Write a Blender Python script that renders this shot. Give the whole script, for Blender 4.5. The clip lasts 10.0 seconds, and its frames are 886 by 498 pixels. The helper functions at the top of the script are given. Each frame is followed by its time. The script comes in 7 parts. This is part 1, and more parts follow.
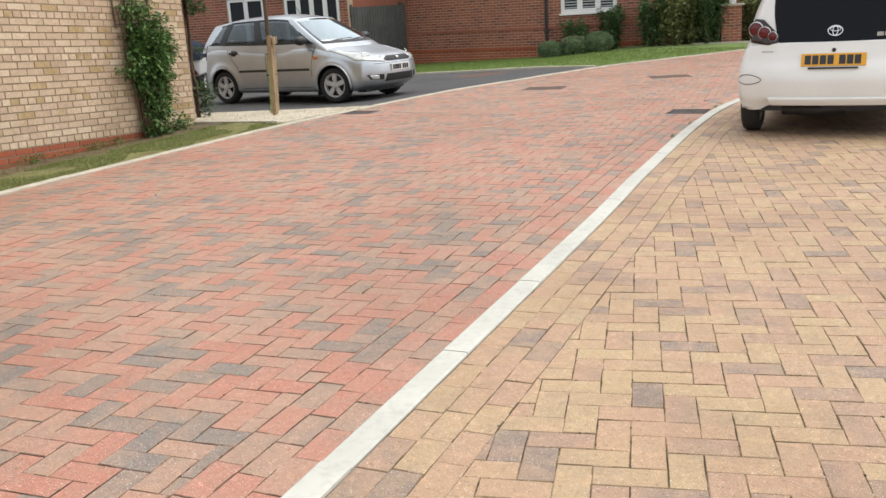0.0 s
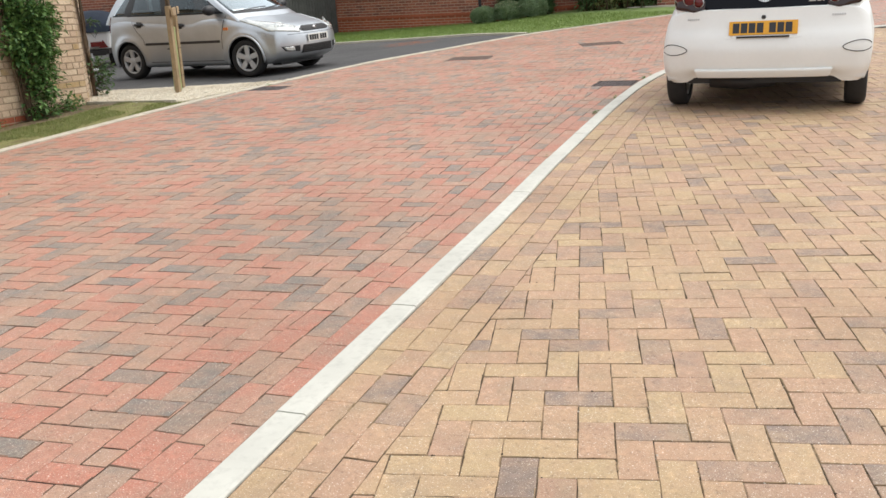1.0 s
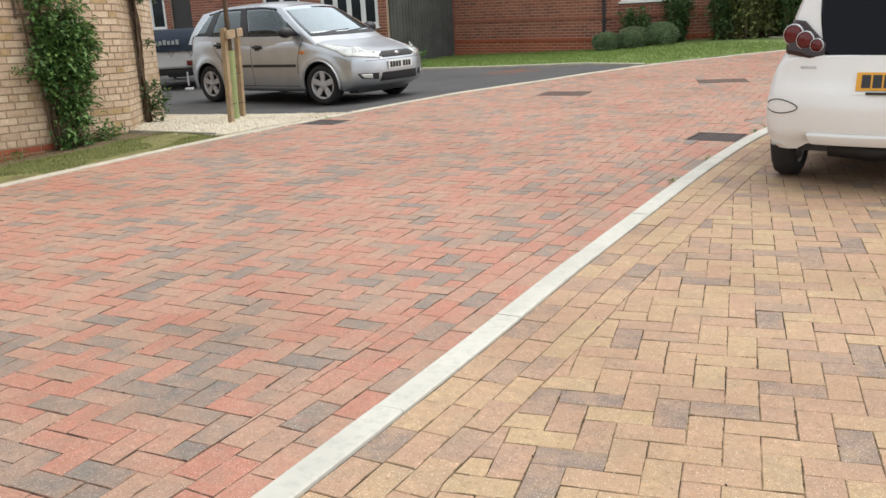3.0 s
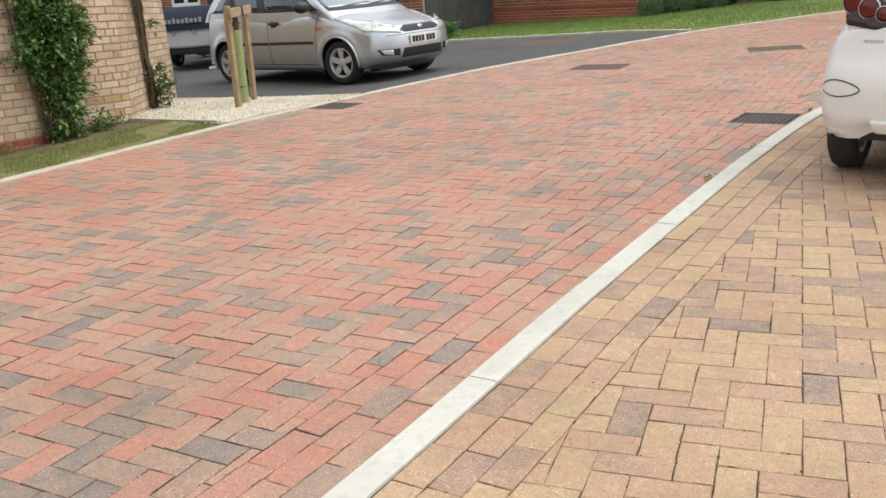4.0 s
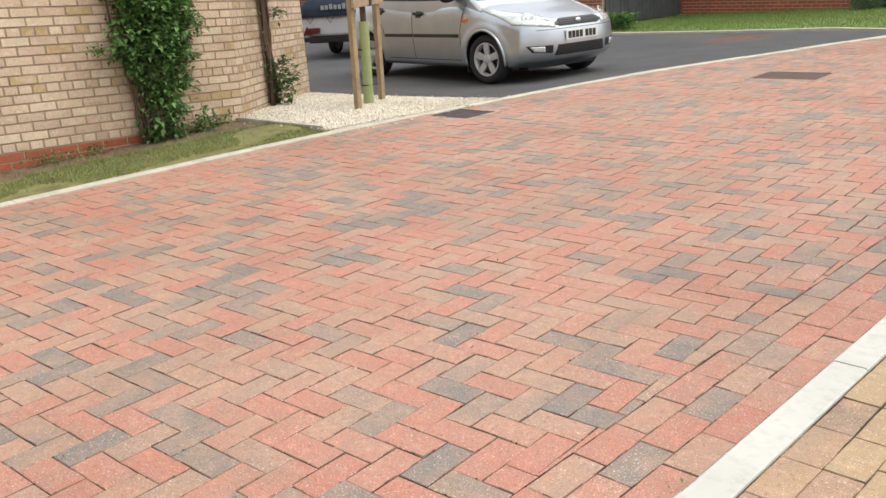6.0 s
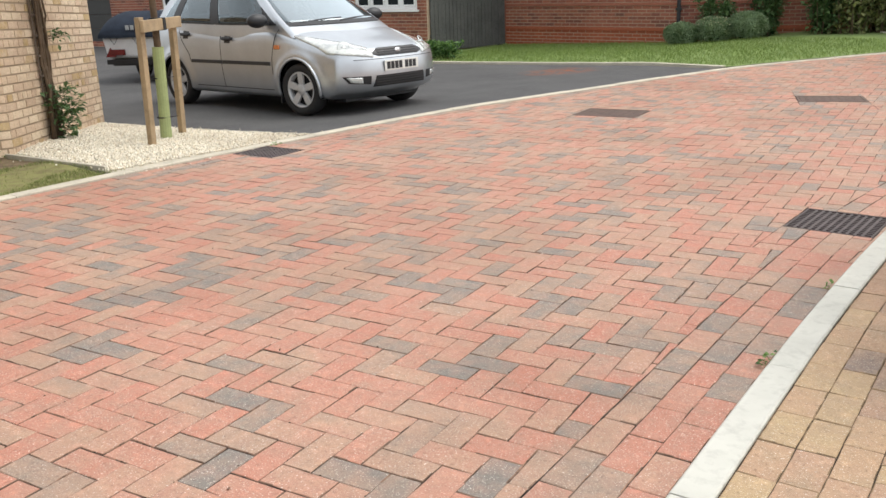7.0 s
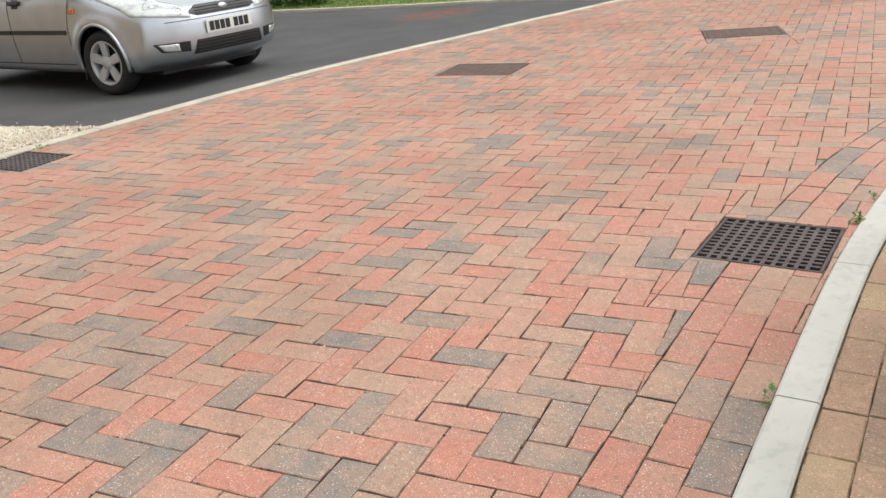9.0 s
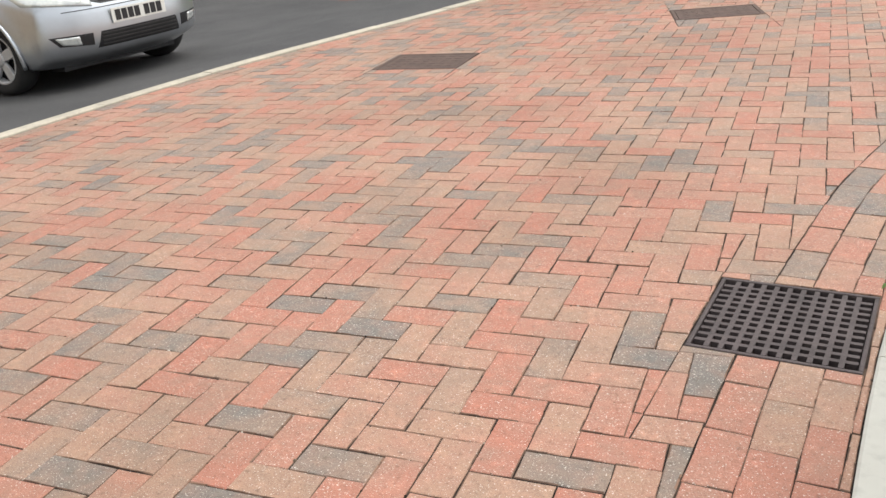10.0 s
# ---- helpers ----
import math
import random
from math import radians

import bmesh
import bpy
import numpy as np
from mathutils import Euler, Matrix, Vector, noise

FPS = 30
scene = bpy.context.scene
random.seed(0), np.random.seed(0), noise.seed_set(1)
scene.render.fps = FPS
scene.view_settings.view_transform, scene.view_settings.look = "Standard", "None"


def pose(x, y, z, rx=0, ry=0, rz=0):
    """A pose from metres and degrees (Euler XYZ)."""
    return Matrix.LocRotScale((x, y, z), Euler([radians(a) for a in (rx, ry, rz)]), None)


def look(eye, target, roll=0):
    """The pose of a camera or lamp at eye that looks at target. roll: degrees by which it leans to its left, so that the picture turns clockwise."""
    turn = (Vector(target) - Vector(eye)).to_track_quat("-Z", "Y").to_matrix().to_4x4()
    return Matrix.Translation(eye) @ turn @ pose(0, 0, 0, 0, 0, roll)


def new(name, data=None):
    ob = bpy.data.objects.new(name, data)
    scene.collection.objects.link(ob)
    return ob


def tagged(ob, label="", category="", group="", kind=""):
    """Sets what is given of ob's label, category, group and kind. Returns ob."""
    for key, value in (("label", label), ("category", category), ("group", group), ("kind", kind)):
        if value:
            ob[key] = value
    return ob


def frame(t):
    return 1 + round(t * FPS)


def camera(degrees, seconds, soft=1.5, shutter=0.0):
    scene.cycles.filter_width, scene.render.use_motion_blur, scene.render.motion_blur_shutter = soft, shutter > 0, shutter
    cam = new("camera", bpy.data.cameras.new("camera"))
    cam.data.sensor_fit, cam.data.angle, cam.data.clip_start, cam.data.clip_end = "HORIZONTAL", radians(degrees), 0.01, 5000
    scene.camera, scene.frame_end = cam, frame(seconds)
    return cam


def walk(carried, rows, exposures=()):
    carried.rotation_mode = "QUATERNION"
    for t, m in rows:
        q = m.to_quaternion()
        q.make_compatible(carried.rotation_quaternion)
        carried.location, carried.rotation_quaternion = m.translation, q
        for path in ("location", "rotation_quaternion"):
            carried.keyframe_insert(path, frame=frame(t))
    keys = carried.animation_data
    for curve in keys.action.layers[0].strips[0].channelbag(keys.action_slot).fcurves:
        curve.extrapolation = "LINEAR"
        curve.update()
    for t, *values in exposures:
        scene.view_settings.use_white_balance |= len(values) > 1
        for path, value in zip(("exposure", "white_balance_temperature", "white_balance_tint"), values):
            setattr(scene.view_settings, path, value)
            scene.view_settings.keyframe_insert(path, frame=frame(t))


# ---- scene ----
cam = camera(53.0, 10.0)
METRES, EYE, TILT, LEAN, TURN = 8.519, 1.295, 0.0, 0.0, 22.9
ROWS = [
    (0.0, 0.0, 0.0, 0.0, -0.89, -15.11, 3.29),
    (0.5, 0.0249, 0.0362, -0.0005, 0.3, -15.82, 3.89),
    (1.0, 0.0456, 0.0833, -0.0001, -4.44, -17.48, 3.78),
    (1.5, 0.0731, 0.123, -0.004, -6.33, -18.51, 4.61),
    (2.0, 0.1035, 0.1649, 0.0007, -1.53, -15.95, 4.43),
    (3.5, 0.1669, 0.3202, -0.0011, 6.03, -16.45, 3.01),
    (4.0, 0.1761, 0.3703, 0.0007, 7.99, -17.64, 4.5),
    (4.5, 0.1892, 0.424, 0.0004, 13.95, -17.75, 4.74),
    (5.0, 0.1893, 0.4717, -0.0008, 17.56, -18.41, 3.13),
    (6.5, 0.1971, 0.591, -0.0019, 20.62, -17.4, 4.55),
    (7.0, 0.196, 0.6353, 0.0005, 9.82, -16.89, 1.99),
    (7.5, 0.2103, 0.6796, -0.0036, 5.25, -17.48, 2.6),
    (8.0, 0.2225, 0.7249, -0.0043, 7.0, -18.72, 4.39),
    (8.5, 0.2249, 0.7835, -0.0031, 3.86, -20.21, 4.27),
    (9.0, 0.2396, 0.8402, -0.0068, 3.91, -21.19, 5.02),
    (9.5, 0.2482, 0.8884, -0.0061, 5.25, -22.26, 5.68),
    (10.0, 0.2505, 0.9447, -0.0072, 1.2, -23.37, 5.62),
]
EXPOSURES = [(0.0, 0.50), (3.5, 0.49), (5.0, 0.54), (6.5, 0.63), (7.0, 0.62), (7.5, 0.50), (8.0, 0.50), (8.5, 0.60), (9.0, 0.53), (10.0, 0.56)]
walk(cam, [(t, pose(0, 0, EYE, TILT, LEAN, TURN) @ pose(METRES * x, METRES * y, METRES * z, 90 + pitch, roll, yaw)) for t, x, y, z, yaw, pitch, roll in ROWS], EXPOSURES)

# ---- light: bright overcast ----
SUN_EL, SUN_AZ = 60.0, 50.0
world = bpy.data.worlds.new("world")
scene.world = world
world.use_nodes = True
wn = world.node_tree.nodes
sky = wn.new("ShaderNodeTexSky")
sky.sky_type, sky.sun_disc = "NISHITA", False
sky.sun_elevation, sky.sun_rotation = radians(SUN_EL), radians(SUN_AZ)
sky.air_density, sky.dust_density, sky.ozone_density = 1.0, 6.0, 1.0
cloud = wn.new("ShaderNodeHueSaturation")
cloud.inputs["Saturation"].default_value = 0.25
world.node_tree.links.new(sky.outputs[0], cloud.inputs["Color"])
veil = wn.new("ShaderNodeMix")
veil.data_type = "RGBA"
veil.inputs[0].default_value = 0.55
veil.inputs[7].default_value = (5.6, 5.8, 6.0, 1)  # even grey cloud over the whole sky
world.node_tree.links.new(cloud.outputs[0], veil.inputs[6])
world.node_tree.links.new(veil.outputs[2], wn["Background"].inputs["Color"])
wn["Background"].inputs["Strength"].default_value = 0.166
sun = new("sun", bpy.data.lights.new("sun", "SUN"))
sun.data.energy, sun.data.angle, sun.data.color = 0.75, radians(50), (1.0, 0.97, 0.92)
sa = radians(SUN_AZ)
sun.matrix_world = look((math.sin(sa) * 10, math.cos(sa) * 10, 10 * math.tan(radians(SUN_EL))), (0, 0, 0))


# ---- materials ----
def mat(name, rough=0.6, metal=0.0, spec=0.5):
    m = bpy.data.materials.new(name)
    m.use_nodes = True
    b = m.node_tree.nodes["Principled BSDF"]
    b.inputs["Roughness"].default_value = rough
    b.inputs["Metallic"].default_value = metal
    b.inputs["Specular IOR Level"].default_value = spec
    return m, m.node_tree.nodes, m.node_tree.links, b


def node(ns, kind, **kw):
    n = ns.new(kind)
    for k, v in kw.items():
        n.inputs[k.replace("_", " ")].default_value = v
    return n


def coords(ns, ls, how="Object", scale=(1, 1, 1)):
    tc, mp = ns.new("ShaderNodeTexCoord"), ns.new("ShaderNodeMapping")
    mp.inputs["Scale"].default_value = scale
    ls.new(tc.outputs[how], mp.inputs["Vector"])
    return mp.outputs["Vector"]


def world_pos(ns):
    return ns.new("ShaderNodeNewGeometry").outputs["Position"]


def ramp(ns, stops, interp="LINEAR"):
    r = ns.new("ShaderNodeValToRGB")
    r.color_ramp.interpolation = interp
    e = r.color_ramp.elements
    while len(e) < len(stops):
        e.new(0.5)
    for el, (p, c) in zip(e, stops):
        el.position, el.color = p, (*c, 1)
    return r


def mix(ns, ls, a, b, fac, mode="MIX"):
    m = ns.new("ShaderNodeMix")
    m.data_type, m.blend_type = "RGBA", mode
    for sock, v in ((m.inputs[0], fac), (m.inputs[6], a), (m.inputs[7], b)):
        if isinstance(v, bpy.types.NodeSocket):
            ls.new(v, sock)
        else:
            sock.default_value = v if isinstance(v, (int, float)) else (*v, 1)
    return m.outputs[2]


def noise_fac(ns, ls, vec, scale, lo=0.4, hi=0.6, detail=4.0):
    n = node(ns, "ShaderNodeTexNoise", Scale=scale, Detail=detail, Roughness=0.6)
    ls.new(vec, n.inputs["Vector"])
    r = ramp(ns, [(lo, (0, 0, 0)), (hi, (1, 1, 1))])
    ls.new(n.outputs[0], r.inputs[0])
    return r.outputs[0]


def bump(ns, ls, b, vec, scale, strength, dist=0.005, detail=5.0):
    n = node(ns, "ShaderNodeTexNoise", Scale=scale, Detail=detail, Roughness=0.65)
    ls.new(vec, n.inputs["Vector"])
    bp = node(ns, "ShaderNodeBump", Strength=strength, Distance=dist)
    ls.new(n.outputs[0], bp.inputs["Height"])
    ls.new(bp.outputs[0], b.inputs["Normal"])


def piece_material(name, stops, per_object, blotch, speck, speck_amount=0.5, cluster=0.0, rough=0.85, spec=0.3, smudge=None, within=0.0):
    """Fired or cast pieces: colour by piece, drifting within a piece, with pale specks and fine relief."""
    m, ns, ls, b = mat(name, rough, 0, spec)
    pos = world_pos(ns)

    def math_node(op, x, y, z=0.0, clamp=False):
        n_ = ns.new("ShaderNodeMath")
        n_.operation, n_.use_clamp = op, clamp
        for sock, v_ in zip(n_.inputs, (x, y, z)):
            if isinstance(v_, bpy.types.NodeSocket):
                ls.new(v_, sock)
            else:
                sock.default_value = v_
        return n_.outputs[0]

    rnd = ns.new("ShaderNodeObjectInfo").outputs["Random"] if per_object else ns.new("ShaderNodeNewGeometry").outputs["Random Per Island"]
    pick = rnd
    if cluster:
        n = node(ns, "ShaderNodeTexNoise", Scale=1.5, Detail=2.0)
        ls.new(pos, n.inputs["Vector"])
        pick = math_node("ADD", math_node("MULTIPLY_ADD", n.outputs[0], cluster, -cluster * 0.5), rnd, clamp=True)
    if within:
        # each piece has its own drift of colour, as the mix fell in the mould
        n = ns.new("ShaderNodeTexNoise")
        n.noise_dimensions = "4D"
        n.inputs["Scale"].default_value, n.inputs["Detail"].default_value, n.inputs["Roughness"].default_value = 8.0, 3.0, 0.55
        ls.new(pos, n.inputs["Vector"])
        ls.new(math_node("MULTIPLY", rnd, 60.0), n.inputs["W"])
        pick = math_node("ADD", math_node("MULTIPLY_ADD", n.outputs[0], within * 2, -within), pick, clamp=True)
    r = ramp(ns, stops)
    ls.new(pick, r.inputs[0])
    col = mix(ns, ls, r.outputs[0], blotch, math_node("MULTIPLY", noise_fac(ns, ls, pos, 14.0, 0.42, 0.75), 0.55))
    if smudge:
        col = mix(ns, ls, col, smudge, math_node("MULTIPLY", noise_fac(ns, ls, pos, 5.0, 0.50, 0.74, 6.0), 0.75))
    col = mix(ns, ls, col, speck, math_node("MULTIPLY", noise_fac(ns, ls, pos, 210.0, 0.63, 0.67, 2.0), speck_amount))
    dark = mix(ns, ls, col, (0.52, 0.49, 0.46), noise_fac(ns, ls, pos, 60.0, 0.55, 0.8), "MULTIPLY")
    dark = mix(ns, ls, dark, (0.66, 0.63, 0.60), math_node("MULTIPLY", noise_fac(ns, ls, pos, 330.0, 0.50, 0.62, 2.0), 0.8), "MULTIPLY")
    dark = mix(ns, ls, dark, (1.22, 1.2, 1.18), noise_fac(ns, ls, pos, 24.0, 0.52, 0.72), "MULTIPLY")
    big = mix(ns, ls, dark, (0.8, 0.77, 0.74), noise_fac(ns, ls, pos, 0.7, 0.45, 0.7), "MULTIPLY")
    ls.new(big, b.inputs["Base Color"])
    bump(ns, ls, b, pos, 260.0, 0.5, 0.002)
    return m


RED_STOPS = [(0.0, (0.44, 0.178, 0.117)), (0.22, (0.44, 0.198, 0.133)), (0.42, (0.43, 0.224, 0.152)), (0.58, (0.415, 0.252, 0.168)), (0.72, (0.345, 0.23, 0.162)), (0.85, (0.255, 0.198, 0.154)), (1.0, (0.19, 0.168, 0.145))]
TAN_STOPS = [(0.0, (0.45, 0.325, 0.18)), (0.3, (0.44, 0.297, 0.174)), (0.58, (0.43, 0.268, 0.17)), (0.78, (0.385, 0.242, 0.163)), (0.91, (0.30, 0.208, 0.153)), (1.0, (0.235, 0.176, 0.142))]
red_one = piece_material("red_paver_single", RED_STOPS, True, (0.38, 0.22, 0.16), (0.8, 0.74, 0.66), 0.75, 0.55, rough=0.62, spec=0.55, smudge=(0.31, 0.21, 0.15), within=0.36)
red_many = piece_material("red_paver", RED_STOPS, False, (0.38, 0.22, 0.16), (0.8, 0.74, 0.66), 0.75, 0.55, rough=0.62, spec=0.55, smudge=(0.31, 0.21, 0.15), within=0.36)
tan_one = piece_material("tan_paver_single", TAN_STOPS, True, (0.46, 0.31, 0.20), (0.85, 0.8, 0.7), 0.7, 0.34, rough=0.66, spec=0.45, smudge=(0.34, 0.25, 0.16), within=0.34)
tan_many = piece_material("tan_paver", TAN_STOPS, False, (0.46, 0.31, 0.20), (0.85, 0.8, 0.7), 0.7, 0.34, rough=0.66, spec=0.45, smudge=(0.34, 0.25, 0.16), within=0.34)
BUFF_STOPS = [(0.0, (0.52, 0.385, 0.275)), (0.3, (0.66, 0.51, 0.365)), (0.5, (0.57, 0.425, 0.31)), (0.72, (0.72, 0.59, 0.43)), (0.86, (0.60, 0.46, 0.33)), (0.93, (0.47, 0.335, 0.165)), (1.0, (0.50, 0.365, 0.19))]
buff_one = piece_material("buff_brick_single", BUFF_STOPS, True, (0.60, 0.475, 0.335), (0.42, 0.33, 0.2), 0.2, within=0.2)
buff_many = piece_material("buff_brick", BUFF_STOPS, False, (0.60, 0.475, 0.335), (0.42, 0.33, 0.2), 0.2, within=0.2)
BRICK_STOPS = [(0.0, (0.30, 0.108, 0.072)), (0.5, (0.375, 0.142, 0.092)), (0.8, (0.26, 0.095, 0.07)), (1.0, (0.19, 0.084, 0.066))]
brick_many = piece_material("red_brick", BRICK_STOPS, False, (0.26, 0.10, 0.07), (0.45, 0.3, 0.2), 0.2)
PLINTH_STOPS = [(0.0, (0.40, 0.11, 0.055)), (1.0, (0.33, 0.095, 0.05))]
plinth_many = piece_material("plinth_brick", PLINTH_STOPS, False, (0.38, 0.13, 0.07), (0.5, 0.35, 0.25), 0.25)
COBBLE_STOPS = [(0.0, (0.72, 0.67, 0.54)), (0.5, (0.80, 0.76, 0.66)), (0.85, (0.70, 0.61, 0.45)), (1.0, (0.52, 0.45, 0.36))]
stone_many = piece_material("cream_gravel", COBBLE_STOPS, False, (0.72, 0.66, 0.52), (0.85, 0.8, 0.7), 0.3)


def plain(name, col, rough=0.6, metal=0.0, spec=0.5, vary=0.25, scale=6.0, grain=0.0, gscale=80.0, how="world"):
    m, ns, ls, b = mat(name, rough, metal, spec)
    v = world_pos(ns) if how == "world" else coords(ns, ls)
    c2 = tuple(c * (1 - vary) for c in col)
    c = mix(ns, ls, col, c2, noise_fac(ns, ls, v, scale, 0.35, 0.7))
    c = mix(ns, ls, c, tuple(x * (1 - vary) for x in (1, 1, 1)), noise_fac(ns, ls, v, scale * 9, 0.5, 0.75), "MULTIPLY")
    ls.new(c, b.inputs["Base Color"])
    if grain:
        bump(ns, ls, b, v, gscale, grain, 0.003)
    return m


kerb_mat = plain("pale_concrete", (0.56, 0.55, 0.49), 0.85, vary=0.16, scale=3.0, grain=0.5, gscale=220)
edge_mat = plain("weathered_concrete", (0.54, 0.49, 0.39), 0.9, vary=0.25, scale=5.0, grain=0.5, gscale=180)


def joint(name, dark, filled, lo=0.42, hi=0.60):
    """Joint sand and the dirt on block edges: washed out and dark in places, filled to the top in others."""
    m, ns, ls, b = mat(name, 0.95, 0, 0.2)
    v = world_pos(ns)
    c = mix(ns, ls, dark, filled, noise_fac(ns, ls, v, 3.2, lo, hi, 7.0))
    c = mix(ns, ls, c, dark, noise_fac(ns, ls, v, 38.0, 0.52, 0.62, 3.0))
    ls.new(c, b.inputs["Base Color"])
    bump(ns, ls, b, v, 200.0, 0.6, 0.003)
    return m


sand_mat = joint("joint_sand", (0.022, 0.017, 0.014), (0.14, 0.095, 0.07), 0.48, 0.66)
bay_sand = joint("bay_joint_sand", (0.055, 0.04, 0.027), (0.28, 0.20, 0.125), 0.46, 0.64)
red_dirt = joint("dirty_red_arris", (0.14, 0.092, 0.068), (0.33, 0.20, 0.142), 0.40, 0.62)
tan_dirt = joint("dirty_tan_arris", (0.20, 0.14, 0.085), (0.40, 0.28, 0.17), 0.40, 0.62)
grit_mat, ns, ls, b = mat("dark_grit", 0.95, 0, 0.2)
gr_ = ramp(ns, [(0.0, (0.025, 0.02, 0.016)), (0.6, (0.07, 0.05, 0.036)), (0.82, (0.16, 0.12, 0.085)), (0.95, (0.5, 0.45, 0.38)), (1.0, (0.6, 0.56, 0.5))])
ls.new(ns.new("ShaderNodeNewGeometry").outputs["Random Per Island"], gr_.inputs[0])
ls.new(gr_.outputs[0], b.inputs["Base Color"])
mortar_tan = plain("sandy_mortar", (0.36, 0.272, 0.185), 0.95, vary=0.2, scale=4.0, grain=0.5)
mortar_red = plain("brown_mortar", (0.50, 0.37, 0.27), 0.95, vary=0.2, scale=4.0)
soil_mat = plain("bare_soil", (0.13, 0.095, 0.055), 0.95, vary=0.4, scale=7.0, grain=0.8, gscale=60)
iron_mat = plain("rusty_iron", (0.112, 0.088, 0.085), 0.6, 0.3, vary=0.4, scale=9.0, grain=0.4, gscale=150)
plate_iron = plain("worn_iron_cover", (0.125, 0.08, 0.062), 0.7, 0.2, vary=0.35, scale=10.0, grain=0.8, gscale=50)
# near-black colour stands in for the shade deep in the drains
shaft_shade_mat = plain("shaft_shade_black", (0.012, 0.010, 0.009), 0.9)
upvc_mat = plain("white_upvc", (0.80, 0.80, 0.79), 0.3, vary=0.04)
black_plastic = plain("black_plastic", (0.018, 0.018, 0.02), 0.45, vary=0.3)
dark_trim = plain("dark_grey_trim", (0.035, 0.033, 0.032), 0.55, vary=0.2)
rubber_mat = plain("tyre_rubber", (0.022, 0.021, 0.021), 0.8, vary=0.3, scale=20, grain=0.3)
alloy_mat = plain("silver_wheel", (0.56, 0.56, 0.56), 0.4, 0.25, vary=0.15, scale=15)
chrome_mat = plain("chrome", (0.75, 0.75, 0.76), 0.12, 1.0, vary=0.05)
fence_mat = plain("grey_fence_timber", (0.105, 0.107, 0.103), 0.9, vary=0.35, scale=2.5, grain=0.6, gscale=30)
stake_mat = plain("sawn_stake_timber", (0.40, 0.29, 0.17), 0.85, vary=0.3, scale=9.0, grain=0.6, gscale=60)
trellis_mat = plain("weathered_trellis", (0.15, 0.11, 0.08), 0.9, vary=0.4, scale=9.0, grain=0.5)
bark_mat = plain("brown_bark", (0.13, 0.085, 0.05), 0.95, vary=0.4, scale=12.0, grain=0.9, gscale=70)
guard_mat = plain("green_tree_guard", (0.32, 0.37, 0.16), 0.6, vary=0.15, scale=6)
strap_mat = plain("black_strap", (0.015, 0.015, 0.015), 0.7)
canvas_mat = plain("navy_canvas", (0.026, 0.034, 0.05), 0.85, 0.0, 0.15, vary=0.3, scale=7, grain=0.5, gscale=30)
gel_white = plain("white_gelcoat", (0.74, 0.74, 0.73), 0.35, vary=0.08)
red_lens = plain("red_lens", (0.13, 0.013, 0.015), 0.12, vary=0.2, scale=14)
smoked_lens = plain("smoked_lens", (0.032, 0.015, 0.015), 0.15, vary=0.2)
amber_lens = plain("amber_lens", (0.62, 0.20, 0.06), 0.2, vary=0.1)
bin_mat = plain("dark_bin_plastic", (0.03, 0.035, 0.035), 0.5)
bin_lid = plain("green_bin_lid", (0.06, 0.10, 0.06), 0.5)
plate_white = plain("white_number_plate", (0.72, 0.71, 0.66), 0.35, vary=0.05)
plate_yellow = plain("yellow_number_plate", (0.74, 0.36, 0.02), 0.35, vary=0.05)
glyph_mat = plain("plate_black", (0.02, 0.02, 0.022), 0.4)
silver_glyph = plain("silver_badge", (0.55, 0.55, 0.55), 0.25, 0.7, vary=0.05)
blind_mat = plain("grey_blind", (0.35, 0.36, 0.36), 0.7, vary=0.1)
interior_mat = plain("dark_interior", (0.03, 0.032, 0.036), 0.8, vary=0.3)
slab_mat = plain("pale_slab", (0.55, 0.50, 0.42), 0.9, vary=0.2)


def paint(name, col, metal, rough, coat=0.6, dirt=0.12):
    m, ns, ls, b = mat(name, rough, metal, 0.5)
    v = coords(ns, ls)
    c = mix(ns, ls, col, tuple(x * (1 - dirt) for x in col), noise_fac(ns, ls, v, 2.5, 0.4, 0.7))
    c = mix(ns, ls, c, tuple(x * (1 - dirt * 0.7) for x in col), noise_fac(ns, ls, v, 40.0, 0.5, 0.8))
    ls.new(c, b.inputs["Base Color"])
    b.inputs["Coat Weight"].default_value = coat
    b.inputs["Coat Roughness"].default_value = 0.08
    return m


silver_paint = paint("silver_paint", (0.56, 0.59, 0.62), 0.92, 0.38, 0.6)
cream_paint = paint("white_paint", (0.81, 0.82, 0.80), 0.0, 0.35, 0.4, 0.05)
lens_mat, ns, ls, b = mat("headlamp_lens", 0.08, 0.2, 0.6)
v = coords(ns, ls)
ls.new(mix(ns, ls, (0.66, 0.68, 0.64), (0.44, 0.46, 0.45), noise_fac(ns, ls, v, 9.0, 0.4, 0.6)), b.inputs["Base Color"])
b.inputs["Coat Weight"].default_value = 1.0


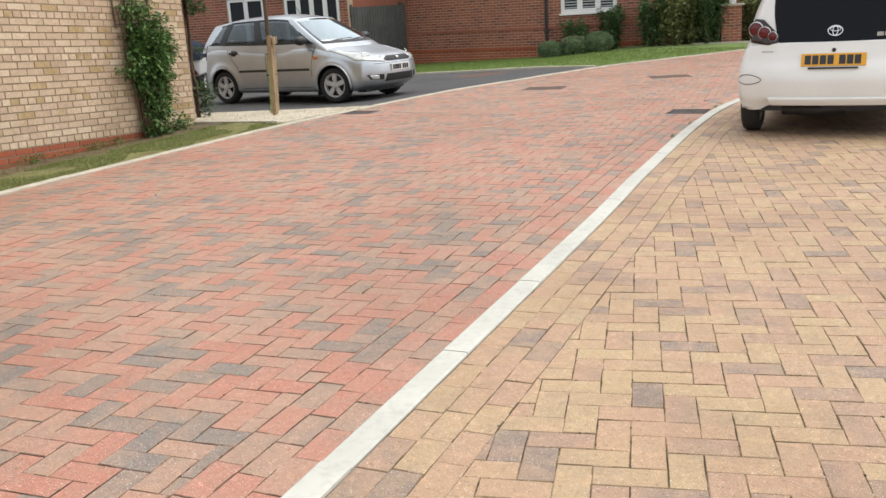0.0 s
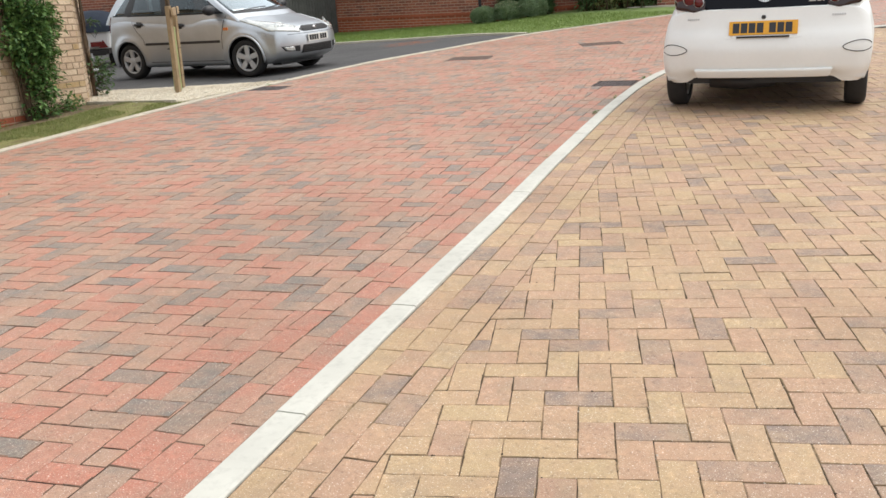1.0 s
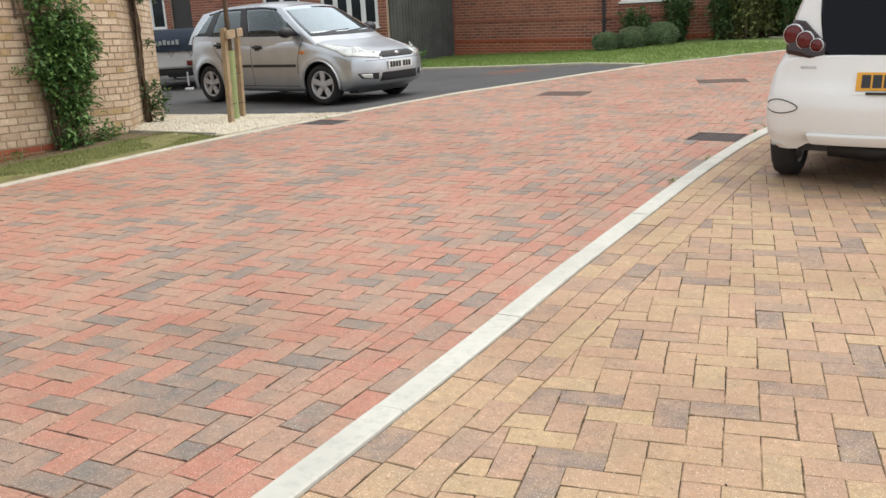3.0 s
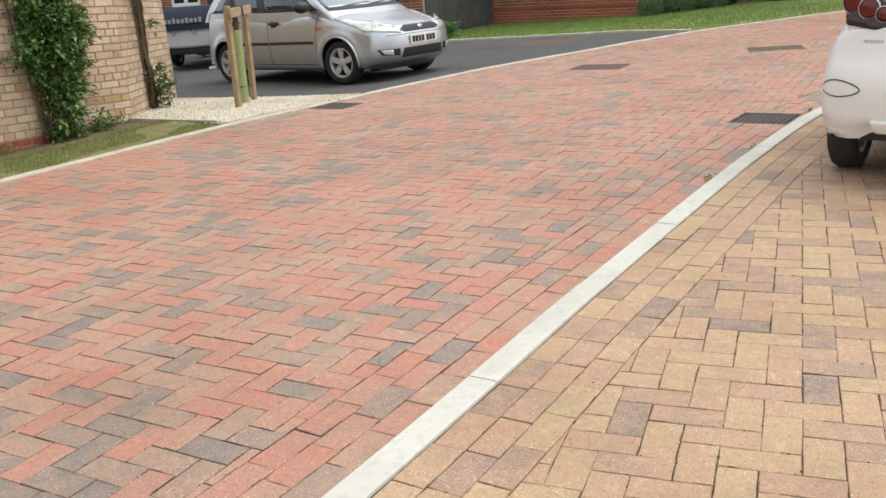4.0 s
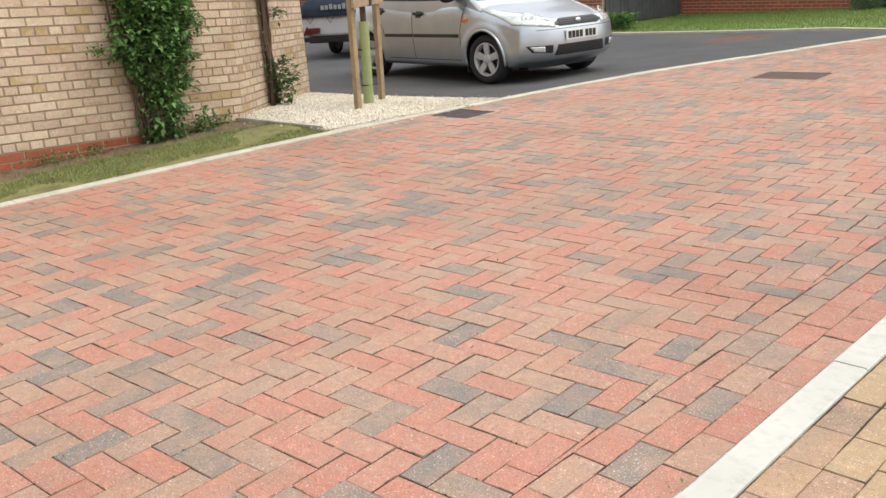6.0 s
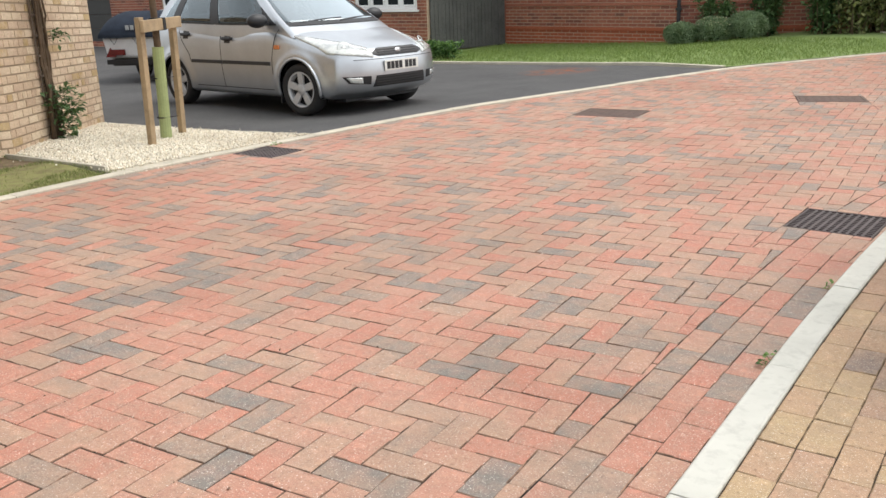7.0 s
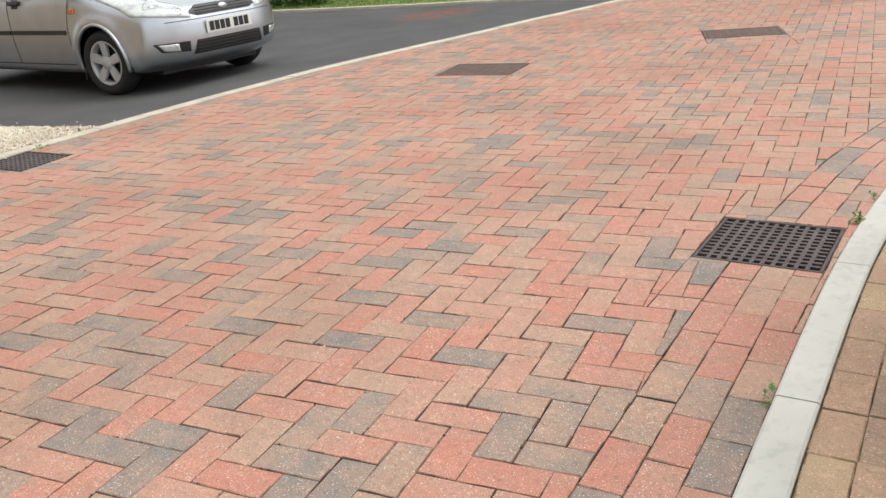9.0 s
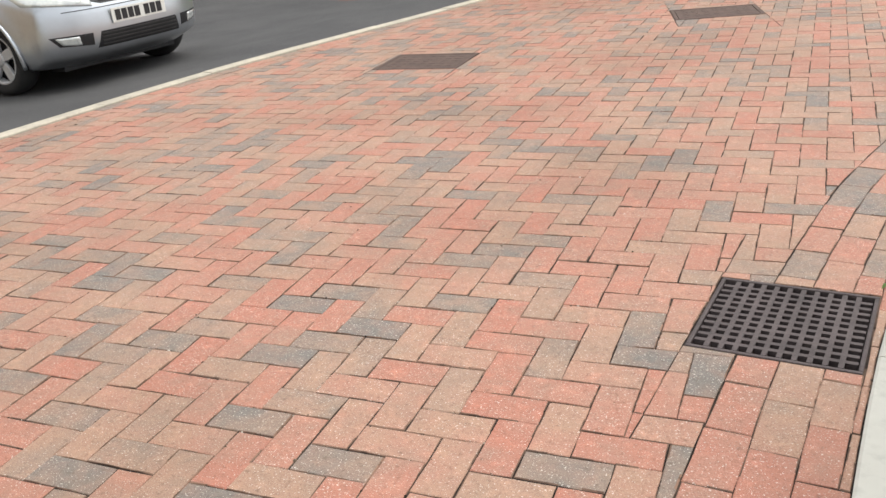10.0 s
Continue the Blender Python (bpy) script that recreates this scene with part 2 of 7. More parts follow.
def glassy(name, col, see, power=3.0):
    m, ns, ls, b = mat(name, 0.03, 0.0, 0.14)
    b.inputs["Base Color"].default_value = (*col, 1)
    if see:
        tr = ns.new("ShaderNodeBsdfTransparent")
        tr.inputs[0].default_value = (0.30, 0.35, 0.36, 1)
        lw = node(ns, "ShaderNodeLayerWeight", Blend=0.5)
        pw = ns.new("ShaderNodeMath")
        pw.operation = "POWER"
        pw.inputs[1].default_value = power
        ls.new(lw.outputs["Facing"], pw.inputs[0])
        fr = ns.new("ShaderNodeMath")
        fr.operation = "MULTIPLY_ADD"
        fr.inputs[1].default_value, fr.inputs[2].default_value = 1.15, 0.06
        ls.new(pw.outputs[0], fr.inputs[0])
        gl = node(ns, "ShaderNodeBsdfGlossy", Roughness=0.02)
        gl.inputs["Color"].default_value = (0.86, 0.96, 1.0, 1)
        ms = ns.new("ShaderNodeMixShader")
        ls.new(fr.outputs[0], ms.inputs[0])
        ls.new(tr.outputs[0], ms.inputs[1])
        ls.new(gl.outputs[0], ms.inputs[2])
        ls.new(ms.outputs[0], ns["Material Output"].inputs["Surface"])
    return m


car_glass = glassy("car_glass", (0.02, 0.03, 0.03), True)
screen_glass = glassy("windscreen_glass", (0.02, 0.03, 0.03), True, 1.5)
tint_glass = glassy("tinted_glass", (0.006, 0.007, 0.011), False)
pane_glass = glassy("house_glass", (0.018, 0.022, 0.026), False)

# tarmac, with a rusty stain of leaf dust on the drive
tarmac_mat, ns, ls, b = mat("tarmac", 0.9, 0, 0.3)
v = world_pos(ns)
c = mix(ns, ls, (0.088, 0.086, 0.085), (0.066, 0.065, 0.065), noise_fac(ns, ls, v, 1.3, 0.35, 0.65))
c = mix(ns, ls, c, (0.17, 0.165, 0.16), noise_fac(ns, ls, v, 190.0, 0.6, 0.7, 2.0))
mp = ns.new("ShaderNodeMapping")
mp.inputs["Location"].default_value = (6.45, -17.95, 0)
mp.vector_type = "POINT"
ls.new(v, mp.inputs["Vector"])
ln = ns.new("ShaderNodeVectorMath")
ln.operation = "LENGTH"
ls.new(mp.outputs[0], ln.inputs[0])
near = ramp(ns, [(0.18, (1, 1, 1)), (0.68, (0, 0, 0))])
ls.new(ln.outputs["Value"], near.inputs[0])
c = mix(ns, ls, c, (0.24, 0.075, 0.03), mix(ns, ls, (0, 0, 0), near.outputs[0], noise_fac(ns, ls, v, 7.0, 0.42, 0.6)))
ls.new(c, b.inputs["Base Color"])
bump(ns, ls, b, v, 240.0, 0.6, 0.003)


def leafy(name, a, c2, rough=0.5, trans=0.25):
    m, ns, ls, b = mat(name, rough, 0, 0.35)
    r = ramp(ns, [(0.0, a), (1.0, c2)])
    ls.new(ns.new("ShaderNodeNewGeometry").outputs["Random Per Island"], r.inputs[0])
    c = mix(ns, ls, r.outputs[0], (0.7, 0.72, 0.6), noise_fac(ns, ls, world_pos(ns), 5.0, 0.4, 0.7), "MULTIPLY")
    ls.new(c, b.inputs["Base Color"])
    tl = ns.new("ShaderNodeBsdfTranslucent")
    ls.new(c, tl.inputs[0])
    ms = ns.new("ShaderNodeMixShader")
    ms.inputs[0].default_value = trans
    ls.new(b.outputs[0], ms.inputs[1])
    ls.new(tl.outputs[0], ms.inputs[2])
    ls.new(ms.outputs[0], ns["Material Output"].inputs["Surface"])
    return m


leaf_mat = leafy("climber_leaf", (0.04, 0.11, 0.033), (0.20, 0.335, 0.10))
dark_leaf = leafy("shrub_leaf", (0.055, 0.115, 0.042), (0.13, 0.21, 0.08))
sage_leaf = leafy("sage_bush_leaf", (0.18, 0.27, 0.15), (0.34, 0.43, 0.25))
olive_leaf = leafy("olive_shrub_leaf", (0.095, 0.13, 0.05), (0.31, 0.325, 0.135))
flower_mat = leafy("cream_flower", (0.65, 0.6, 0.35), (0.75, 0.72, 0.55))
blade_mat = leafy("verge_grass", (0.13, 0.185, 0.045), (0.32, 0.33, 0.125))
lawn_blade = leafy("lawn_grass", (0.13, 0.215, 0.045), (0.27, 0.345, 0.10))
turf_mat, ns, ls, b = mat("verge_turf", 0.95, 0, 0.2)
v = world_pos(ns)
sx = ns.new("ShaderNodeSeparateXYZ")
ls.new(v, sx.inputs[0])
wob = node(ns, "ShaderNodeTexNoise", Scale=2.2, Detail=5.0)
ls.new(v, wob.inputs["Vector"])
ad = ns.new("ShaderNodeMath")
ad.operation = "MULTIPLY_ADD"
ls.new(wob.outputs[0], ad.inputs[0])
ad.inputs[1].default_value = 1.3
ls.new(sx.outputs[0], ad.inputs[2])
worn = ns.new("ShaderNodeMapRange")
worn.inputs["From Min"].default_value, worn.inputs["From Max"].default_value = -6.32, -6.62
ls.new(ad.outputs[0], worn.inputs["Value"])
c = mix(ns, ls, (0.21, 0.205, 0.08), (0.15, 0.13, 0.06), noise_fac(ns, ls, v, 6.0, 0.4, 0.65))
c = mix(ns, ls, c, mix(ns, ls, (0.19, 0.14, 0.085), (0.10, 0.072, 0.045), noise_fac(ns, ls, v, 14.0, 0.4, 0.65)), worn.outputs[0])
ls.new(c, b.inputs["Base Color"])
bump(ns, ls, b, v, 90.0, 0.9, 0.006)
lawn_mat = plain("lawn_turf", (0.19, 0.265, 0.075), 0.95, vary=0.3, scale=1.6, grain=0.9, gscale=70)
rough_turf = plain("rough_turf", (0.13, 0.15, 0.06), 0.95, vary=0.4, scale=0.8, grain=0.9, gscale=40)


# ---- building blocks ----
def part(name, bm, material, parent=None, label="", smooth=False, bevel=0.0):
    me = bpy.data.meshes.new(name)
    bm.normal_update()
    bm.to_mesh(me)
    bm.free()
    for m_ in (material if isinstance(material, (list, tuple)) else [material]):
        me.materials.append(m_)
    if smooth:
        for p in me.polygons:
            p.use_smooth = True
    ob = new(name, me)
    if parent is not None:
        ob.parent = parent
    if label:
        ob["label"] = label
    if bevel:
        md = ob.modifiers.new("bevel", "BEVEL")
        md.width, md.segments, md.limit_method, md.angle_limit = bevel, 2, "ANGLE", radians(40)
    return ob


def pydata(name, verts, faces, material, parent=None, smooth=False):
    me = bpy.data.meshes.new(name)
    me.from_pydata(verts, [], faces)
    me.update()
    me.materials.append(material)
    if smooth:
        me.polygons.foreach_set("use_smooth", [True] * len(me.polygons))
    ob = new(name, me)
    if parent is not None:
        ob.parent = parent
    return ob


def empty(name, m=None):
    ob = new(name)
    ob.empty_display_size = 0.2
    if m is not None:
        ob.matrix_world = m
    return ob


def box(bm, x0, x1, y0, y1, z0, z1, m=None):
    vs = [bm.verts.new((x, y, z)) for z in (z0, z1) for y in (y0, y1) for x in (x0, x1)]
    for f in ((0, 2, 3, 1), (4, 5, 7, 6), (0, 1, 5, 4), (2, 6, 7, 3), (0, 4, 6, 2), (1, 3, 7, 5)):
        bm.faces.new([vs[i] for i in f])
    if m is not None:
        bmesh.ops.transform(bm, matrix=m, verts=vs)
    return vs


def boxes(*lims):
    bm = bmesh.new()
    for l in lims:
        box(bm, *l)
    return bm


def tube(bm, pts, radii, sides=8):
    rings = []
    for i, (p, r) in enumerate(zip(pts, radii)):
        p = Vector(p)
        d = (Vector(pts[min(i + 1, len(pts) - 1)]) - Vector(pts[max(i - 1, 0)])).normalized()
        a = d.orthogonal().normalized() if i == 0 else (a - d * a.dot(d)).normalized()
        c = d.cross(a)
        rings.append([bm.verts.new(p + (a * math.cos(t) + c * math.sin(t)) * r) for t in (k * math.tau / sides for k in range(sides))])
    for r0, r1 in zip(rings, rings[1:]):
        for k in range(sides):
            bm.faces.new((r0[k], r0[(k + 1) % sides], r1[(k + 1) % sides], r1[k]))
    bm.faces.new(rings[0][::-1])
    bm.faces.new(rings[-1])


def lathe(bm, prof, sides=32, axis="y"):
    """A closed ring of (radius, along) turned about an axis."""
    rings = []
    for k in range(sides):
        t = k * math.tau / sides
        rings.append([bm.verts.new((r * math.cos(t), a, r * math.sin(t)) if axis == "y" else (r * math.cos(t), r * math.sin(t), a)) for r, a in prof])
    for k in range(sides):
        p, q = rings[k], rings[(k + 1) % sides]
        for i in range(len(prof) - 1):
            bm.faces.new((p[i], q[i], q[i + 1], p[i + 1]))


def smoothstep(a, b, t):
    t = min(max((t - a) / (b - a), 0), 1)
    return t * t * (3 - 2 * t)


def gz(x, y):
    """Height of the ground: flat along the lane, falling a little to the drive and the far lawn."""
    s = smoothstep(9.8, 12.0, y)
    d = -5.4 - x  # the drive dips where the car's front wheels stand
    dip = (-0.042 * smoothstep(0.5, 1.7, d) + 0.054 * smoothstep(1.9, 4.3, d) - 0.012 * smoothstep(4.6, 6.5, d)) * smoothstep(11.4, 13.0, y) * (1 - smoothstep(16.0, 18.5, y))
    return dip - 0.031 * s * min(max(-5.4 - x, 0), 6.5) - 0.006 * min(max(y - 12, 0), 14)


def curve(pts, n=12):
    """A smooth line through plan points."""
    p = [Vector(q) for q in pts]
    p = [2 * p[0] - p[1]] + p + [2 * p[-1] - p[-2]]
    out = []
    for i in range(1, len(p) - 2):
        a, b_, c_, d = p[i - 1:i + 3]
        for k in range(n):
            t = k / n
            out.append(0.5 * (2 * b_ + (c_ - a) * t + (2 * a - 5 * b_ + 4 * c_ - d) * t * t + (3 * b_ - a - 3 * c_ + d) * t ** 3))
    out.append(p[-2])
    return np.array([tuple(q) for q in out])


def normals(line):
    d = np.gradient(line, axis=0)
    d /= np.linalg.norm(d, axis=1)[:, None]
    return np.stack([-d[:, 1], d[:, 0]], 1)  # to the left of the way


def offset(line, d):
    return line + normals(line) * d


def along(line, s):
    seg = np.linalg.norm(np.diff(line, axis=0), axis=1)
    cum = np.concatenate([[0], np.cumsum(seg)])
    return np.array([np.interp(s, cum, line[:, 0]), np.interp(s, cum, line[:, 1])]), cum[-1]


LEFT = curve([(-6.29, -6), (-6.28, 0), (-6.25, 5.5), (-6.20, 7.2), (-6.155, 8.4), (-6.115, 9.1), (-6.045, 9.85), (-5.86, 11.6), (-5.52, 13.4), (-4.94, 15.4), (-3.95, 18.5), (-2.75, 20.7), (-1.4, 23.0), (0.3, 25.2), (3.0, 28.0), (7.0, 31.0)])
RIGHT = curve([(-1.35, -6), (-1.34, 0), (-1.312, 2.07), (-1.245, 4.83), (-1.232, 5.74), (-1.226, 6.66), (-1.178, 8.55), (-1.135, 9.47), (-1.066, 10.41), (-0.955, 11.2), (-0.83, 11.8), (-0.46, 13), (0.2, 14.5), (1.2, 16.0), (2.9, 17.5), (6.0, 19.0), (10, 20)])
KERB_W, EDGE_W = 0.108, 0.11


def clip(poly, p, n):
    """Keep the side of the line through p to which n points."""
    out = []
    for i in range(len(poly)):
        a, b_ = poly[i], poly[(i + 1) % len(poly)]
        da, db = (a - p) @ n, (b_ - p) @ n
        if da >= 0:
            out.append(a)
        if da * db < 0:
            out.append(a + (b_ - a) * (da / (da - db)))
    return out


def area(poly):
    return 0.5 * sum(poly[i][0] * poly[(i + 1) % len(poly)][1] - poly[(i + 1) % len(poly)][0] * poly[i][1] for i in range(len(poly)))


def shrink(poly, d):
    n = len(poly)
    out = []
    for i in range(n):
        a, b_, c_ = poly[i - 1], poly[i], poly[(i + 1) % n]
        e, f = b_ - a, c_ - b_
        e, f = e / np.hypot(*e), f / np.hypot(*f)
        ne, nf = np.array([-e[1], e[0]]), np.array([-f[1], f[0]])
        k = 1 + ne @ nf
        out.append(b_ + (ne + nf) * d / max(k, 0.35))
    return out


def tidy(poly, eps=0.004):
    out = []
    for q in poly:
        if not out or np.hypot(*(q - out[-1])) > eps:
            out.append(q)
    while len(out) > 2 and np.hypot(*(out[0] - out[-1])) < eps:
        out.pop()
    return out


def split_edges(poly, step):
    out = []
    for i in range(len(poly)):
        a, b_ = poly[i], poly[(i + 1) % len(poly)]
        n = max(1, int(np.hypot(*(b_ - a)) / step + 0.3))
        out += [a + (b_ - a) * (k / n) for k in range(n)]
    return out


class Pieces:
    """Many paving blocks as one mesh, each an island with chamfered edges."""

    def __init__(self):
        self.v, self.f, self.edge = [], [], []

    def add(self, poly, rnd, gap=0.0013, cham=0.0023, depth=0.03, flat=False):
        poly = tidy(poly)
        if len(poly) < 3 or area(poly) < 0.0001:
            return
        worn = flat or 1.2 < poly[0][1] < 13.5
        if worn and area(poly) > 0.003:
            poly = split_edges(poly, 0.05)
        if area(poly) < 0.003:
            gap, cham = 0.0006, 0.0006
        g = gap if flat else gap * rnd.uniform(0.45, 1.55)
        o = shrink(poly, g)
        t = shrink(poly, g + cham * (1 if flat else rnd.uniform(0.8, 1.5)))
        o = [q + np.array([rnd.uniform(-0.0013, 0.0013), rnd.uniform(-0.0013, 0.0013)]) for q in o]
        t = [q + np.array([rnd.uniform(-0.0007, 0.0007), rnd.uniform(-0.0007, 0.0007)]) for q in t]
        if area(t) < 0.00005:
            return
        c_ = sum(poly) / len(poly)
        k = 0.0 if flat else 1.0
        z = gz(*c_) + k * rnd.uniform(-0.0015, 0.0015)
        sx, sy = k * rnd.uniform(-0.006, 0.006), k * rnd.uniform(-0.006, 0.006)
        sx += (gz(c_[0] + 0.1, c_[1]) - gz(c_[0] - 0.1, c_[1])) / 0.2
        sy += (gz(c_[0], c_[1] + 0.1) - gz(c_[0], c_[1] - 0.1)) / 0.2
        h = lambda q: z + (q[0] - c_[0]) * sx + (q[1] - c_[1]) * sy
        n, b0 = len(o), len(self.v)
        self.v += [(q[0], q[1], h(q) - depth) for q in o]
        self.v += [(q[0], q[1], h(q) - cham * 0.9) for q in o]
        self.v += [(q[0], q[1], h(q)) for q in t]
        for i in range(n):
            j = (i + 1) % n
            self.f.append((b0 + i, b0 + j, b0 + n + j, b0 + n + i))
            self.f.append((b0 + n + i, b0 + n + j, b0 + 2 * n + j, b0 + 2 * n + i))
            self.edge += [1, 0 if rnd.random() < 0.62 else 1]
        self.f.append(tuple(range(b0 + 2 * n, b0 + 3 * n)))
        self.edge.append(0)


def cut_irons(poly, c_):
    """What is left of a block outside the iron frames: convex pieces."""
    todo = [poly]
    for x, y, w, d, turn in IRONS:
        if abs(c_[0] - x) > 0.6 or abs(c_[1] - y) > 0.6:
            continue
        u = np.array([math.cos(radians(turn)), math.sin(radians(turn))])
        v_ = np.array([-u[1], u[0]])
        o = np.array([x, y])
        done = []
        for q in todo:
            rest = q
            for nrm, h in ((u, w / 2), (-u, w / 2), (v_, d / 2), (-v_, d / 2)):
                outp = clip(rest, o + nrm * (h + 0.004), nrm)
                if len(outp) > 2:
                    done.append(outp)
                rest = clip(rest, o + nrm * (h + 0.004), -nrm)
                if len(rest) < 3:
                    break
        todo = done
    return todo


def courses(pieces, line, d0, width, count, length, rnd, y0, y1, side=1):
    """Stretcher courses that follow a line, each count times width further from it."""
    total = along(line, 0)[1]

    def spot(s, d):
        p0, p1 = along(line, s - 0.02)[0], along(line, s + 0.02)[0]
        t = (p1 - p0) / np.hypot(*(p1 - p0))
        return (p0 + p1) / 2 + np.array([-t[1], t[0]]) * side * d

    for k in range(count):
        s = 0.1 + rnd.uniform(0, length)
        while s < total - length - 0.1:
            step = length * rnd.uniform(0.985, 1.015)
            if y0 < along(line, s)[0][1] < y1:
                a, b_ = d0 + k * width, d0 + (k + 1) * width
                poly = [spot(s, a), spot(s + step, a), spot(s + step, b_), spot(s, b_)]
                if area(poly) < 0:
                    poly = poly[::-1]
                for bit in cut_irons(poly, sum(poly) / 4):
                    pieces.add(bit, rnd)
            s += step


def herringbone(origin, angle, mirror, pu, pv, x0, x1, y0, y1):
    """Block outlines of a two-to-one herringbone with its joints (pu, pv: half a block's length): (polygon, middle, turn)."""
    u = np.array([math.cos(radians(angle)), math.sin(radians(angle))])
    v_ = np.array([-u[1], u[0]])
    o = np.array(origin)
    out = []
    r = int(max(x1 - x0, y1 - y0) / 0.1) + 40
    mid = np.array([(x0 + x1) / 2, (y0 + y1) / 2]) - o
    ci, cj = int(mid @ u / pu), int(mid @ v_ / pv)
    for i in range(ci - r, ci + r):
        for j in range(cj - r, cj + r):
            k = ((i + j) if mirror else (i - j + 3)) % 4
            if k == 0:
                cells = (i, i + 2, j, j + 1)
            elif (k == 2 and mirror):
                cells = (i, i + 1, j, j + 2)
            elif (k == 3 and not mirror):
                cells = (i, i + 1, j, j + 2)
            else:
                continue
            c_ = o + u * pu * 0.5 * (cells[0] + cells[1]) + v_ * pv * 0.5 * (cells[2] + cells[3])
            if not (x0 < c_[0] < x1 and y0 < c_[1] < y1):
                continue
            poly = [o + u * pu * a + v_ * pv * b_ for a, b_ in ((cells[0], cells[2]), (cells[1], cells[2]), (cells[1], cells[3]), (cells[0], cells[3]))]
            out.append((poly, c_, angle + (0 if k == 0 else 90), (pu * 10, pv * 10) if k == 0 else (pv * 10, pu * 10)))
    return out


IRONS = [(-1.298, 10.555, 0.435, 0.435, -5), (-5.70, 10.9, 0.45, 0.38, -3), (-3.93, 13.835, 0.62, 0.48, 3), (-2.22, 15.53, 0.66, 0.46, 16)]


def sheet(name, outline, material, zoff, step=0.5, label="", holes=()):
    """Ground sheet inside a plan outline, draped on the ground."""
    bm = bmesh.new()
    f = bm.faces.new([bm.verts.new((x, y, 0)) for x, y in outline])
    if f.normal.z < 0:
        f.normal_flip()
    xs, ys = [q[0] for q in outline], [q[1] for q in outline]
    for ax, lo, hi in ((0, min(xs), max(xs)), (1, min(ys), max(ys))):
        k = math.ceil(lo / step) * step
        while k < hi:
            no = (1, 0, 0) if ax == 0 else (0, 1, 0)
            bmesh.ops.bisect_plane(bm, geom=bm.verts[:] + bm.edges[:] + bm.faces[:], plane_co=tuple(k * c_ for c_ in no), plane_no=no)
            k += step
    for x, y, w, d, turn in holes:
        u = Vector((math.cos(radians(turn)), math.sin(radians(turn)), 0))
        v2 = Vector((-u.y, u.x, 0))
        o = Vector((x, y, 0))
        near_by = lambda: [e for e in (*bm.verts, *bm.edges, *bm.faces)]
        for nrm, h in ((u, w / 2), (-u, w / 2), (v2, d / 2), (-v2, d / 2)):
            bmesh.ops.bisect_plane(bm, geom=near_by(), plane_co=o + nrm * h, plane_no=nrm)
        gone = [f for f in bm.faces if abs((f.calc_center_median() - o).dot(u)) < w / 2 and abs((f.calc_center_median() - o).dot(v2)) < d / 2]
        bmesh.ops.delete(bm, geom=gone, context="FACES")
    for v_ in bm.verts:
        v_.co.z = zoff(v_.co.x, v_.co.y) if callable(zoff) else gz(v_.co.x, v_.co.y) + zoff
    for f in bm.faces:
        f.normal_update()
        if f.normal.z < 0:
            f.normal_flip()
    return part(name, bm, material, None, label)


# ---- the ground ----
def between(line, y0, y1):
    return [tuple(q) for q in line if y0 <= q[1] <= y1]


def ground_z(x, y):
    pit = any(abs(x - q[0]) < 1.5 and abs(y - q[1]) < 1.5 for q in IRONS)
    return gz(x, y) - (0.42 if pit else 0.07)


gx = [-400, -150, -60] + list(range(-34, 25)) + [60, 150, 400]
gy = [-340, -90, -30] + list(range(-8, 47)) + [80, 160, 460]
bm = bmesh.new()
grid = [[bm.verts.new((x, y, ground_z(x, y))) for x in gx] for y in gy]
for r0, r1 in zip(grid, grid[1:]):
    for i in range(len(gx) - 1):
        bm.faces.new((r0[i], r0[i + 1], r1[i + 1], r1[i]))
tagged(part("ground", bm, rough_turf), "wide open ground of soil and grass around the houses", "ground", kind="structure")

# lane of red blocks and the tan parking bay, on their sand beds
road = sheet("road", between(LEFT, -4, 29) + between(RIGHT, -4, 19.6)[::-1], sand_mat, -0.003, 0.5, holes=IRONS)
tagged(road, "lane paved with red and grey concrete blocks in herringbone", "road", kind="structure")
bay_edge = offset(RIGHT, -KERB_W)
bay = sheet("pavement", [(9.0, -4)] + [(9.0, 19.3)] + between(bay_edge, -4, 19.2)[::-1], bay_sand, -0.003, 0.5)
tagged(bay, "parking bay paved with tan and buff concrete blocks in herringbone", "pavement", kind="structure")


def kerb(name, line, width, side, y0, y1, stone_len, material, label, top=0.012, first=0.31):
    """Flush kerb of single stones laid end to end along a line."""
    root = tagged(empty(name), label, "kerb", kind="structure")
    total = along(line, 0)[1]
    rnd = random.Random(5)
    s = first
    while s + stone_len < total:
        a = along(line, s)[0]
        if y0 < a[1] < y1:
            bm = bmesh.new()
            n = 4
            rows = []
            dz = rnd.uniform(-0.002, 0.003)
            for i in range(n + 1):
                s_i = s + 0.002 + (stone_len - 0.004) * i / n
                p0, p1 = along(line, s_i)[0], along(line, s_i + 0.01)[0]
                d = (p1 - p0) / np.hypot(*(p1 - p0))
                nn = np.array([-d[1], d[0]]) * side
                z = gz(*p0) + top + dz
                prof = [(0.0, -0.12), (0.0, -0.005), (0.007, 0.0), (width - 0.007, 0.0), (width, -0.005), (width, -0.12)]
                rows.append([bm.verts.new((*(p0 + nn * q), z + h)) for q, h in prof])
            for r0, r1 in zip(rows, rows[1:]):
                for i in range(5):
                    bm.faces.new((r0[i], r0[i + 1], r1[i + 1], r1[i]))
            bm.faces.new(rows[0])
            bm.faces.new(rows[-1][::-1])
            bmesh.ops.recalc_face_normals(bm, faces=bm.faces[:])
            part("kerb_stone", bm, material, root)
        s += stone_len
    return root


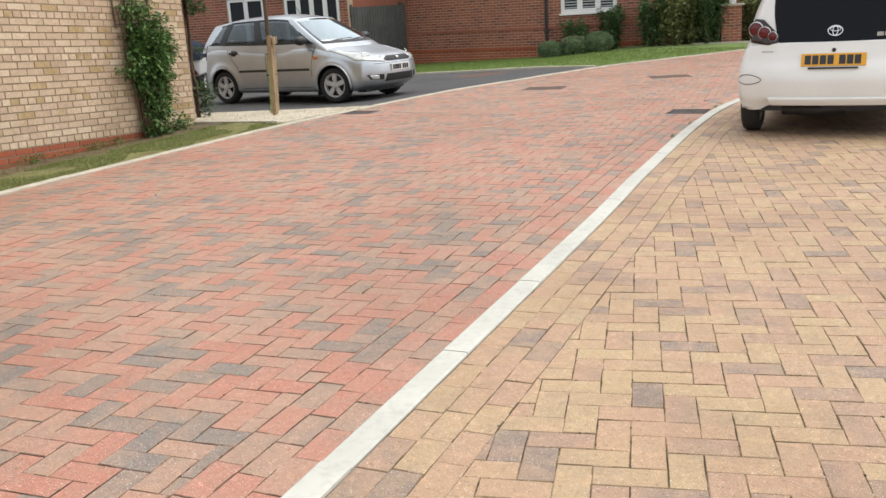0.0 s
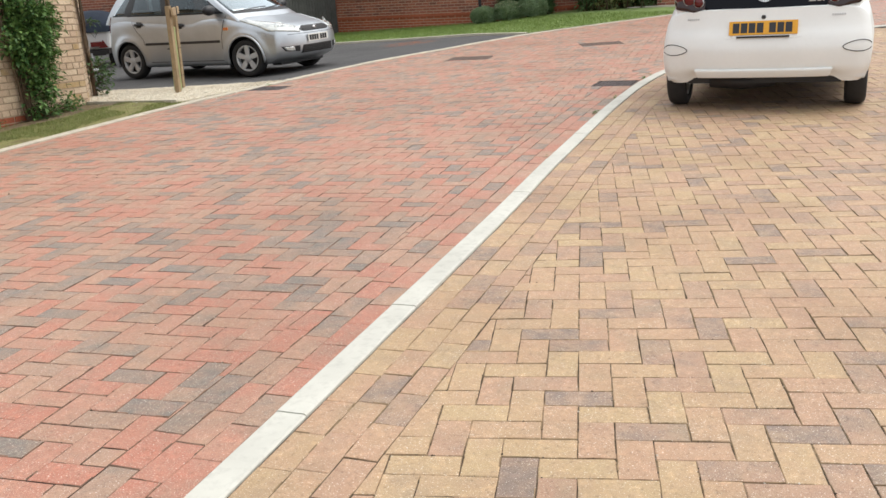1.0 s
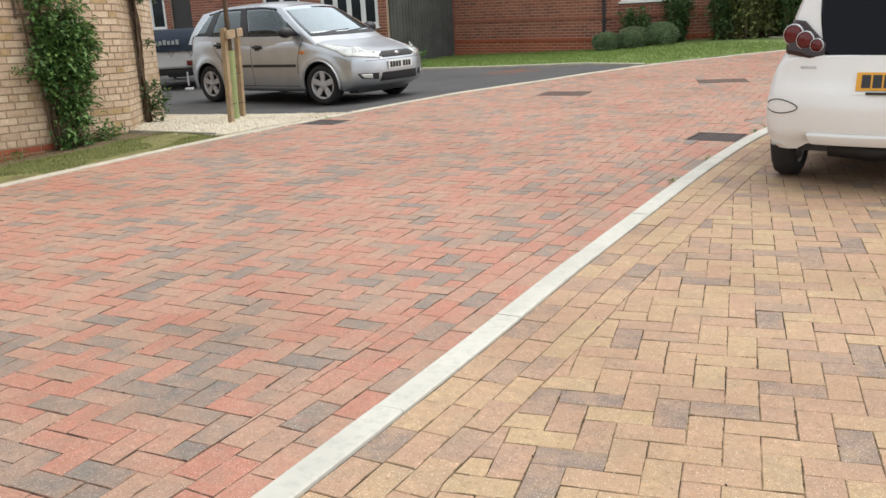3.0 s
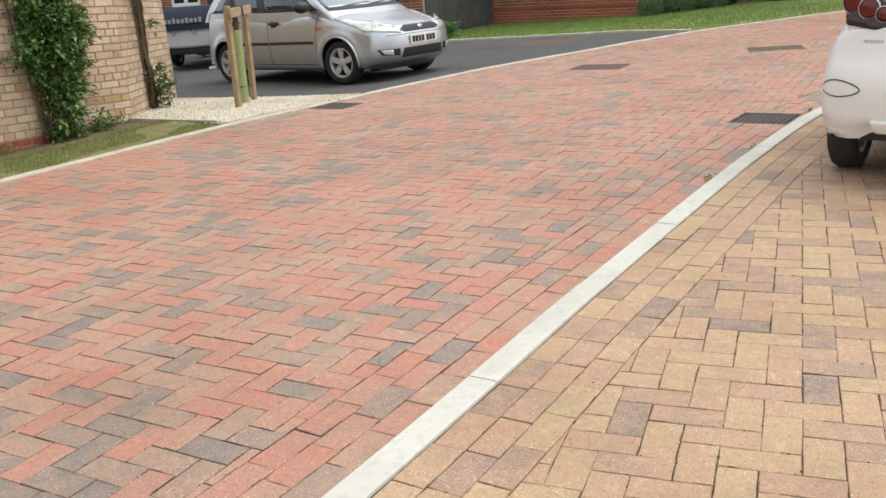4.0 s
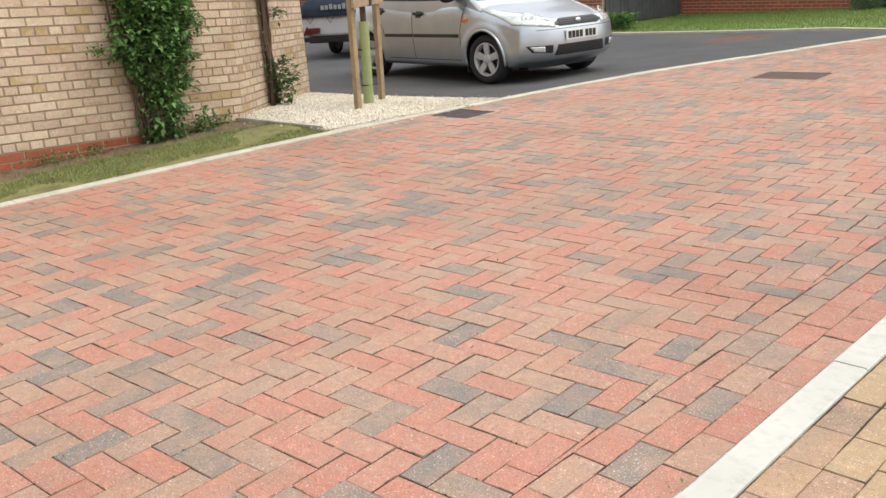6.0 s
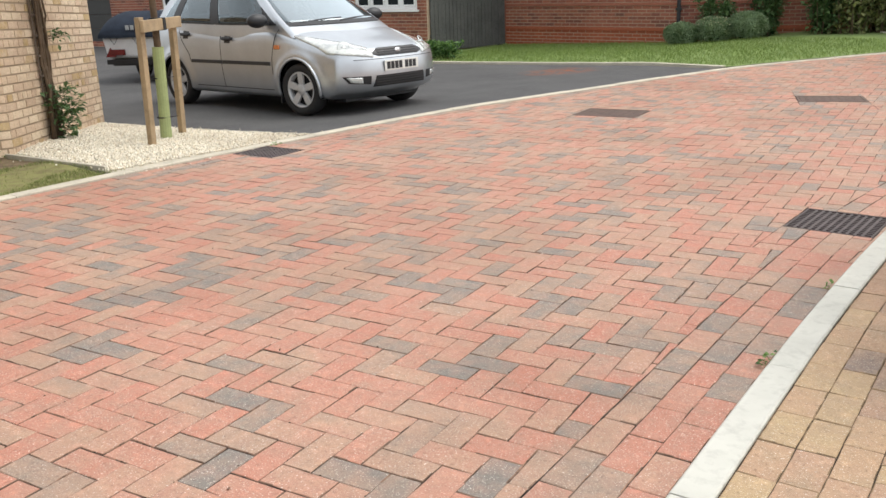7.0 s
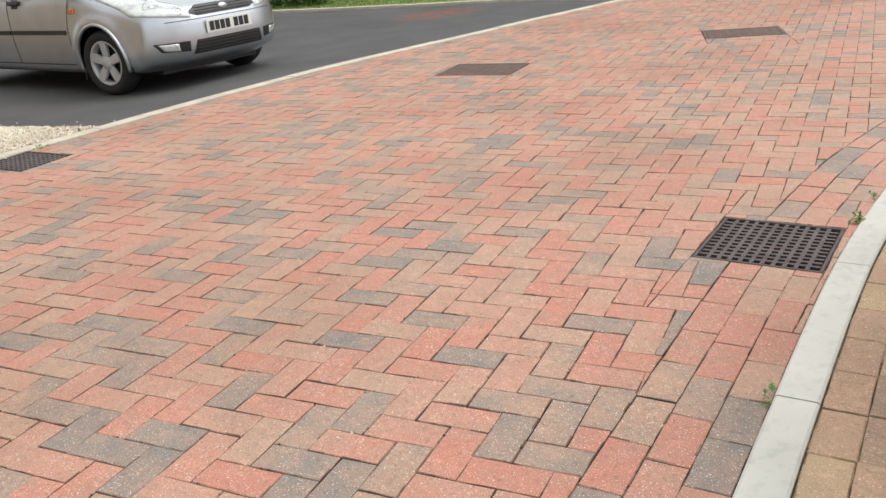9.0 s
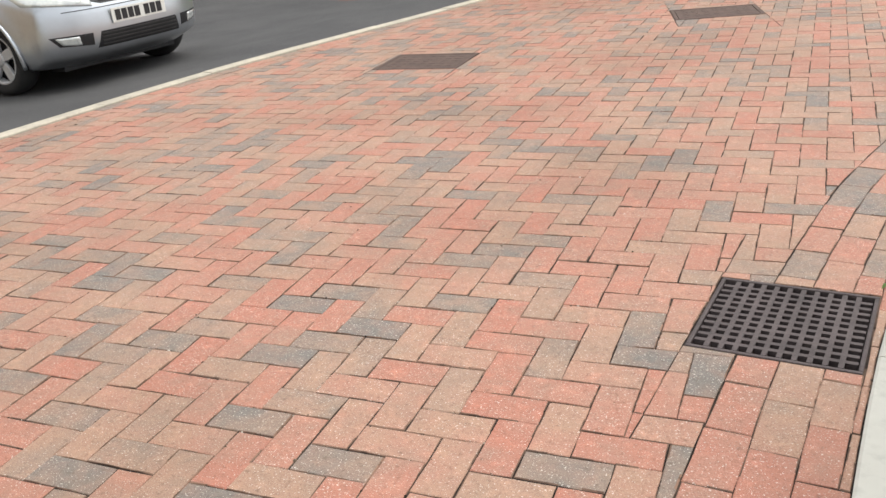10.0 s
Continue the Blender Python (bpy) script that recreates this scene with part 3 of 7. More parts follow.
kerb("kerb_near", RIGHT, KERB_W, -1, -4, 18, 0.9265, kerb_mat, "pale smooth concrete flush kerb between lane and parking bay", 0.012, float(np.interp(4.84, RIGHT[:, 1], np.concatenate([[0], np.cumsum(np.linalg.norm(np.diff(RIGHT, axis=0), axis=1))]))) % 0.9265)
kerb("kerb_far", LEFT, EDGE_W, 1, -4, 28, 0.914, edge_mat, "weathered cream concrete flush kerb along verge, drive and lawn", 0.014)

# verge, gravel bed, drive, lawn
in_left = offset(LEFT, EDGE_W)
verge = sheet("verge", between(offset(LEFT, EDGE_W - 0.03), -4, 9.75) + [(-7.3, 9.9), (-7.72, 9.9), (-7.72, -4)], turf_mat,
              lambda x, y: 0.006 + (-0.052 + 0.035 * smoothstep(8.6, 9.6, y)) * (1 - smoothstep(-7.6, -6.9, x)) + 0.006 * noise.noise((x * 2, y * 2, 0)), 0.2)
tagged(verge, "strip of thin patchy mown grass and soil beside the lane", "verge", kind="structure")
gravel = sheet("gravel_bed", between(in_left, 9.75, 11.72) + [(-7.2, 11.74), (-9.6, 11.91), (-7.7, 9.9)], edge_mat, -0.004, 0.25)
tagged(gravel, "bed of cream stone chippings at the corner of the wall", "gravel bed", kind="structure")
LAWN_EDGE = [(-4.15, 18.45), (-5.3, 18.72), (-7.0, 19.0), (-9.6, 19.55), (-13, 20.6), (-30, 23.5)]
drive = sheet("driveway", between(in_left, 11.70, 19.0) + [(x, y + 0.5) for x, y in LAWN_EDGE] + [(-30, 11.0), (-9.6, 11.92), (-7.2, 11.75)], tarmac_mat, -0.012, 0.6)
tagged(drive, "dark grey tarmac drive with a rusty stain", "driveway", kind="structure")


# ---- walls of brick ----
def brick_wall(root, p0, p1, z0, z1, thick, bands, openings=(), mortar=None, header_every=0, single=None, seed=3, header_at=2, fall=0.0, pivot=0.0):
    """Brick skin on a mortar core from p0 to p1 (face to the right of that way). bands: (upper z, material). openings: (a0, a1, z0, z1)
    along the wall. single: (a0, a1, z0, z1, material) in which each brick is an object of its own."""
    p0, p1 = Vector(p0), Vector(p1)
    d = (p1 - p0)
    length = d.length
    d.normalize()
    n = Vector((d.y, -d.x))
    rnd = random.Random(seed)
    m = Matrix(((d.x, -n.x, 0, p0.x), (d.y, -n.y, 0, p0.y), (fall, 0, 1, -fall * pivot), (0, 0, 0, 1)))  # courses fall against the rising lane
    # core, cut round the openings
    cuts_a = sorted({0.0, length, *[o[0] for o in openings], *[o[1] for o in openings]})
    cuts_z = sorted({z0, z1, *[min(max(o[2], z0), z1) for o in openings], *[min(max(o[3], z0), z1) for o in openings]})
    bm = bmesh.new()
    for a0, a1 in zip(cuts_a, cuts_a[1:]):
        for c0, c1 in zip(cuts_z, cuts_z[1:]):
            am, zm = (a0 + a1) / 2, (c0 + c1) / 2
            if not any(o[0] < am < o[1] and o[2] < zm < o[3] for o in openings):
                box(bm, a0, a1, 0.006, thick, c0, c1)
    bmesh.ops.remove_doubles(bm, verts=bm.verts[:], dist=0.0005)
    bmesh.ops.transform(bm, matrix=m, verts=bm.verts[:])
    core = part("mortar", bm, mortar, root)
    store = {}
    singles = []
    z, row = z0, 0
    while z < z1 - 0.03:
        zt = min(z + 0.065, z1)
        header = header_every and row % header_every == header_at
        w = 0.1025 if header else 0.215
        a = -(0.0 if row % 2 else 0.1125) + (0.056 if header else 0)
        mt = next((mm for top, mm in bands if z + 0.03 < top), bands[-1][1])
        while a < length:
            spans = [(max(a, 0), min(a + w, length))]
            for o in openings:
                if o[2] < z + 0.03 < o[3]:
                    spans = [s for x_, y_ in spans for s in ((x_, min(y_, o[0])), (max(x_, o[1]), y_)) if s[1] - s[0] > 0.02]
            for s0, s1 in spans:
                if s1 - s0 < 0.02:
                    continue
                pr = rnd.uniform(-0.0015, 0.0025)
                if single and single[0] < s0 and s1 < single[1] and single[2] < z < single[3] and s1 - s0 > 0.2:
                    singles.append((s0, z, pr))
                    continue
                vs, fs = store.setdefault(mt.name, ([], []))
                b0 = len(vs)
                c = 0.003
                for (x_, y_, h) in ((s0, 0.02, z), (s1, 0.02, z), (s1, 0.02, zt), (s0, 0.02, zt), (s0 + c, -pr, z + c), (s1 - c, -pr, z + c), (s1 - c, -pr, zt - c), (s0 + c, -pr, zt - c)):
                    vs.append(tuple(m @ Vector((x_, y_, h))))
                fs += [(b0, b0 + 1, b0 + 5, b0 + 4), (b0 + 1, b0 + 2, b0 + 6, b0 + 5), (b0 + 2, b0 + 3, b0 + 7, b0 + 6), (b0 + 3, b0, b0 + 4, b0 + 7), (b0 + 4, b0 + 5, b0 + 6, b0 + 7)]
            a += w + 0.01
        z += 0.075
        row += 1
    for key, (vs, fs) in store.items():
        tagged(pydata("brickwork", vs, fs, bpy.data.materials[key], root), kind="stuff")
    if singles:
        bm = bmesh.new()
        c = 0.003
        vs = [bm.verts.new(q) for q in ((0, 0.02, 0), (0.215, 0.02, 0), (0.215, 0.02, 0.065), (0, 0.02, 0.065), (c, 0, c), (0.215 - c, 0, c), (0.215 - c, 0, 0.065 - c), (c, 0, 0.065 - c))]
        for f in ((0, 1, 5, 4), (1, 2, 6, 5), (2, 3, 7, 6), (3, 0, 4, 7), (4, 5, 6, 7)):
            bm.faces.new([vs[i] for i in f])
        for v_ in vs:
            v_.co.z += fall * v_.co.x
        flat = Matrix(((d.x, -n.x, 0), (d.y, -n.y, 0), (0, 0, 1))).to_4x4()
        me = bpy.data.meshes.new("brick")
        bm.to_mesh(me)
        bm.free()
        me.materials.append(single[4])
        for s0, z, pr in singles:
            ob = new("brick", me)
            ob.parent = root
            ob.matrix_local = Matrix.Translation(m @ Vector((s0, -pr, z))) @ flat
    return m


# buff wall beside the verge, with a canted return
wall_w = tagged(empty("wall_west"), "buff brick wall on a red brick plinth, with header courses", "wall", kind="structure")
WX, CY = -7.72, 9.93
RET = (-9.35, 12.05)
brick_wall(wall_w, (WX, -3.0), (WX, CY), -0.645, 2.32, 0.3, [(0.1, plinth_many), (9, buff_many)], (), mortar_tan, 6, (9.4, 12.75, 0.2, 1.75, buff_one), 11, 4, -0.05, 10.5)
brick_wall(wall_w, (WX, CY), RET, -0.195, 2.32, 0.3, [(-0.05, plinth_many), (9, buff_many)], (), mortar_tan, 6, None, 12, 4, -0.04, -3.04)
brick_wall(wall_w, RET, (-15.0, 12.3), -0.36, 2.32, 0.3, [(-0.3, plinth_many), (9, buff_many)], (), mortar_tan, 6, None, 13, 2, 0.0001, 2280.0)
cop = bmesh.new()
for a_, b_, fl, pv in (((WX, -3.0), (WX, CY), -0.05, 10.5), ((WX, CY), RET, -0.04, -3.04), (RET, (-15.0, 12.3), 0.0, 0.0)):
    q0, q1 = Vector(a_), Vector(b_)
    d_ = (q1 - q0).normalized()
    n_ = Vector((-d_.y, d_.x))
    box(cop, 0, (q1 - q0).length, -0.03, 0.33, 2.322, 2.40, Matrix(((d_.x, n_.x, 0, q0.x), (d_.y, n_.y, 0, q0.y), (fl, 0, 1, -fl * pv if fl else -0.228), (0, 0, 0, 1))))
part("coping", cop, edge_mat, wall_w, "pale concrete coping", bevel=0.01)


def window(parent, m, w, h, lights, sill=True, blinds=False, name="window"):
    """White window set into an opening: m takes (along, out, up) from the opening's lower corner."""
    wroot = empty(name)
    wroot.parent = parent
    wroot.matrix_local = m
    f = 0.06
    part("window_frame", boxes((0, w, 0.03, 0.10, 0, f), (0, w, 0.03, 0.10, h - f, h), (0, f, 0.03, 0.10, f, h - f), (w - f, w, 0.03, 0.10, f, h - f)), upvc_mat, wroot, bevel=0.006)
    lw = (w - f) / lights
    for k in range(lights):
        if k:
            part("mullion", boxes((k * lw, k * lw + f, 0.032, 0.098, f, h - f)), upvc_mat, wroot, bevel=0.006)
        x0 = f + k * lw
        part("sash", boxes((x0 + 0.004, x0 + lw - f - 0.004, 0.02, 0.06, f + 0.004, f + 0.05), (x0 + 0.004, x0 + lw - f - 0.004, 0.02, 0.06, h - f - 0.05, h - f - 0.004),
                           (x0 + 0.004, x0 + 0.045, 0.02, 0.06, f + 0.05, h - f - 0.05), (x0 + lw - f - 0.045, x0 + lw - f - 0.004, 0.02, 0.06, f + 0.05, h - f - 0.05)), upvc_mat, wroot, bevel=0.005)
        part("pane", boxes((x0 + 0.04, x0 + lw - f - 0.04, 0.04, 0.046, f + 0.045, h - f - 0.045)), pane_glass, wroot)
        if blinds:
            for j in range(int((h - 0.25) / 0.075)):
                part("slat", boxes((x0 + 0.05, x0 + lw - f - 0.05, 0.028, 0.036, f + 0.07 + j * 0.075, f + 0.105 + j * 0.075)), blind_mat, wroot)
    if sill:
        part("window_sill", boxes((-0.06, w + 0.06, -0.07, 0.10, -0.05, -0.003)), upvc_mat, wroot, bevel=0.008)
    return wroot


def house(name, label, p0, p1, base, height, depth, openings, seed, plinth=0.0):
    root = tagged(empty(name), label, "house")
    m = brick_wall(root, p0, p1, base, base + height, 0.3, [(base + plinth, plinth_many), (99, brick_many)], openings, mortar_red, 0, None, seed)
    return root, m


def roof(root, m, length, z, depth):
    bm = bmesh.new()
    e, r = 0.4, depth * 0.33
    vs = [bm.verts.new(q) for q in ((-e, -e, z), (length + e, -e, z), (length + e, depth / 2, z + r), (-e, depth / 2, z + r), (-e, depth + e, z), (length + e, depth + e, z))]
    for f in ((0, 1, 2, 3), (3, 2, 5, 4), (0, 3, 4), (1, 5, 2), (0, 4, 5, 1)):
        bm.faces.new([vs[i] for i in f])
    bmesh.ops.transform(bm, matrix=m, verts=bm.verts[:])
    bmesh.ops.recalc_face_normals(bm, faces=bm.faces[:])
    part("roof", bm, dark_trim, root, "dark grey tiled roof")


# house behind the silver car
H1A, H1B = (-36.0, 24.28), (-12.15, 22.93)
L1 = (Vector(H1B) - Vector(H1A)).length
ax = lambda x: (x + 36.0) * L1 / 23.85
op1 = [(ax(-26.6), ax(-24.1), -0.22, 1.9), (ax(-21.6), ax(-20.3), 0.75, 1.85), (ax(-20.05), ax(-19.2), -0.22, 1.85), (ax(-16.35), ax(-15.0), -0.22, 1.95), (ax(-14.3), ax(-12.42), 0.66, 1.9)]
house1, m1 = house("house", "red brick house with white framed windows and doors", H1A, H1B, -0.4, 4.8, 7.0, op1, 21)
roof(house1, m1, L1, 4.4, 7.0)
part("side_wall", boxes((L1 - 0.3, L1, 0.302, 7.0, -0.4, 4.38), (0, 0.3, 0.302, 7.0, -0.4, 4.38), (0.302, L1 - 0.302, 6.7, 7.0, -0.4, 4.38)), brick_many, house1).matrix_local = m1
window(house1, m1 @ Matrix.Translation((op1[1][0], 0, 0.75)), op1[1][1] - op1[1][0], 1.1, 2)
window(house1, m1 @ Matrix.Translation((op1[4][0], 0, 0.66)), op1[4][1] - op1[4][0], 1.24, 4)
window(house1, m1 @ Matrix.Translation((op1[3][0], 0, -0.22)), op1[3][1] - op1[3][0], 2.17, 2, False, name="patio_door")
dw = op1[2][1] - op1[2][0]
door = part("door", boxes((0, dw, 0.06, 0.11, 0, 2.06)), dark_trim, house1, "dark painted front door", bevel=0.006)
door.matrix_local = m1 @ Matrix.Translation((op1[2][0], 0, -0.22))
gw = op1[0][1] - op1[0][0]
garage = part("garage_door", boxes(*[(0, gw, 0.10, 0.14, k * 0.425, k * 0.425 + 0.42) for k in range(5)]), dark_trim, house1, "dark garage door of wide panels", bevel=0.006)
garage.matrix_local = m1 @ Matrix.Translation((op1[0][0], 0, -0.22))

# house beyond the lawn: a wall to the fence, a downpipe, and a front turned towards the lane
H2A, H2P, H2B = (-11.55, 25.55), (-6.92, 24.71), (1.6, 28.3)
house2 = tagged(empty("house"), "red brick house with projecting brick bands and white windows", "house")
m2 = brick_wall(house2, H2A, H2P, -0.45, 4.6, 0.3, [(0.12, plinth_many), (99, brick_many)], (), mortar_red, 0, None, 31)
L2 = (Vector(H2B) - Vector(H2P)).length
wz = 0.98
op2 = [(0.42, 1.98, wz, wz + 1.2), (4.0, 5.0, wz - 0.1, wz + 1.1), (6.0, 7.0, -0.05, 2.05), (7.6, 8.7, wz - 0.1, wz + 1.1)]
m3 = brick_wall(house2, H2P, H2B, -0.45, 4.6, 0.3, [(0.12, plinth_many), (99, brick_many)], op2, mortar_red, 0, None, 32)
window(house2, m3 @ Matrix.Translation((0.42, 0, wz)), 1.56, 1.2, 3, True, True)
for o in (op2[1], op2[3]):
    window(house2, m3 @ Matrix.Translation((o[0], 0, o[2])), o[1] - o[0], 1.2, 2)
d2 = part("door", boxes((0, 1.0, 0.06, 0.11, 0, 2.1)), upvc_mat, house2, "white front door", bevel=0.006)
d2.matrix_local = m3 @ Matrix.Translation((6.0, 0, -0.05))
for mm, ln_ in ((m2, (Vector(H2P) - Vector(H2A)).length), (m3, L2)):
    for zz in (0.06, 0.60):
        bnd = part("brick_band", boxes((0.0, ln_ - 0.02, -0.022, -0.004, zz, zz + 0.065)), plinth_many if zz < 0.3 else brick_many, house2)
        bnd.matrix_local = mm
pipe = part("downpipe", boxes((-0.04, 0.04, -0.09, -0.02, -0.2, 4.5)), black_plastic, house2, "black plastic downpipe", bevel=0.02)
pipe.matrix_local = m3 @ Matrix.Translation((0.0, 0, 0))
for zz in (0.5, 1.6, 2.9):
    br = part("pipe_bracket", boxes((-0.065, 0.065, -0.095, -0.005, zz, zz + 0.05)), black_plastic, pipe)
roof(house2, m3, L2, 4.6, 7.0)
part("side_wall", boxes((L2 - 0.3, L2, 0.302, 6.5, -0.45, 4.6), (0.3, L2 - 0.302, 6.2, 6.5, -0.45, 4.6)), brick_many, house2).matrix_local = m3
pier = tagged(empty("porch_pier"), "red brick porch pier on a pale slab", "pier")
pb = m3 @ Vector((4.75, -1.3, 0))
brick_wall(pier, (pb.x - 0.25, pb.y - 0.1), (pb.x + 0.25, pb.y), -0.05, 0.95, 0.45, [(99, brick_many)], (), mortar_red, 0, None, 41)
part("cap", boxes((pb.x - 0.3, pb.x + 0.3, pb.y - 0.12, pb.y + 0.5, 0.952, 1.0)), slab_mat, pier)
part("porch_post", boxes((pb.x - 0.08, pb.x + 0.08, pb.y + 0.1, pb.y + 0.26, 1.002, 2.4)), upvc_mat, pier, "white porch post")
part("step", boxes((pb.x - 1.0, pb.x + 1.4, pb.y - 0.25, pb.y - 0.13, -0.3, 0.03)), slab_mat, pier, "pale stone step")

# close-boarded fence between the houses
fence = tagged(empty("fence"), "weathered grey-green close-boarded timber fence", "fence")
F0, F1 = Vector((-12.10, 23.02)), Vector((-11.57, 25.48))
rnd = random.Random(8)
fd = (F1 - F0).normalized()
fl = (F1 - F0).length
ang = math.degrees(math.atan2(fd.y, fd.x))
fm = pose(F0.x, F0.y, gz(F0.x, F0.y) - 0.02, 0, 0, ang)
k = 0.0
while k < fl - 0.05:
    bmx = boxes((0, 0.118, rnd.uniform(-0.004, 0.004), 0.02, 0, 1.78 + rnd.uniform(-0.01, 0.01)))
    part("board", bmx, fence_mat, fence).matrix_local = fm @ pose(k, 0, 0, 0, 0, 3)
    k += 0.122
for zz in (0.3, 1.5):
    part("rail", boxes((0, fl, 0.03, 0.09, zz, zz + 0.07)), fence_mat, fence).matrix_local = fm
for kk in (0.02, fl - 0.12):
    part("post", boxes((kk, kk + 0.1, 0.03, 0.13, -0.1, 1.85)), fence_mat, fence).matrix_local = fm

# lawn beyond the drive, rising to the shrubs
LAWN = LAWN_EDGE[:5] + [(-13, 27), (-6, 30), (6, 36), (8, 31.5)] + between(in_left, 18.5, 30.5)[::-1]


def lawn_z(x, y):
    d = max(0.0, (x + 6.9) * -0.39 + (y - 24.7) * 0.92 + 4.0)
    low = 0.065 * smoothstep(20.0, 23.8, y) * (1 - smoothstep(-6.5, -3.0, x))
    return gz(x, y) + 0.02 - low + 0.10 * smoothstep(0.5, 4.5, d) * smoothstep(-7.0, -4.0, x)


lawn = sheet("lawn", LAWN, lawn_mat, lawn_z, 0.6)
tagged(lawn, "mown green lawn between the lane, the drive and the houses", "lawn", kind="structure")
rim = np.array(LAWN_EDGE[:5])[::-1]
rim = curve([tuple(q) for q in rim])
kerb("kerb_lawn", rim, 0.09, 1, 0, 40, (along(rim, 0)[1] - 0.02) / round(along(rim, 0)[1] / 0.914), edge_mat, "pale concrete edging between the drive and the lawn", 0.03, 0.0)
patch_bm = sheet("verge_lawn", [(2.1, 15.3), (4.6, 15.8), (5.0, 16.8), (2.9, 16.7)], lawn_mat, 0.03, 0.5)
tagged(patch_bm, "small corner of mown grass beside the parking bay", "lawn", kind="structure")


# ---- cars ----
from mathutils.bvhtree import BVHTree


def spline(pts):
    """A smooth, monotone-safe function through (x, value) points."""
    xs, ys = np.array([p[0] for p in pts], float), np.array([p[1] for p in pts], float)
    s = np.diff(ys) / np.diff(xs)
    d = np.concatenate([[s[0]], np.where(s[:-1] * s[1:] <= 0, 0, 2 * s[:-1] * s[1:] / (s[:-1] + s[1:] + 1e-12)), [s[-1]]])

    def f(x):
        x = min(max(x, xs[0]), xs[-1])
        i = min(int(np.searchsorted(xs, x, side="right")) - 1, len(s) - 1)
        h = xs[i + 1] - xs[i]
        t = (x - xs[i]) / h
        return float((1 + 2 * t) * (1 - t) ** 2 * ys[i] + t * (1 - t) ** 2 * h * d[i] + t * t * (3 - 2 * t) * ys[i + 1] + t * t * (t - 1) * h * d[i + 1])
    return f


SECTION = [(0.90, 0.0), (0.955, 0.04), (0.975, 0.14), (0.99, 0.28), (1.0, 0.42), (1.0, 0.55), (0.992, 0.68), (0.975, 0.80), (0.945, 0.89), (0.90, 0.945), (0.82, 0.975), (0.65, 0.99), (0.4, 0.998), (0.0, 1.0)]


class Shape:
    """The painted hull of a car: sides, bonnet, nose and tail as smooth functions."""

    def __init__(self, front, rear, half_width, top, sill, plan_front, plan_rear, power=3.2):
        self.xf, self.xr, self.w, self.top, self.sill = spline(front), spline(rear), spline(half_width), spline(top), sill
        self.pf, self.pr, self.power = plan_front, plan_rear, power
        self.fy = spline([(b_, a) for a, b_ in SECTION])
        self.x1, self.x0 = max(v for _, v in front), min(v for _, v in rear)
        self.wmax = max(v for _, v in half_width)

    def nose(self, y, z):
        return self.xf(z) - self.pf * (abs(y) / self.wmax) ** self.power

    def tail(self, y, z):
        return self.xr(z) + self.pr * (abs(y) / self.wmax) ** self.power

    def side(self, x, z):
        return self.w(x) * self.fy((z - self.sill) / (self.top(x) - self.sill))

    def point(self, u, a, fz, sign):
        xn = self.x0 + (self.x1 - self.x0) * u
        z = self.sill + fz * (self.top(xn) - self.sill)
        y = self.w(xn) * a
        x0, x1 = self.tail(y, z), self.nose(y, z)
        return Vector((x0 + (x1 - x0) * u, sign * y, z))


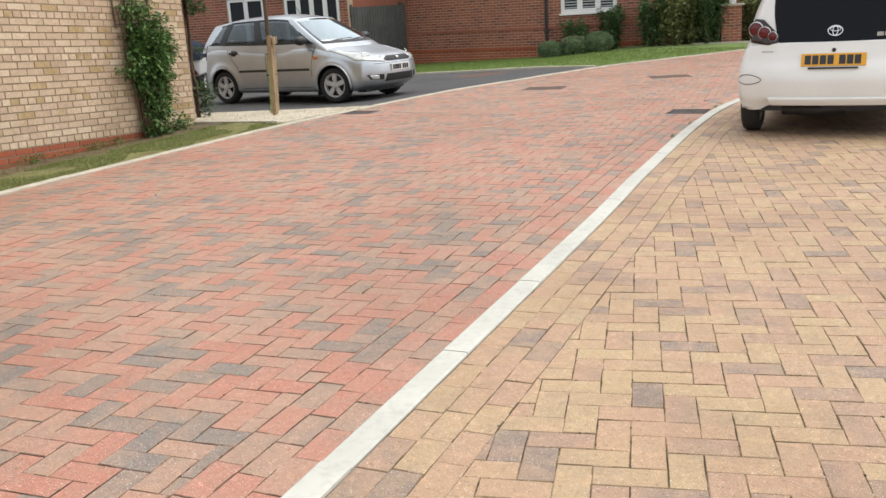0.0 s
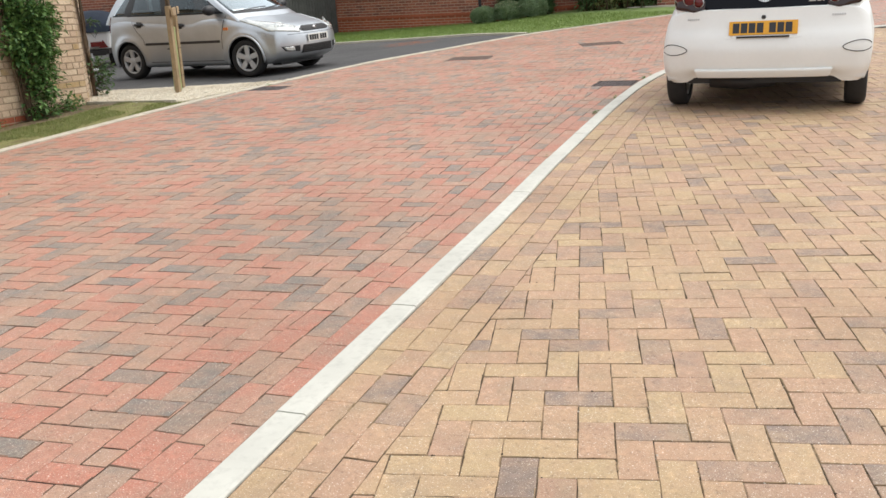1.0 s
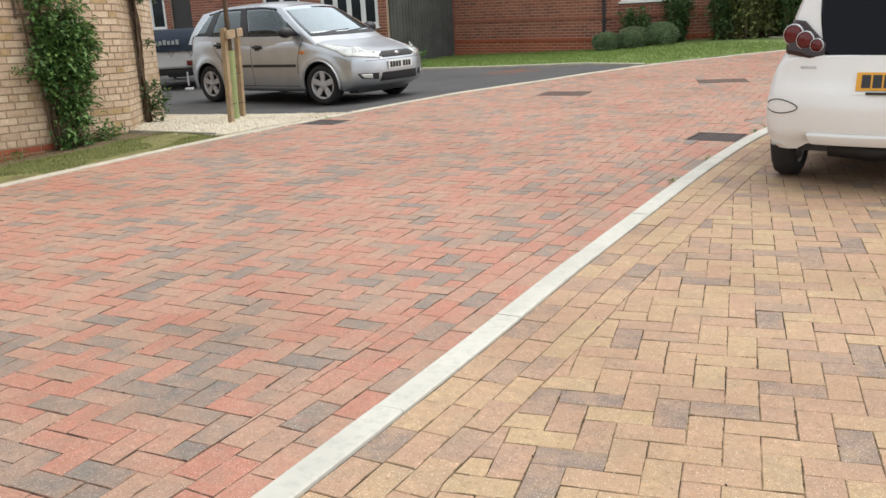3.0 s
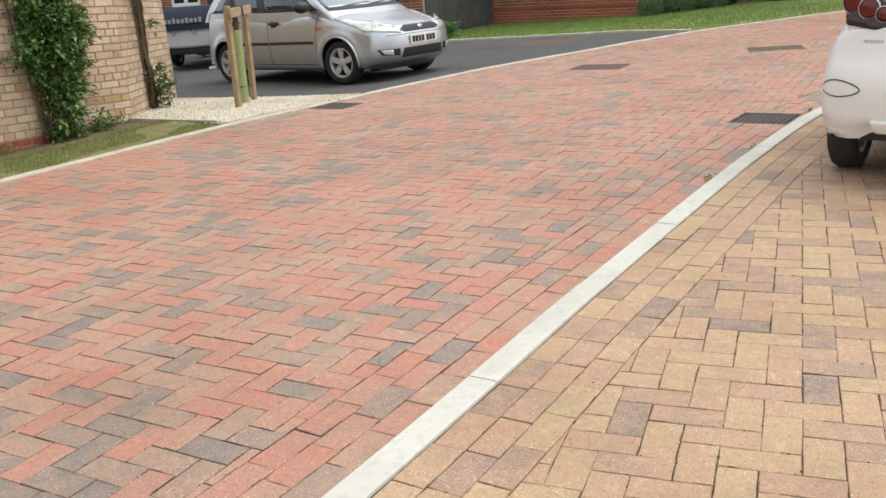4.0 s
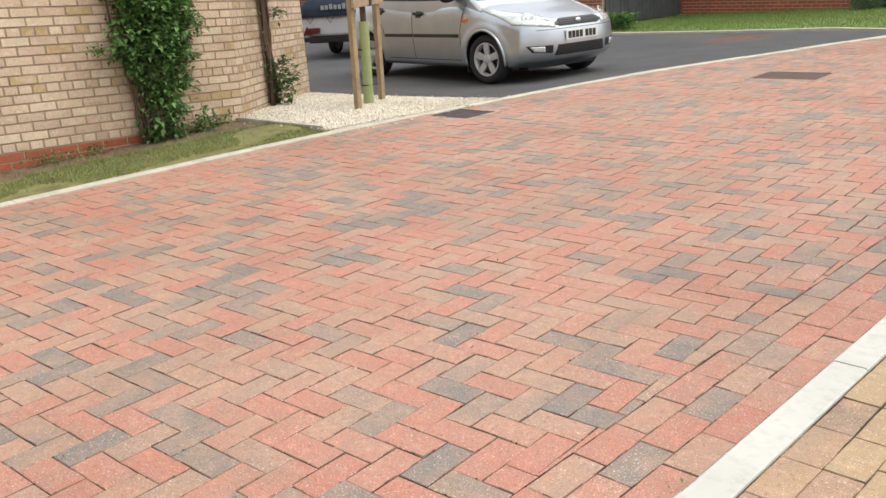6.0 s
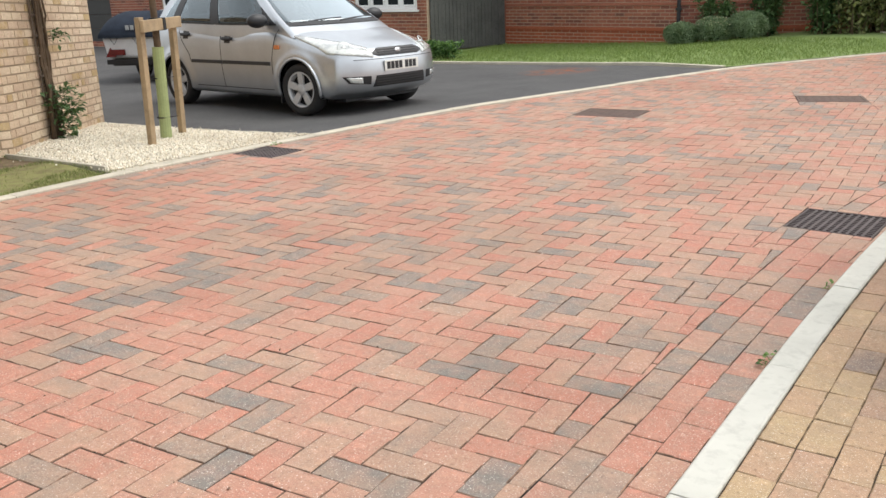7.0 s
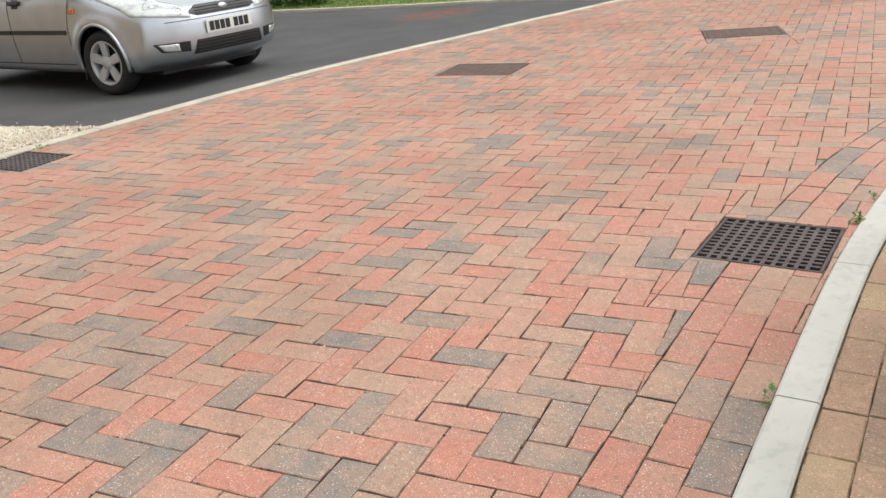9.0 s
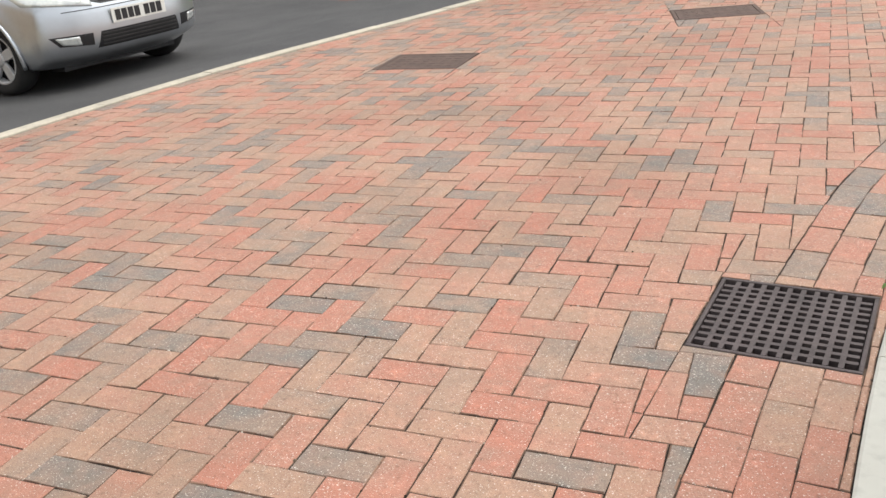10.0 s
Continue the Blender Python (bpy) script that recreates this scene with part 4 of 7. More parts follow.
def hull(sh, arches, radius, flare, nu=110, limit=0.85):
    sec = []
    for (a0, b0), (a1, b1) in zip(SECTION, SECTION[1:]):
        for k in range(3):
            sec.append((a0 + (a1 - a0) * k / 3, b0 + (b1 - b0) * k / 3))
    sec.append(SECTION[-1])
    bm = bmesh.new()
    grid = {}
    full = [(a, f, 1) for a, f in sec] + [(a, f, -1) for a, f in sec[-2::-1]]
    for i in range(nu + 1):
        for j, (a, f, s) in enumerate(full):
            grid[i, j] = bm.verts.new(sh.point(i / nu, a, f, s))
    inside = set()
    for v_ in grid.values():
        for ax_, az in arches:
            if abs(v_.co.y) < sh.wmax * limit or v_.co.z > az + radius + 0.25:
                continue
            d = Vector((v_.co.x - ax_, v_.co.z - az))
            r = d.length
            sg = math.copysign(1, v_.co.y)
            v_.co.y += sg * flare * math.exp(-((r - radius - 0.02) / 0.06) ** 2)
            if r < radius:
                inside.add(v_)
    snap = {}
    for i in range(nu):
        for j in range(len(full) - 1):
            q = [grid[i, j], grid[i + 1, j], grid[i + 1, j + 1], grid[i, j + 1]]
            n_in = sum(v_ in inside for v_ in q)
            if n_in == 4:
                continue
            if n_in:
                for v_ in q:
                    if v_ in inside:
                        snap[v_] = 1
            bm.faces.new(q)
    for v_ in snap:
        ax_, az = min(arches, key=lambda a: abs(a[0] - v_.co.x))
        d = Vector((v_.co.x - ax_, v_.co.z - az))
        if d.y < 0:
            v_.co.x = ax_ + math.copysign(math.sqrt(radius * radius - d.y * d.y), d.x)
            continue
        d = d / max(d.length, 1e-5) * radius
        v_.co.x, v_.co.z = ax_ + d.x, az + d.y
    # nose and tail
    n, m = len(sec), 24
    for u, fn in ((1, sh.nose), (0, sh.tail)):
        i = nu if u else 0
        rows = []
        for j in range(n - 1):
            a, b_ = grid[i, j], grid[i, len(full) - 1 - j]
            row = [a]
            for k in range(1, m):
                y = a.co.y + (b_.co.y - a.co.y) * k / m
                row.append(bm.verts.new((fn(y, a.co.z), y, a.co.z)))
            rows.append(row + [b_])
        for r0, r1 in zip(rows, rows[1:]):
            for k in range(m):
                q = (r0[k], r0[k + 1], r1[k + 1], r1[k])
                bm.faces.new(q if u else q[::-1])
        top = rows[-1]
        for k in range(m):
            bm.faces.new((top[k], top[k + 1], grid[i, n - 1])) if u else bm.faces.new((top[k + 1], top[k], grid[i, n - 1]))
    bmesh.ops.delete(bm, geom=[v_ for v_ in bm.verts if not v_.link_faces], context="VERTS")
    bmesh.ops.recalc_face_normals(bm, faces=bm.faces[:])
    return bm


def panel(fn, lo, hi, n=10, m=6, off=0.004, depth=0.012):
    """A thin raised panel on a surface: fn(a, b) gives the place; lo and hi are matching lines of (a, b)."""
    def pick(line, t):
        t *= len(line) - 1
        i = min(int(t), len(line) - 2)
        t -= i
        return (line[i][0] + (line[i + 1][0] - line[i][0]) * t, line[i][1] + (line[i + 1][1] - line[i][1]) * t)
    bm = bmesh.new()
    P = {}
    for i in range(n + 1):
        a, b_ = pick(lo, i / n), pick(hi, i / n)
        for j in range(m + 1):
            t = j / m
            P[i, j] = Vector(fn(a[0] + (b_[0] - a[0]) * t, a[1] + (b_[1] - a[1]) * t))
    def nrm(i, j):
        du = P[min(i + 1, n), j] - P[max(i - 1, 0), j]
        dv = P[i, min(j + 1, m)] - P[i, max(j - 1, 0)]
        k = du.cross(dv)
        return k.normalized() if k.length > 1e-9 else Vector((0, 0, 0))
    c = nrm(n // 2, m // 2)
    mid = P[n // 2, m // 2]
    flip = -1 if c.dot(Vector((mid.x + 1.2 if abs(mid.x + 1.2) > 1.4 else 0, mid.y, mid.z - 0.5))) < 0 else 1
    T = {k: bm.verts.new(p + flip * nrm(*k) * off) for k, p in P.items()}
    B = {k: bm.verts.new(p - flip * nrm(*k) * depth) for k, p in P.items() if k[0] in (0, n) or k[1] in (0, m)}
    for i in range(n):
        for j in range(m):
            bm.faces.new((T[i, j], T[i + 1, j], T[i + 1, j + 1], T[i, j + 1]))
    rim = [(i, 0) for i in range(n)] + [(n, j) for j in range(m)] + [(i, m) for i in range(n, 0, -1)] + [(0, j) for j in range(m, 0, -1)]
    for a, b_ in zip(rim, rim[1:] + rim[:1]):
        bm.faces.new((T[a], T[b_], B[b_], B[a]))
    bmesh.ops.recalc_face_normals(bm, faces=bm.faces[:])
    if sum((f.normal.dot(flip * c) for f in bm.faces if len(f.verts) == 4), 0) < 0 and not flip:
        bmesh.ops.reverse_faces(bm, faces=bm.faces[:])
    return bm


def wheel(parent, x, y, r, width, sign, spokes=5, spoke_w=0.058, steer=0):
    root = empty("wheel")
    root.parent = parent
    root.matrix_local = pose(x, y, r, 0, 0, steer) @ Matrix.Diagonal((1, sign, 1, 1))
    h = width / 2
    ri = r * 0.68
    bm = bmesh.new()
    lathe(bm, [(ri, -h * 0.8), (ri + 0.012, -h * 0.92), (r * 0.86, -h), (r * 0.95, -h * 0.86), (r * 0.99, -h * 0.5), (r, 0), (r * 0.99, h * 0.5), (r * 0.95, h * 0.86), (r * 0.86, h), (ri + 0.012, h * 0.92), (ri, h * 0.8), (ri - 0.02, 0), (ri, -h * 0.8)], 40)
    bmesh.ops.recalc_face_normals(bm, faces=bm.faces[:])
    part("tyre", bm, rubber_mat, root, smooth=True)
    bm = bmesh.new()
    lathe(bm, [(ri, h * 0.86), (ri - 0.008, h * 0.9), (ri - 0.02, h * 0.8), (ri - 0.03, -h * 0.7), (ri, -h * 0.8)], 40)
    bmesh.ops.recalc_face_normals(bm, faces=bm.faces[:])
    rim_ = part("rim", bm, alloy_mat, root, "silver rim", smooth=True)
    bm = bmesh.new()
    lathe(bm, [(0.0005, h * 0.15), (ri - 0.02, h * 0.15), (ri - 0.02, h * 0.05), (0.0005, h * 0.05)], 28)
    part("brake_disc", bm, black_plastic, root)
    bm = bmesh.new()
    lathe(bm, [(0.0005, h * 0.86), (0.05, h * 0.85), (0.062, h * 0.74), (0.064, h * 0.3), (0.0005, h * 0.3)], 24)
    part("hub", bm, alloy_mat, root, smooth=True)
    for k in range(spokes):
        bm = bmesh.new()
        t = math.tau * (k + 0.25) / spokes
        w0, w1 = spoke_w * 0.5, spoke_w * 0.62
        vs = []
        for rad, w, d in ((0.05, w0, h * 0.74), (ri * 0.6, w1, h * 0.80), (ri - 0.012, w1 * 0.92, h * 0.86)):
            for s in (-1, 1):
                for dd in (d, d - 0.03):
                    vs.append(bm.verts.new((rad * math.cos(t) - s * w * math.sin(t), dd, rad * math.sin(t) + s * w * math.cos(t))))
        for a in (0, 4):
            for f in ((0, 2, 6, 4), (1, 5, 7, 3), (0, 4, 5, 1), (2, 3, 7, 6)):
                bm.faces.new([vs[a + i] for i in f])
        bm.faces.new([vs[i] for i in (0, 1, 3, 2)])
        bm.faces.new([vs[8 + i] for i in (0, 2, 3, 1)])
        bmesh.ops.recalc_face_normals(bm, faces=bm.faces[:])
        part("spoke", bm, alloy_mat, root, bevel=0.006)
    return root


def plate(parent, m, w, h, material, chars, gap_after, label):
    """Number plate whose signs are plain bars."""
    root = part("number_plate", boxes((-w / 2, w / 2, -0.004, 0.004, -h / 2, h / 2)), material, parent, label, bevel=0.002)
    root.matrix_local = m
    cw = 0.050
    step = 0.061
    x = -(chars * step + 0.033) / 2
    for k in range(chars):
        part("plain_bar", boxes((x, x + cw, 0.0045, 0.0065, -0.0395, 0.0395)), glyph_mat, root)
        x += step + (0.033 if k == gap_after - 1 else 0)
    return root


class Cabin:
    """Side glass, pillars and roof between a waist line and a roof line."""

    def __init__(self, waist, roof, crown=0.05, taper=0.0, ends=(0.0, 0.0)):
        # waist and roof: functions of s in 0..1 (front to back) giving (x, half width, z)
        self.waist, self.roof, self.crown, self.taper, self.ends = waist, roof, crown, taper, ends

    def side(self, s, t, sign):
        a, b_ = Vector(self.waist(s)), Vector(self.roof(s))
        p = a.lerp(b_, t)
        p.y += 0.045 * math.sin(math.pi * t) * (1 - 0.3 * t)
        return Vector((p.x, sign * p.y, p.z))

    def cross(self, s, t, k, bow):
        """Across the front (s = 0) or back (s = 1): k in -1..1."""
        p = self.side(s, t, 1)
        e = abs(k) ** 2.3
        return Vector((p.x + bow * (1 - self.taper * t) * (1 - e), p.y * k, p.z + 0.03 * t * (1 - e)))

    def top(self, s, k):
        p = self.side(s, 1, 1)
        e = abs(k) ** 2.3
        bow = 0.03 * (1 - e)
        ends = (self.ends[0] * max(0, 1 - s * 5) + self.ends[1] * max(0, s * 5 - 4)) * (1 - e)
        return Vector((p.x + ends, p.y * k, p.z + bow + self.crown * (1 - e) * math.sin(math.pi * min(max(s, 0.02), 0.98)) ** 0.5))

    def shell(self, fbow, rbow, holes, front_t, rear_t, rear_k):
        bm = bmesh.new()
        def grid(fn, n, m, skip=lambda a, b_: False):
            V = [[bm.verts.new(fn(i / n, j / m)) for j in range(m + 1)] for i in range(n + 1)]
            for i in range(n):
                for j in range(m):
                    if not skip((i + 0.5) / n, (j + 0.5) / m):
                        bm.faces.new((V[i][j], V[i + 1][j], V[i + 1][j + 1], V[i][j + 1]))
        for sg in (1, -1):
            grid(lambda a, b_: self.side(a, b_, sg), 64, 16, lambda a, b_: holes(a, b_))
        grid(lambda a, b_: self.cross(0, b_, a * 2 - 1, fbow), 32, 16, lambda a, b_: front_t[0] < b_ < front_t[1] and abs(a * 2 - 1) < 0.92)
        grid(lambda a, b_: self.cross(1, b_, a * 2 - 1, rbow), 32, 16, lambda a, b_: rear_t[0] < b_ < rear_t[1] and abs(a * 2 - 1) < rear_k)
        grid(lambda a, b_: self.top(a, b_ * 2 - 1), 40, 20)
        bmesh.ops.remove_doubles(bm, verts=bm.verts[:], dist=0.004)
        bmesh.ops.recalc_face_normals(bm, faces=bm.faces[:])
        return bm


def seat(parent, x, y, z):
    bm = bmesh.new()
    box(bm, x - 0.05, x + 0.45, y - 0.23, y + 0.23, z, z + 0.14)
    box(bm, -0.12, 0.0, y - 0.23, y + 0.23, 0.0, 0.60, pose(x, 0, z + 0.08, 0, -14, 0))
    box(bm, -0.09, 0.0, y - 0.13, y + 0.13, 0.63, 0.82, pose(x, 0, z + 0.08, 0, -14, 0))
    return part("seat", bm, interior_mat, parent, "dark cloth seat", bevel=0.04)


def quad_holes(quads):
    def test(s, t):
        for lo, hi in quads:
            # lo, hi: (s0, s1, t) at the foot and at the head of the opening
            if lo[2] < t < hi[2]:
                f = (t - lo[2]) / (hi[2] - lo[2])
                if lo[0] + (hi[0] - lo[0]) * f < s < lo[1] + (hi[1] - lo[1]) * f:
                    return True
        return False
    return test


def caster(bms, way):
    """Places points of a front or rear view (y, z) on a hull, along x."""
    trees = [BVHTree.FromBMesh(b_) for b_ in bms]

    def f(y, z):
        best = None
        for tr in trees:
            hit = tr.ray_cast(Vector((-way * 6, y, z)), Vector((way, 0, 0)))[0]
            if hit is not None and (best is None or (hit.x - best) * way < 0):
                best = hit.x
        return (0.0 if best is None else best, y, z)
    return f


# silver hatchback on the drive; x from its front axle
def silver_car():
    root = tagged(empty("car"), "silver five-door hatchback parked on the tarmac drive", "car")
    R = 0.292
    sh = Shape(front=[(0.16, 0.48), (0.22, 0.62), (0.275, 0.745), (0.36, 0.79), (0.46, 0.80), (0.57, 0.79), (0.66, 0.76), (0.75, 0.68), (0.84, 0.52), (1.05, 0.30)],
               rear=[(0.16, -3.04), (0.30, -3.10), (0.50, -3.12), (0.70, -3.09), (0.95, -3.05), (1.1, -3.02)],
               half_width=[(-3.12, 0.775), (-2.5, 0.83), (-1.2, 0.842), (-0.2, 0.842), (0.4, 0.815), (0.80, 0.76)],
               top=[(-3.12, 1.05), (-2.4, 1.03), (-1.0, 0.96), (-0.35, 0.985), (0.0, 0.968), (0.3, 0.915), (0.55, 0.825), (0.70, 0.765), (0.80, 0.715)],
               sill=0.19, plan_front=0.33, plan_rear=0.20, power=3.4)
    arches = [(0.0, R), (-2.486, R)]
    hb = hull(sh, arches, 0.340, 0.030)
    on_nose = caster([hb], -1)
    part("body", hb, silver_paint, root, smooth=True)
    # waist and roof lines
    wx = spline([(0, -0.09), (0.5, -1.60), (1, -3.05)])
    wz_ = spline([(0, 1.01), (0.3, 1.005), (0.7, 1.04), (1, 1.07)])
    wy = spline([(0, 0.765), (0.3, 0.806), (0.7, 0.80), (1, 0.735)])
    rx = spline([(0, -0.98), (0.5, -1.82), (1, -2.84)])
    rz_ = spline([(0, 1.395), (0.3, 1.44), (0.7, 1.43), (1, 1.37)])
    ry_ = spline([(0, 0.55), (0.3, 0.585), (0.7, 0.575), (1, 0.53)])
    cab = Cabin(lambda s: (wx(s), wy(s), wz_(s) - 0.16), lambda s: (rx(s), ry_(s), rz_(s)), 0.03, 0.8, (0.04, -0.02))
    wins = [((0.045, 0.455, 0.284), (0.075, 0.455, 0.946)), ((0.485, 0.80, 0.284), (0.485, 0.775, 0.946)), ((0.825, 0.945, 0.30), (0.80, 0.885, 0.908))]
    part("cabin", cab.shell(0.24, -0.06, quad_holes(wins), (0.28, 0.946), (0.31, 0.92), 0.85), silver_paint, root, smooth=True)
    for sg in (1, -1):
        for name, (lo, hi) in zip(("front_window", "rear_window", "quarter_window"), wins):
            part(name, panel(lambda s, t: cab.side(s, t, sg), [(lo[0], lo[2]), (lo[1], lo[2])], [(hi[0], hi[2]), (hi[1], hi[2])], 12, 8, 0.003, 0.004), car_glass, root, smooth=True)
            g = 0.010
            part("window_frame", panel(lambda s, t: cab.side(s, t, sg), [(hi[0] - g, hi[2] - 0.01), (hi[1] + g, hi[2] - 0.01)], [(hi[0] - g * 0.5, hi[2] + 0.025), (hi[1] + g * 0.5, hi[2] + 0.025)], 12, 1, 0.004, 0.004), black_plastic, root)
            part("window_trim", panel(lambda s, t: cab.side(s, t, sg), [(lo[0] - g, lo[2] - 0.035), (lo[1] + g, lo[2] - 0.035)], [(lo[0] - g, lo[2]), (lo[1] + g, lo[2])], 12, 1, 0.006, 0.006), black_plastic, root)
        # black pillars between the doors and before the front window
        part("pillar", panel(lambda s, t: cab.side(s, t, sg), [(0.438, 0.26), (0.506, 0.26)], [(0.438, 0.962), (0.506, 0.962)], 2, 8, 0.007, 0.008), black_plastic, root)
        part("pillar", panel(lambda s, t: cab.side(s, t, sg), [(0.778, 0.27), (0.848, 0.27)], [(0.753, 0.946), (0.823, 0.946)], 2, 8, 0.007, 0.008), black_plastic, root)
        part("mirror_sail", panel(lambda s, t: cab.side(s, t, sg), [(0.04, 0.275), (0.105, 0.275)], [(0.055, 0.615), (0.06, 0.615)], 2, 6, 0.004, 0.004), black_plastic, root)
        # rolled lips of the wheel arches
        for ax_, az in arches:
            bm = bmesh.new()
            arc = [(ax_ + 0.343 * math.cos(t), az + 0.343 * math.sin(t)) for t in (radians(-12 + 204 * k / 36) for k in range(37))]
            tube(bm, [(x, sg * (sh.side(x, z) + 0.012), z) for x, z in arc], [0.016] * 37, 8)
            part("arch_lip", bm, silver_paint, root, smooth=True)
            bm = bmesh.new()
            lathe(bm, [(0.355, 0.0), (0.355, 0.22), (0.345, 0.22), (0.345, 0.0), (0.355, 0.0)], 40)
            bmesh.ops.delete(bm, geom=[v_ for v_ in bm.verts if v_.co.z < -0.08], context="VERTS")
            bmesh.ops.transform(bm, matrix=pose(ax_, 0.56 if sg > 0 else -0.78, az), verts=bm.verts[:])
            part("arch_liner", bm, black_plastic, root)
        # mirror
        bm = bmesh.new()
        bmesh.ops.create_icosphere(bm, subdivisions=3, radius=1, matrix=pose(-0.56, sg * 0.90, 1.045) @ Matrix.Diagonal((0.085, 0.13, 0.08, 1)))
        for v_ in bm.verts:
            if v_.co.x < -0.60:
                v_.co.x = -0.60
        mir = part("door_mirror", bm, black_plastic, root, "black door mirror", smooth=True)
        part("mirror_arm", boxes((-0.60, -0.52, min(sg * 0.76, sg * 0.86), max(sg * 0.76, sg * 0.86), 0.99, 1.02)), black_plastic, mir)
        # rubbing strips, handles, door joints, sill
        sd = lambda x, z, o=0.0: (x, sg * (sh.side(x, z) + o), z)
        for x0, x1 in ((-1.40, -0.47), (-2.08, -1.44)):
            part("rubbing_strip", panel(lambda x, z: sd(x, z), [(x0, 0.548), (x1, 0.548)], [(x0, 0.588), (x1, 0.588)], 8, 1, 0.012, 0.004), dark_trim, root)
        for x0, hz in ((-1.40, 0.82), (-2.30, 0.865)):
            hd = part("door_handle", panel(lambda x, z: sd(x, z), [(x0, hz), (x0 + 0.19, hz)], [(x0, hz + 0.035), (x0 + 0.19, hz + 0.035)], 4, 1, 0.028, 0.0), black_plastic, root, bevel=0.008)
            part("handle_cup", panel(lambda x, z: sd(x, z), [(x0 + 0.04, hz - 0.03), (x0 + 0.15, hz - 0.03)], [(x0 + 0.03, hz + 0.065), (x0 + 0.16, hz + 0.065)], 4, 3, 0.002, 0.002), dark_trim, hd)
        for line in ([(-0.44, 0.27), (-0.43, 0.62), (-0.36, 0.94)], [(-1.42, 0.27), (-1.43, 0.62), (-1.46, 0.95)], [(-2.10, 0.45), (-2.12, 0.64), (-2.30, 0.82), (-2.42, 1.0)]):
            part("door_gap", panel(lambda x, z: sd(x, z), [(x - 0.004, z) for x, z in line], [(x + 0.004, z) for x, z in line], 14, 1, 0.0015, 0.003), black_plastic, root)
        part("sill_gap", panel(lambda x, z: sd(x, z), [(-2.06, 0.268), (-0.42, 0.268)], [(-2.06, 0.276), (-0.42, 0.276)], 12, 1, 0.0015, 0.003), black_plastic, root)
        part("side_repeater", panel(lambda x, z: sd(x, z), [(-0.38, 0.73), (-0.29, 0.73)], [(-0.38, 0.775), (-0.29, 0.775)], 3, 2, 0.01, 0.004), amber_lens, root, "amber side repeater", bevel=0.004)
        # headlamp, which wraps from the nose round on to the wing
        def lamp(a, t):
            z0 = 0.628 + 0.05 * a
            z1 = 0.705 + 0.175 * a ** 0.75
            return on_nose(sg * (0.375 + 0.375 * a), z0 + (z1 - z0) * t)
        part("headlamp", panel(lambda a, t: lamp(a, t), [(0, 0), (0.5, 0), (1, 0)], [(0, 1), (0.5, 1), (1, 1)], 16, 10, 0.010, 0.02), lens_mat, root, "clear plastic headlamp", smooth=True)
        for yy, zz, rr in ((0.60, 0.735, 0.075), (0.465, 0.692, 0.045)):
            c = Vector(on_nose(sg * yy, zz))
            bm = bmesh.new()
            lathe(bm, [(rr * 0.86, 0.013), (rr, 0.013), (rr, 0.004), (rr * 0.86, 0.004), (rr * 0.86, 0.013)], 28, "z")
            lathe(bm, [(0.0005, 0.012), (rr * 0.35, 0.0115), (rr * 0.4, 0.004), (0.0005, 0.004)], 20, "z")
            bmesh.ops.transform(bm, matrix=Matrix.Translation(c) @ Matrix.Rotation(radians(58), 4, "Y") @ Matrix.Rotation(radians(-sg * 24), 4, "X"), verts=bm.verts[:])
            part("lamp_bowl", bm, lens_mat, root, "chrome lamp reflector", smooth=True)
        nz = lambda y, z: (sh.nose(y, z), y, z)
        part("fog_recess", panel(nz, [(sg * 0.43, 0.345), (sg * 0.66, 0.365)], [(sg * 0.43, 0.435), (sg * 0.715, 0.44)], 8, 4, 0.004, 0.004), black_plastic, root)
        part("fog_lamp", panel(nz, [(sg * 0.52, 0.36), (sg * 0.64, 0.375)], [(sg * 0.53, 0.425), (sg * 0.68, 0.43)], 6, 4, 0.012, 0.002), lens_mat, root, "clear round fog lamp", smooth=True)
        part("tail_lamp", panel(lambda y, z: (sh.tail(y, z) if z < 0.97 else sh.tail(y, 0.97) + (z - 0.97) * 0.4, y, z), [(sg * 0.66, 0.78), (sg * 0.76, 0.78)], [(sg * 0.62, 1.03), (sg * 0.72, 1.03)], 4, 8, 0.015, 0.004), red_lens, root, "red tail lamp")
        wheel(root, 0.0, sg * 0.735, R, 0.185, sg, 5, 0.066, steer=7)
        wheel(root, -2.486, sg * 0.73, R, 0.185, sg, 5, 0.066)
        part("mud_flap", boxes((-0.365, -0.345, min(sg * 0.66, sg * 0.81), max(sg * 0.66, sg * 0.81), 0.13, 0.36)), black_plastic, root)
    nz = lambda y, z: (sh.nose(y, z), y, z)
    part("grille", panel(nz, [(-0.375, 0.660), (-0.3, 0.635), (0.3, 0.635), (0.375, 0.660)], [(-0.36, 0.688), (-0.28, 0.722), (0.28, 0.722), (0.36, 0.688)], 24, 5, 0.004, 0.006), black_plastic, root)
    for k in range(3):
        part("grille_bar", panel(nz, [(-0.31, 0.652 + k * 0.022), (0.31, 0.652 + k * 0.022)], [(-0.31, 0.660 + k * 0.022), (0.31, 0.660 + k * 0.022)], 20, 1, 0.010, 0.0), dark_trim, root)
    part("lower_grille", panel(nz, [(-0.40, 0.315), (0.40, 0.315)], [(-0.365, 0.435), (0.365, 0.435)], 20, 5, 0.003, 0.006), black_plastic, root)
    for k in range(4):
        part("grille_bar", panel(nz, [(-0.365, 0.332 + k * 0.027), (0.365, 0.332 + k * 0.027)], [(-0.365, 0.341 + k * 0.027), (0.365, 0.341 + k * 0.027)], 20, 1, 0.011, 0.0), dark_trim, root)
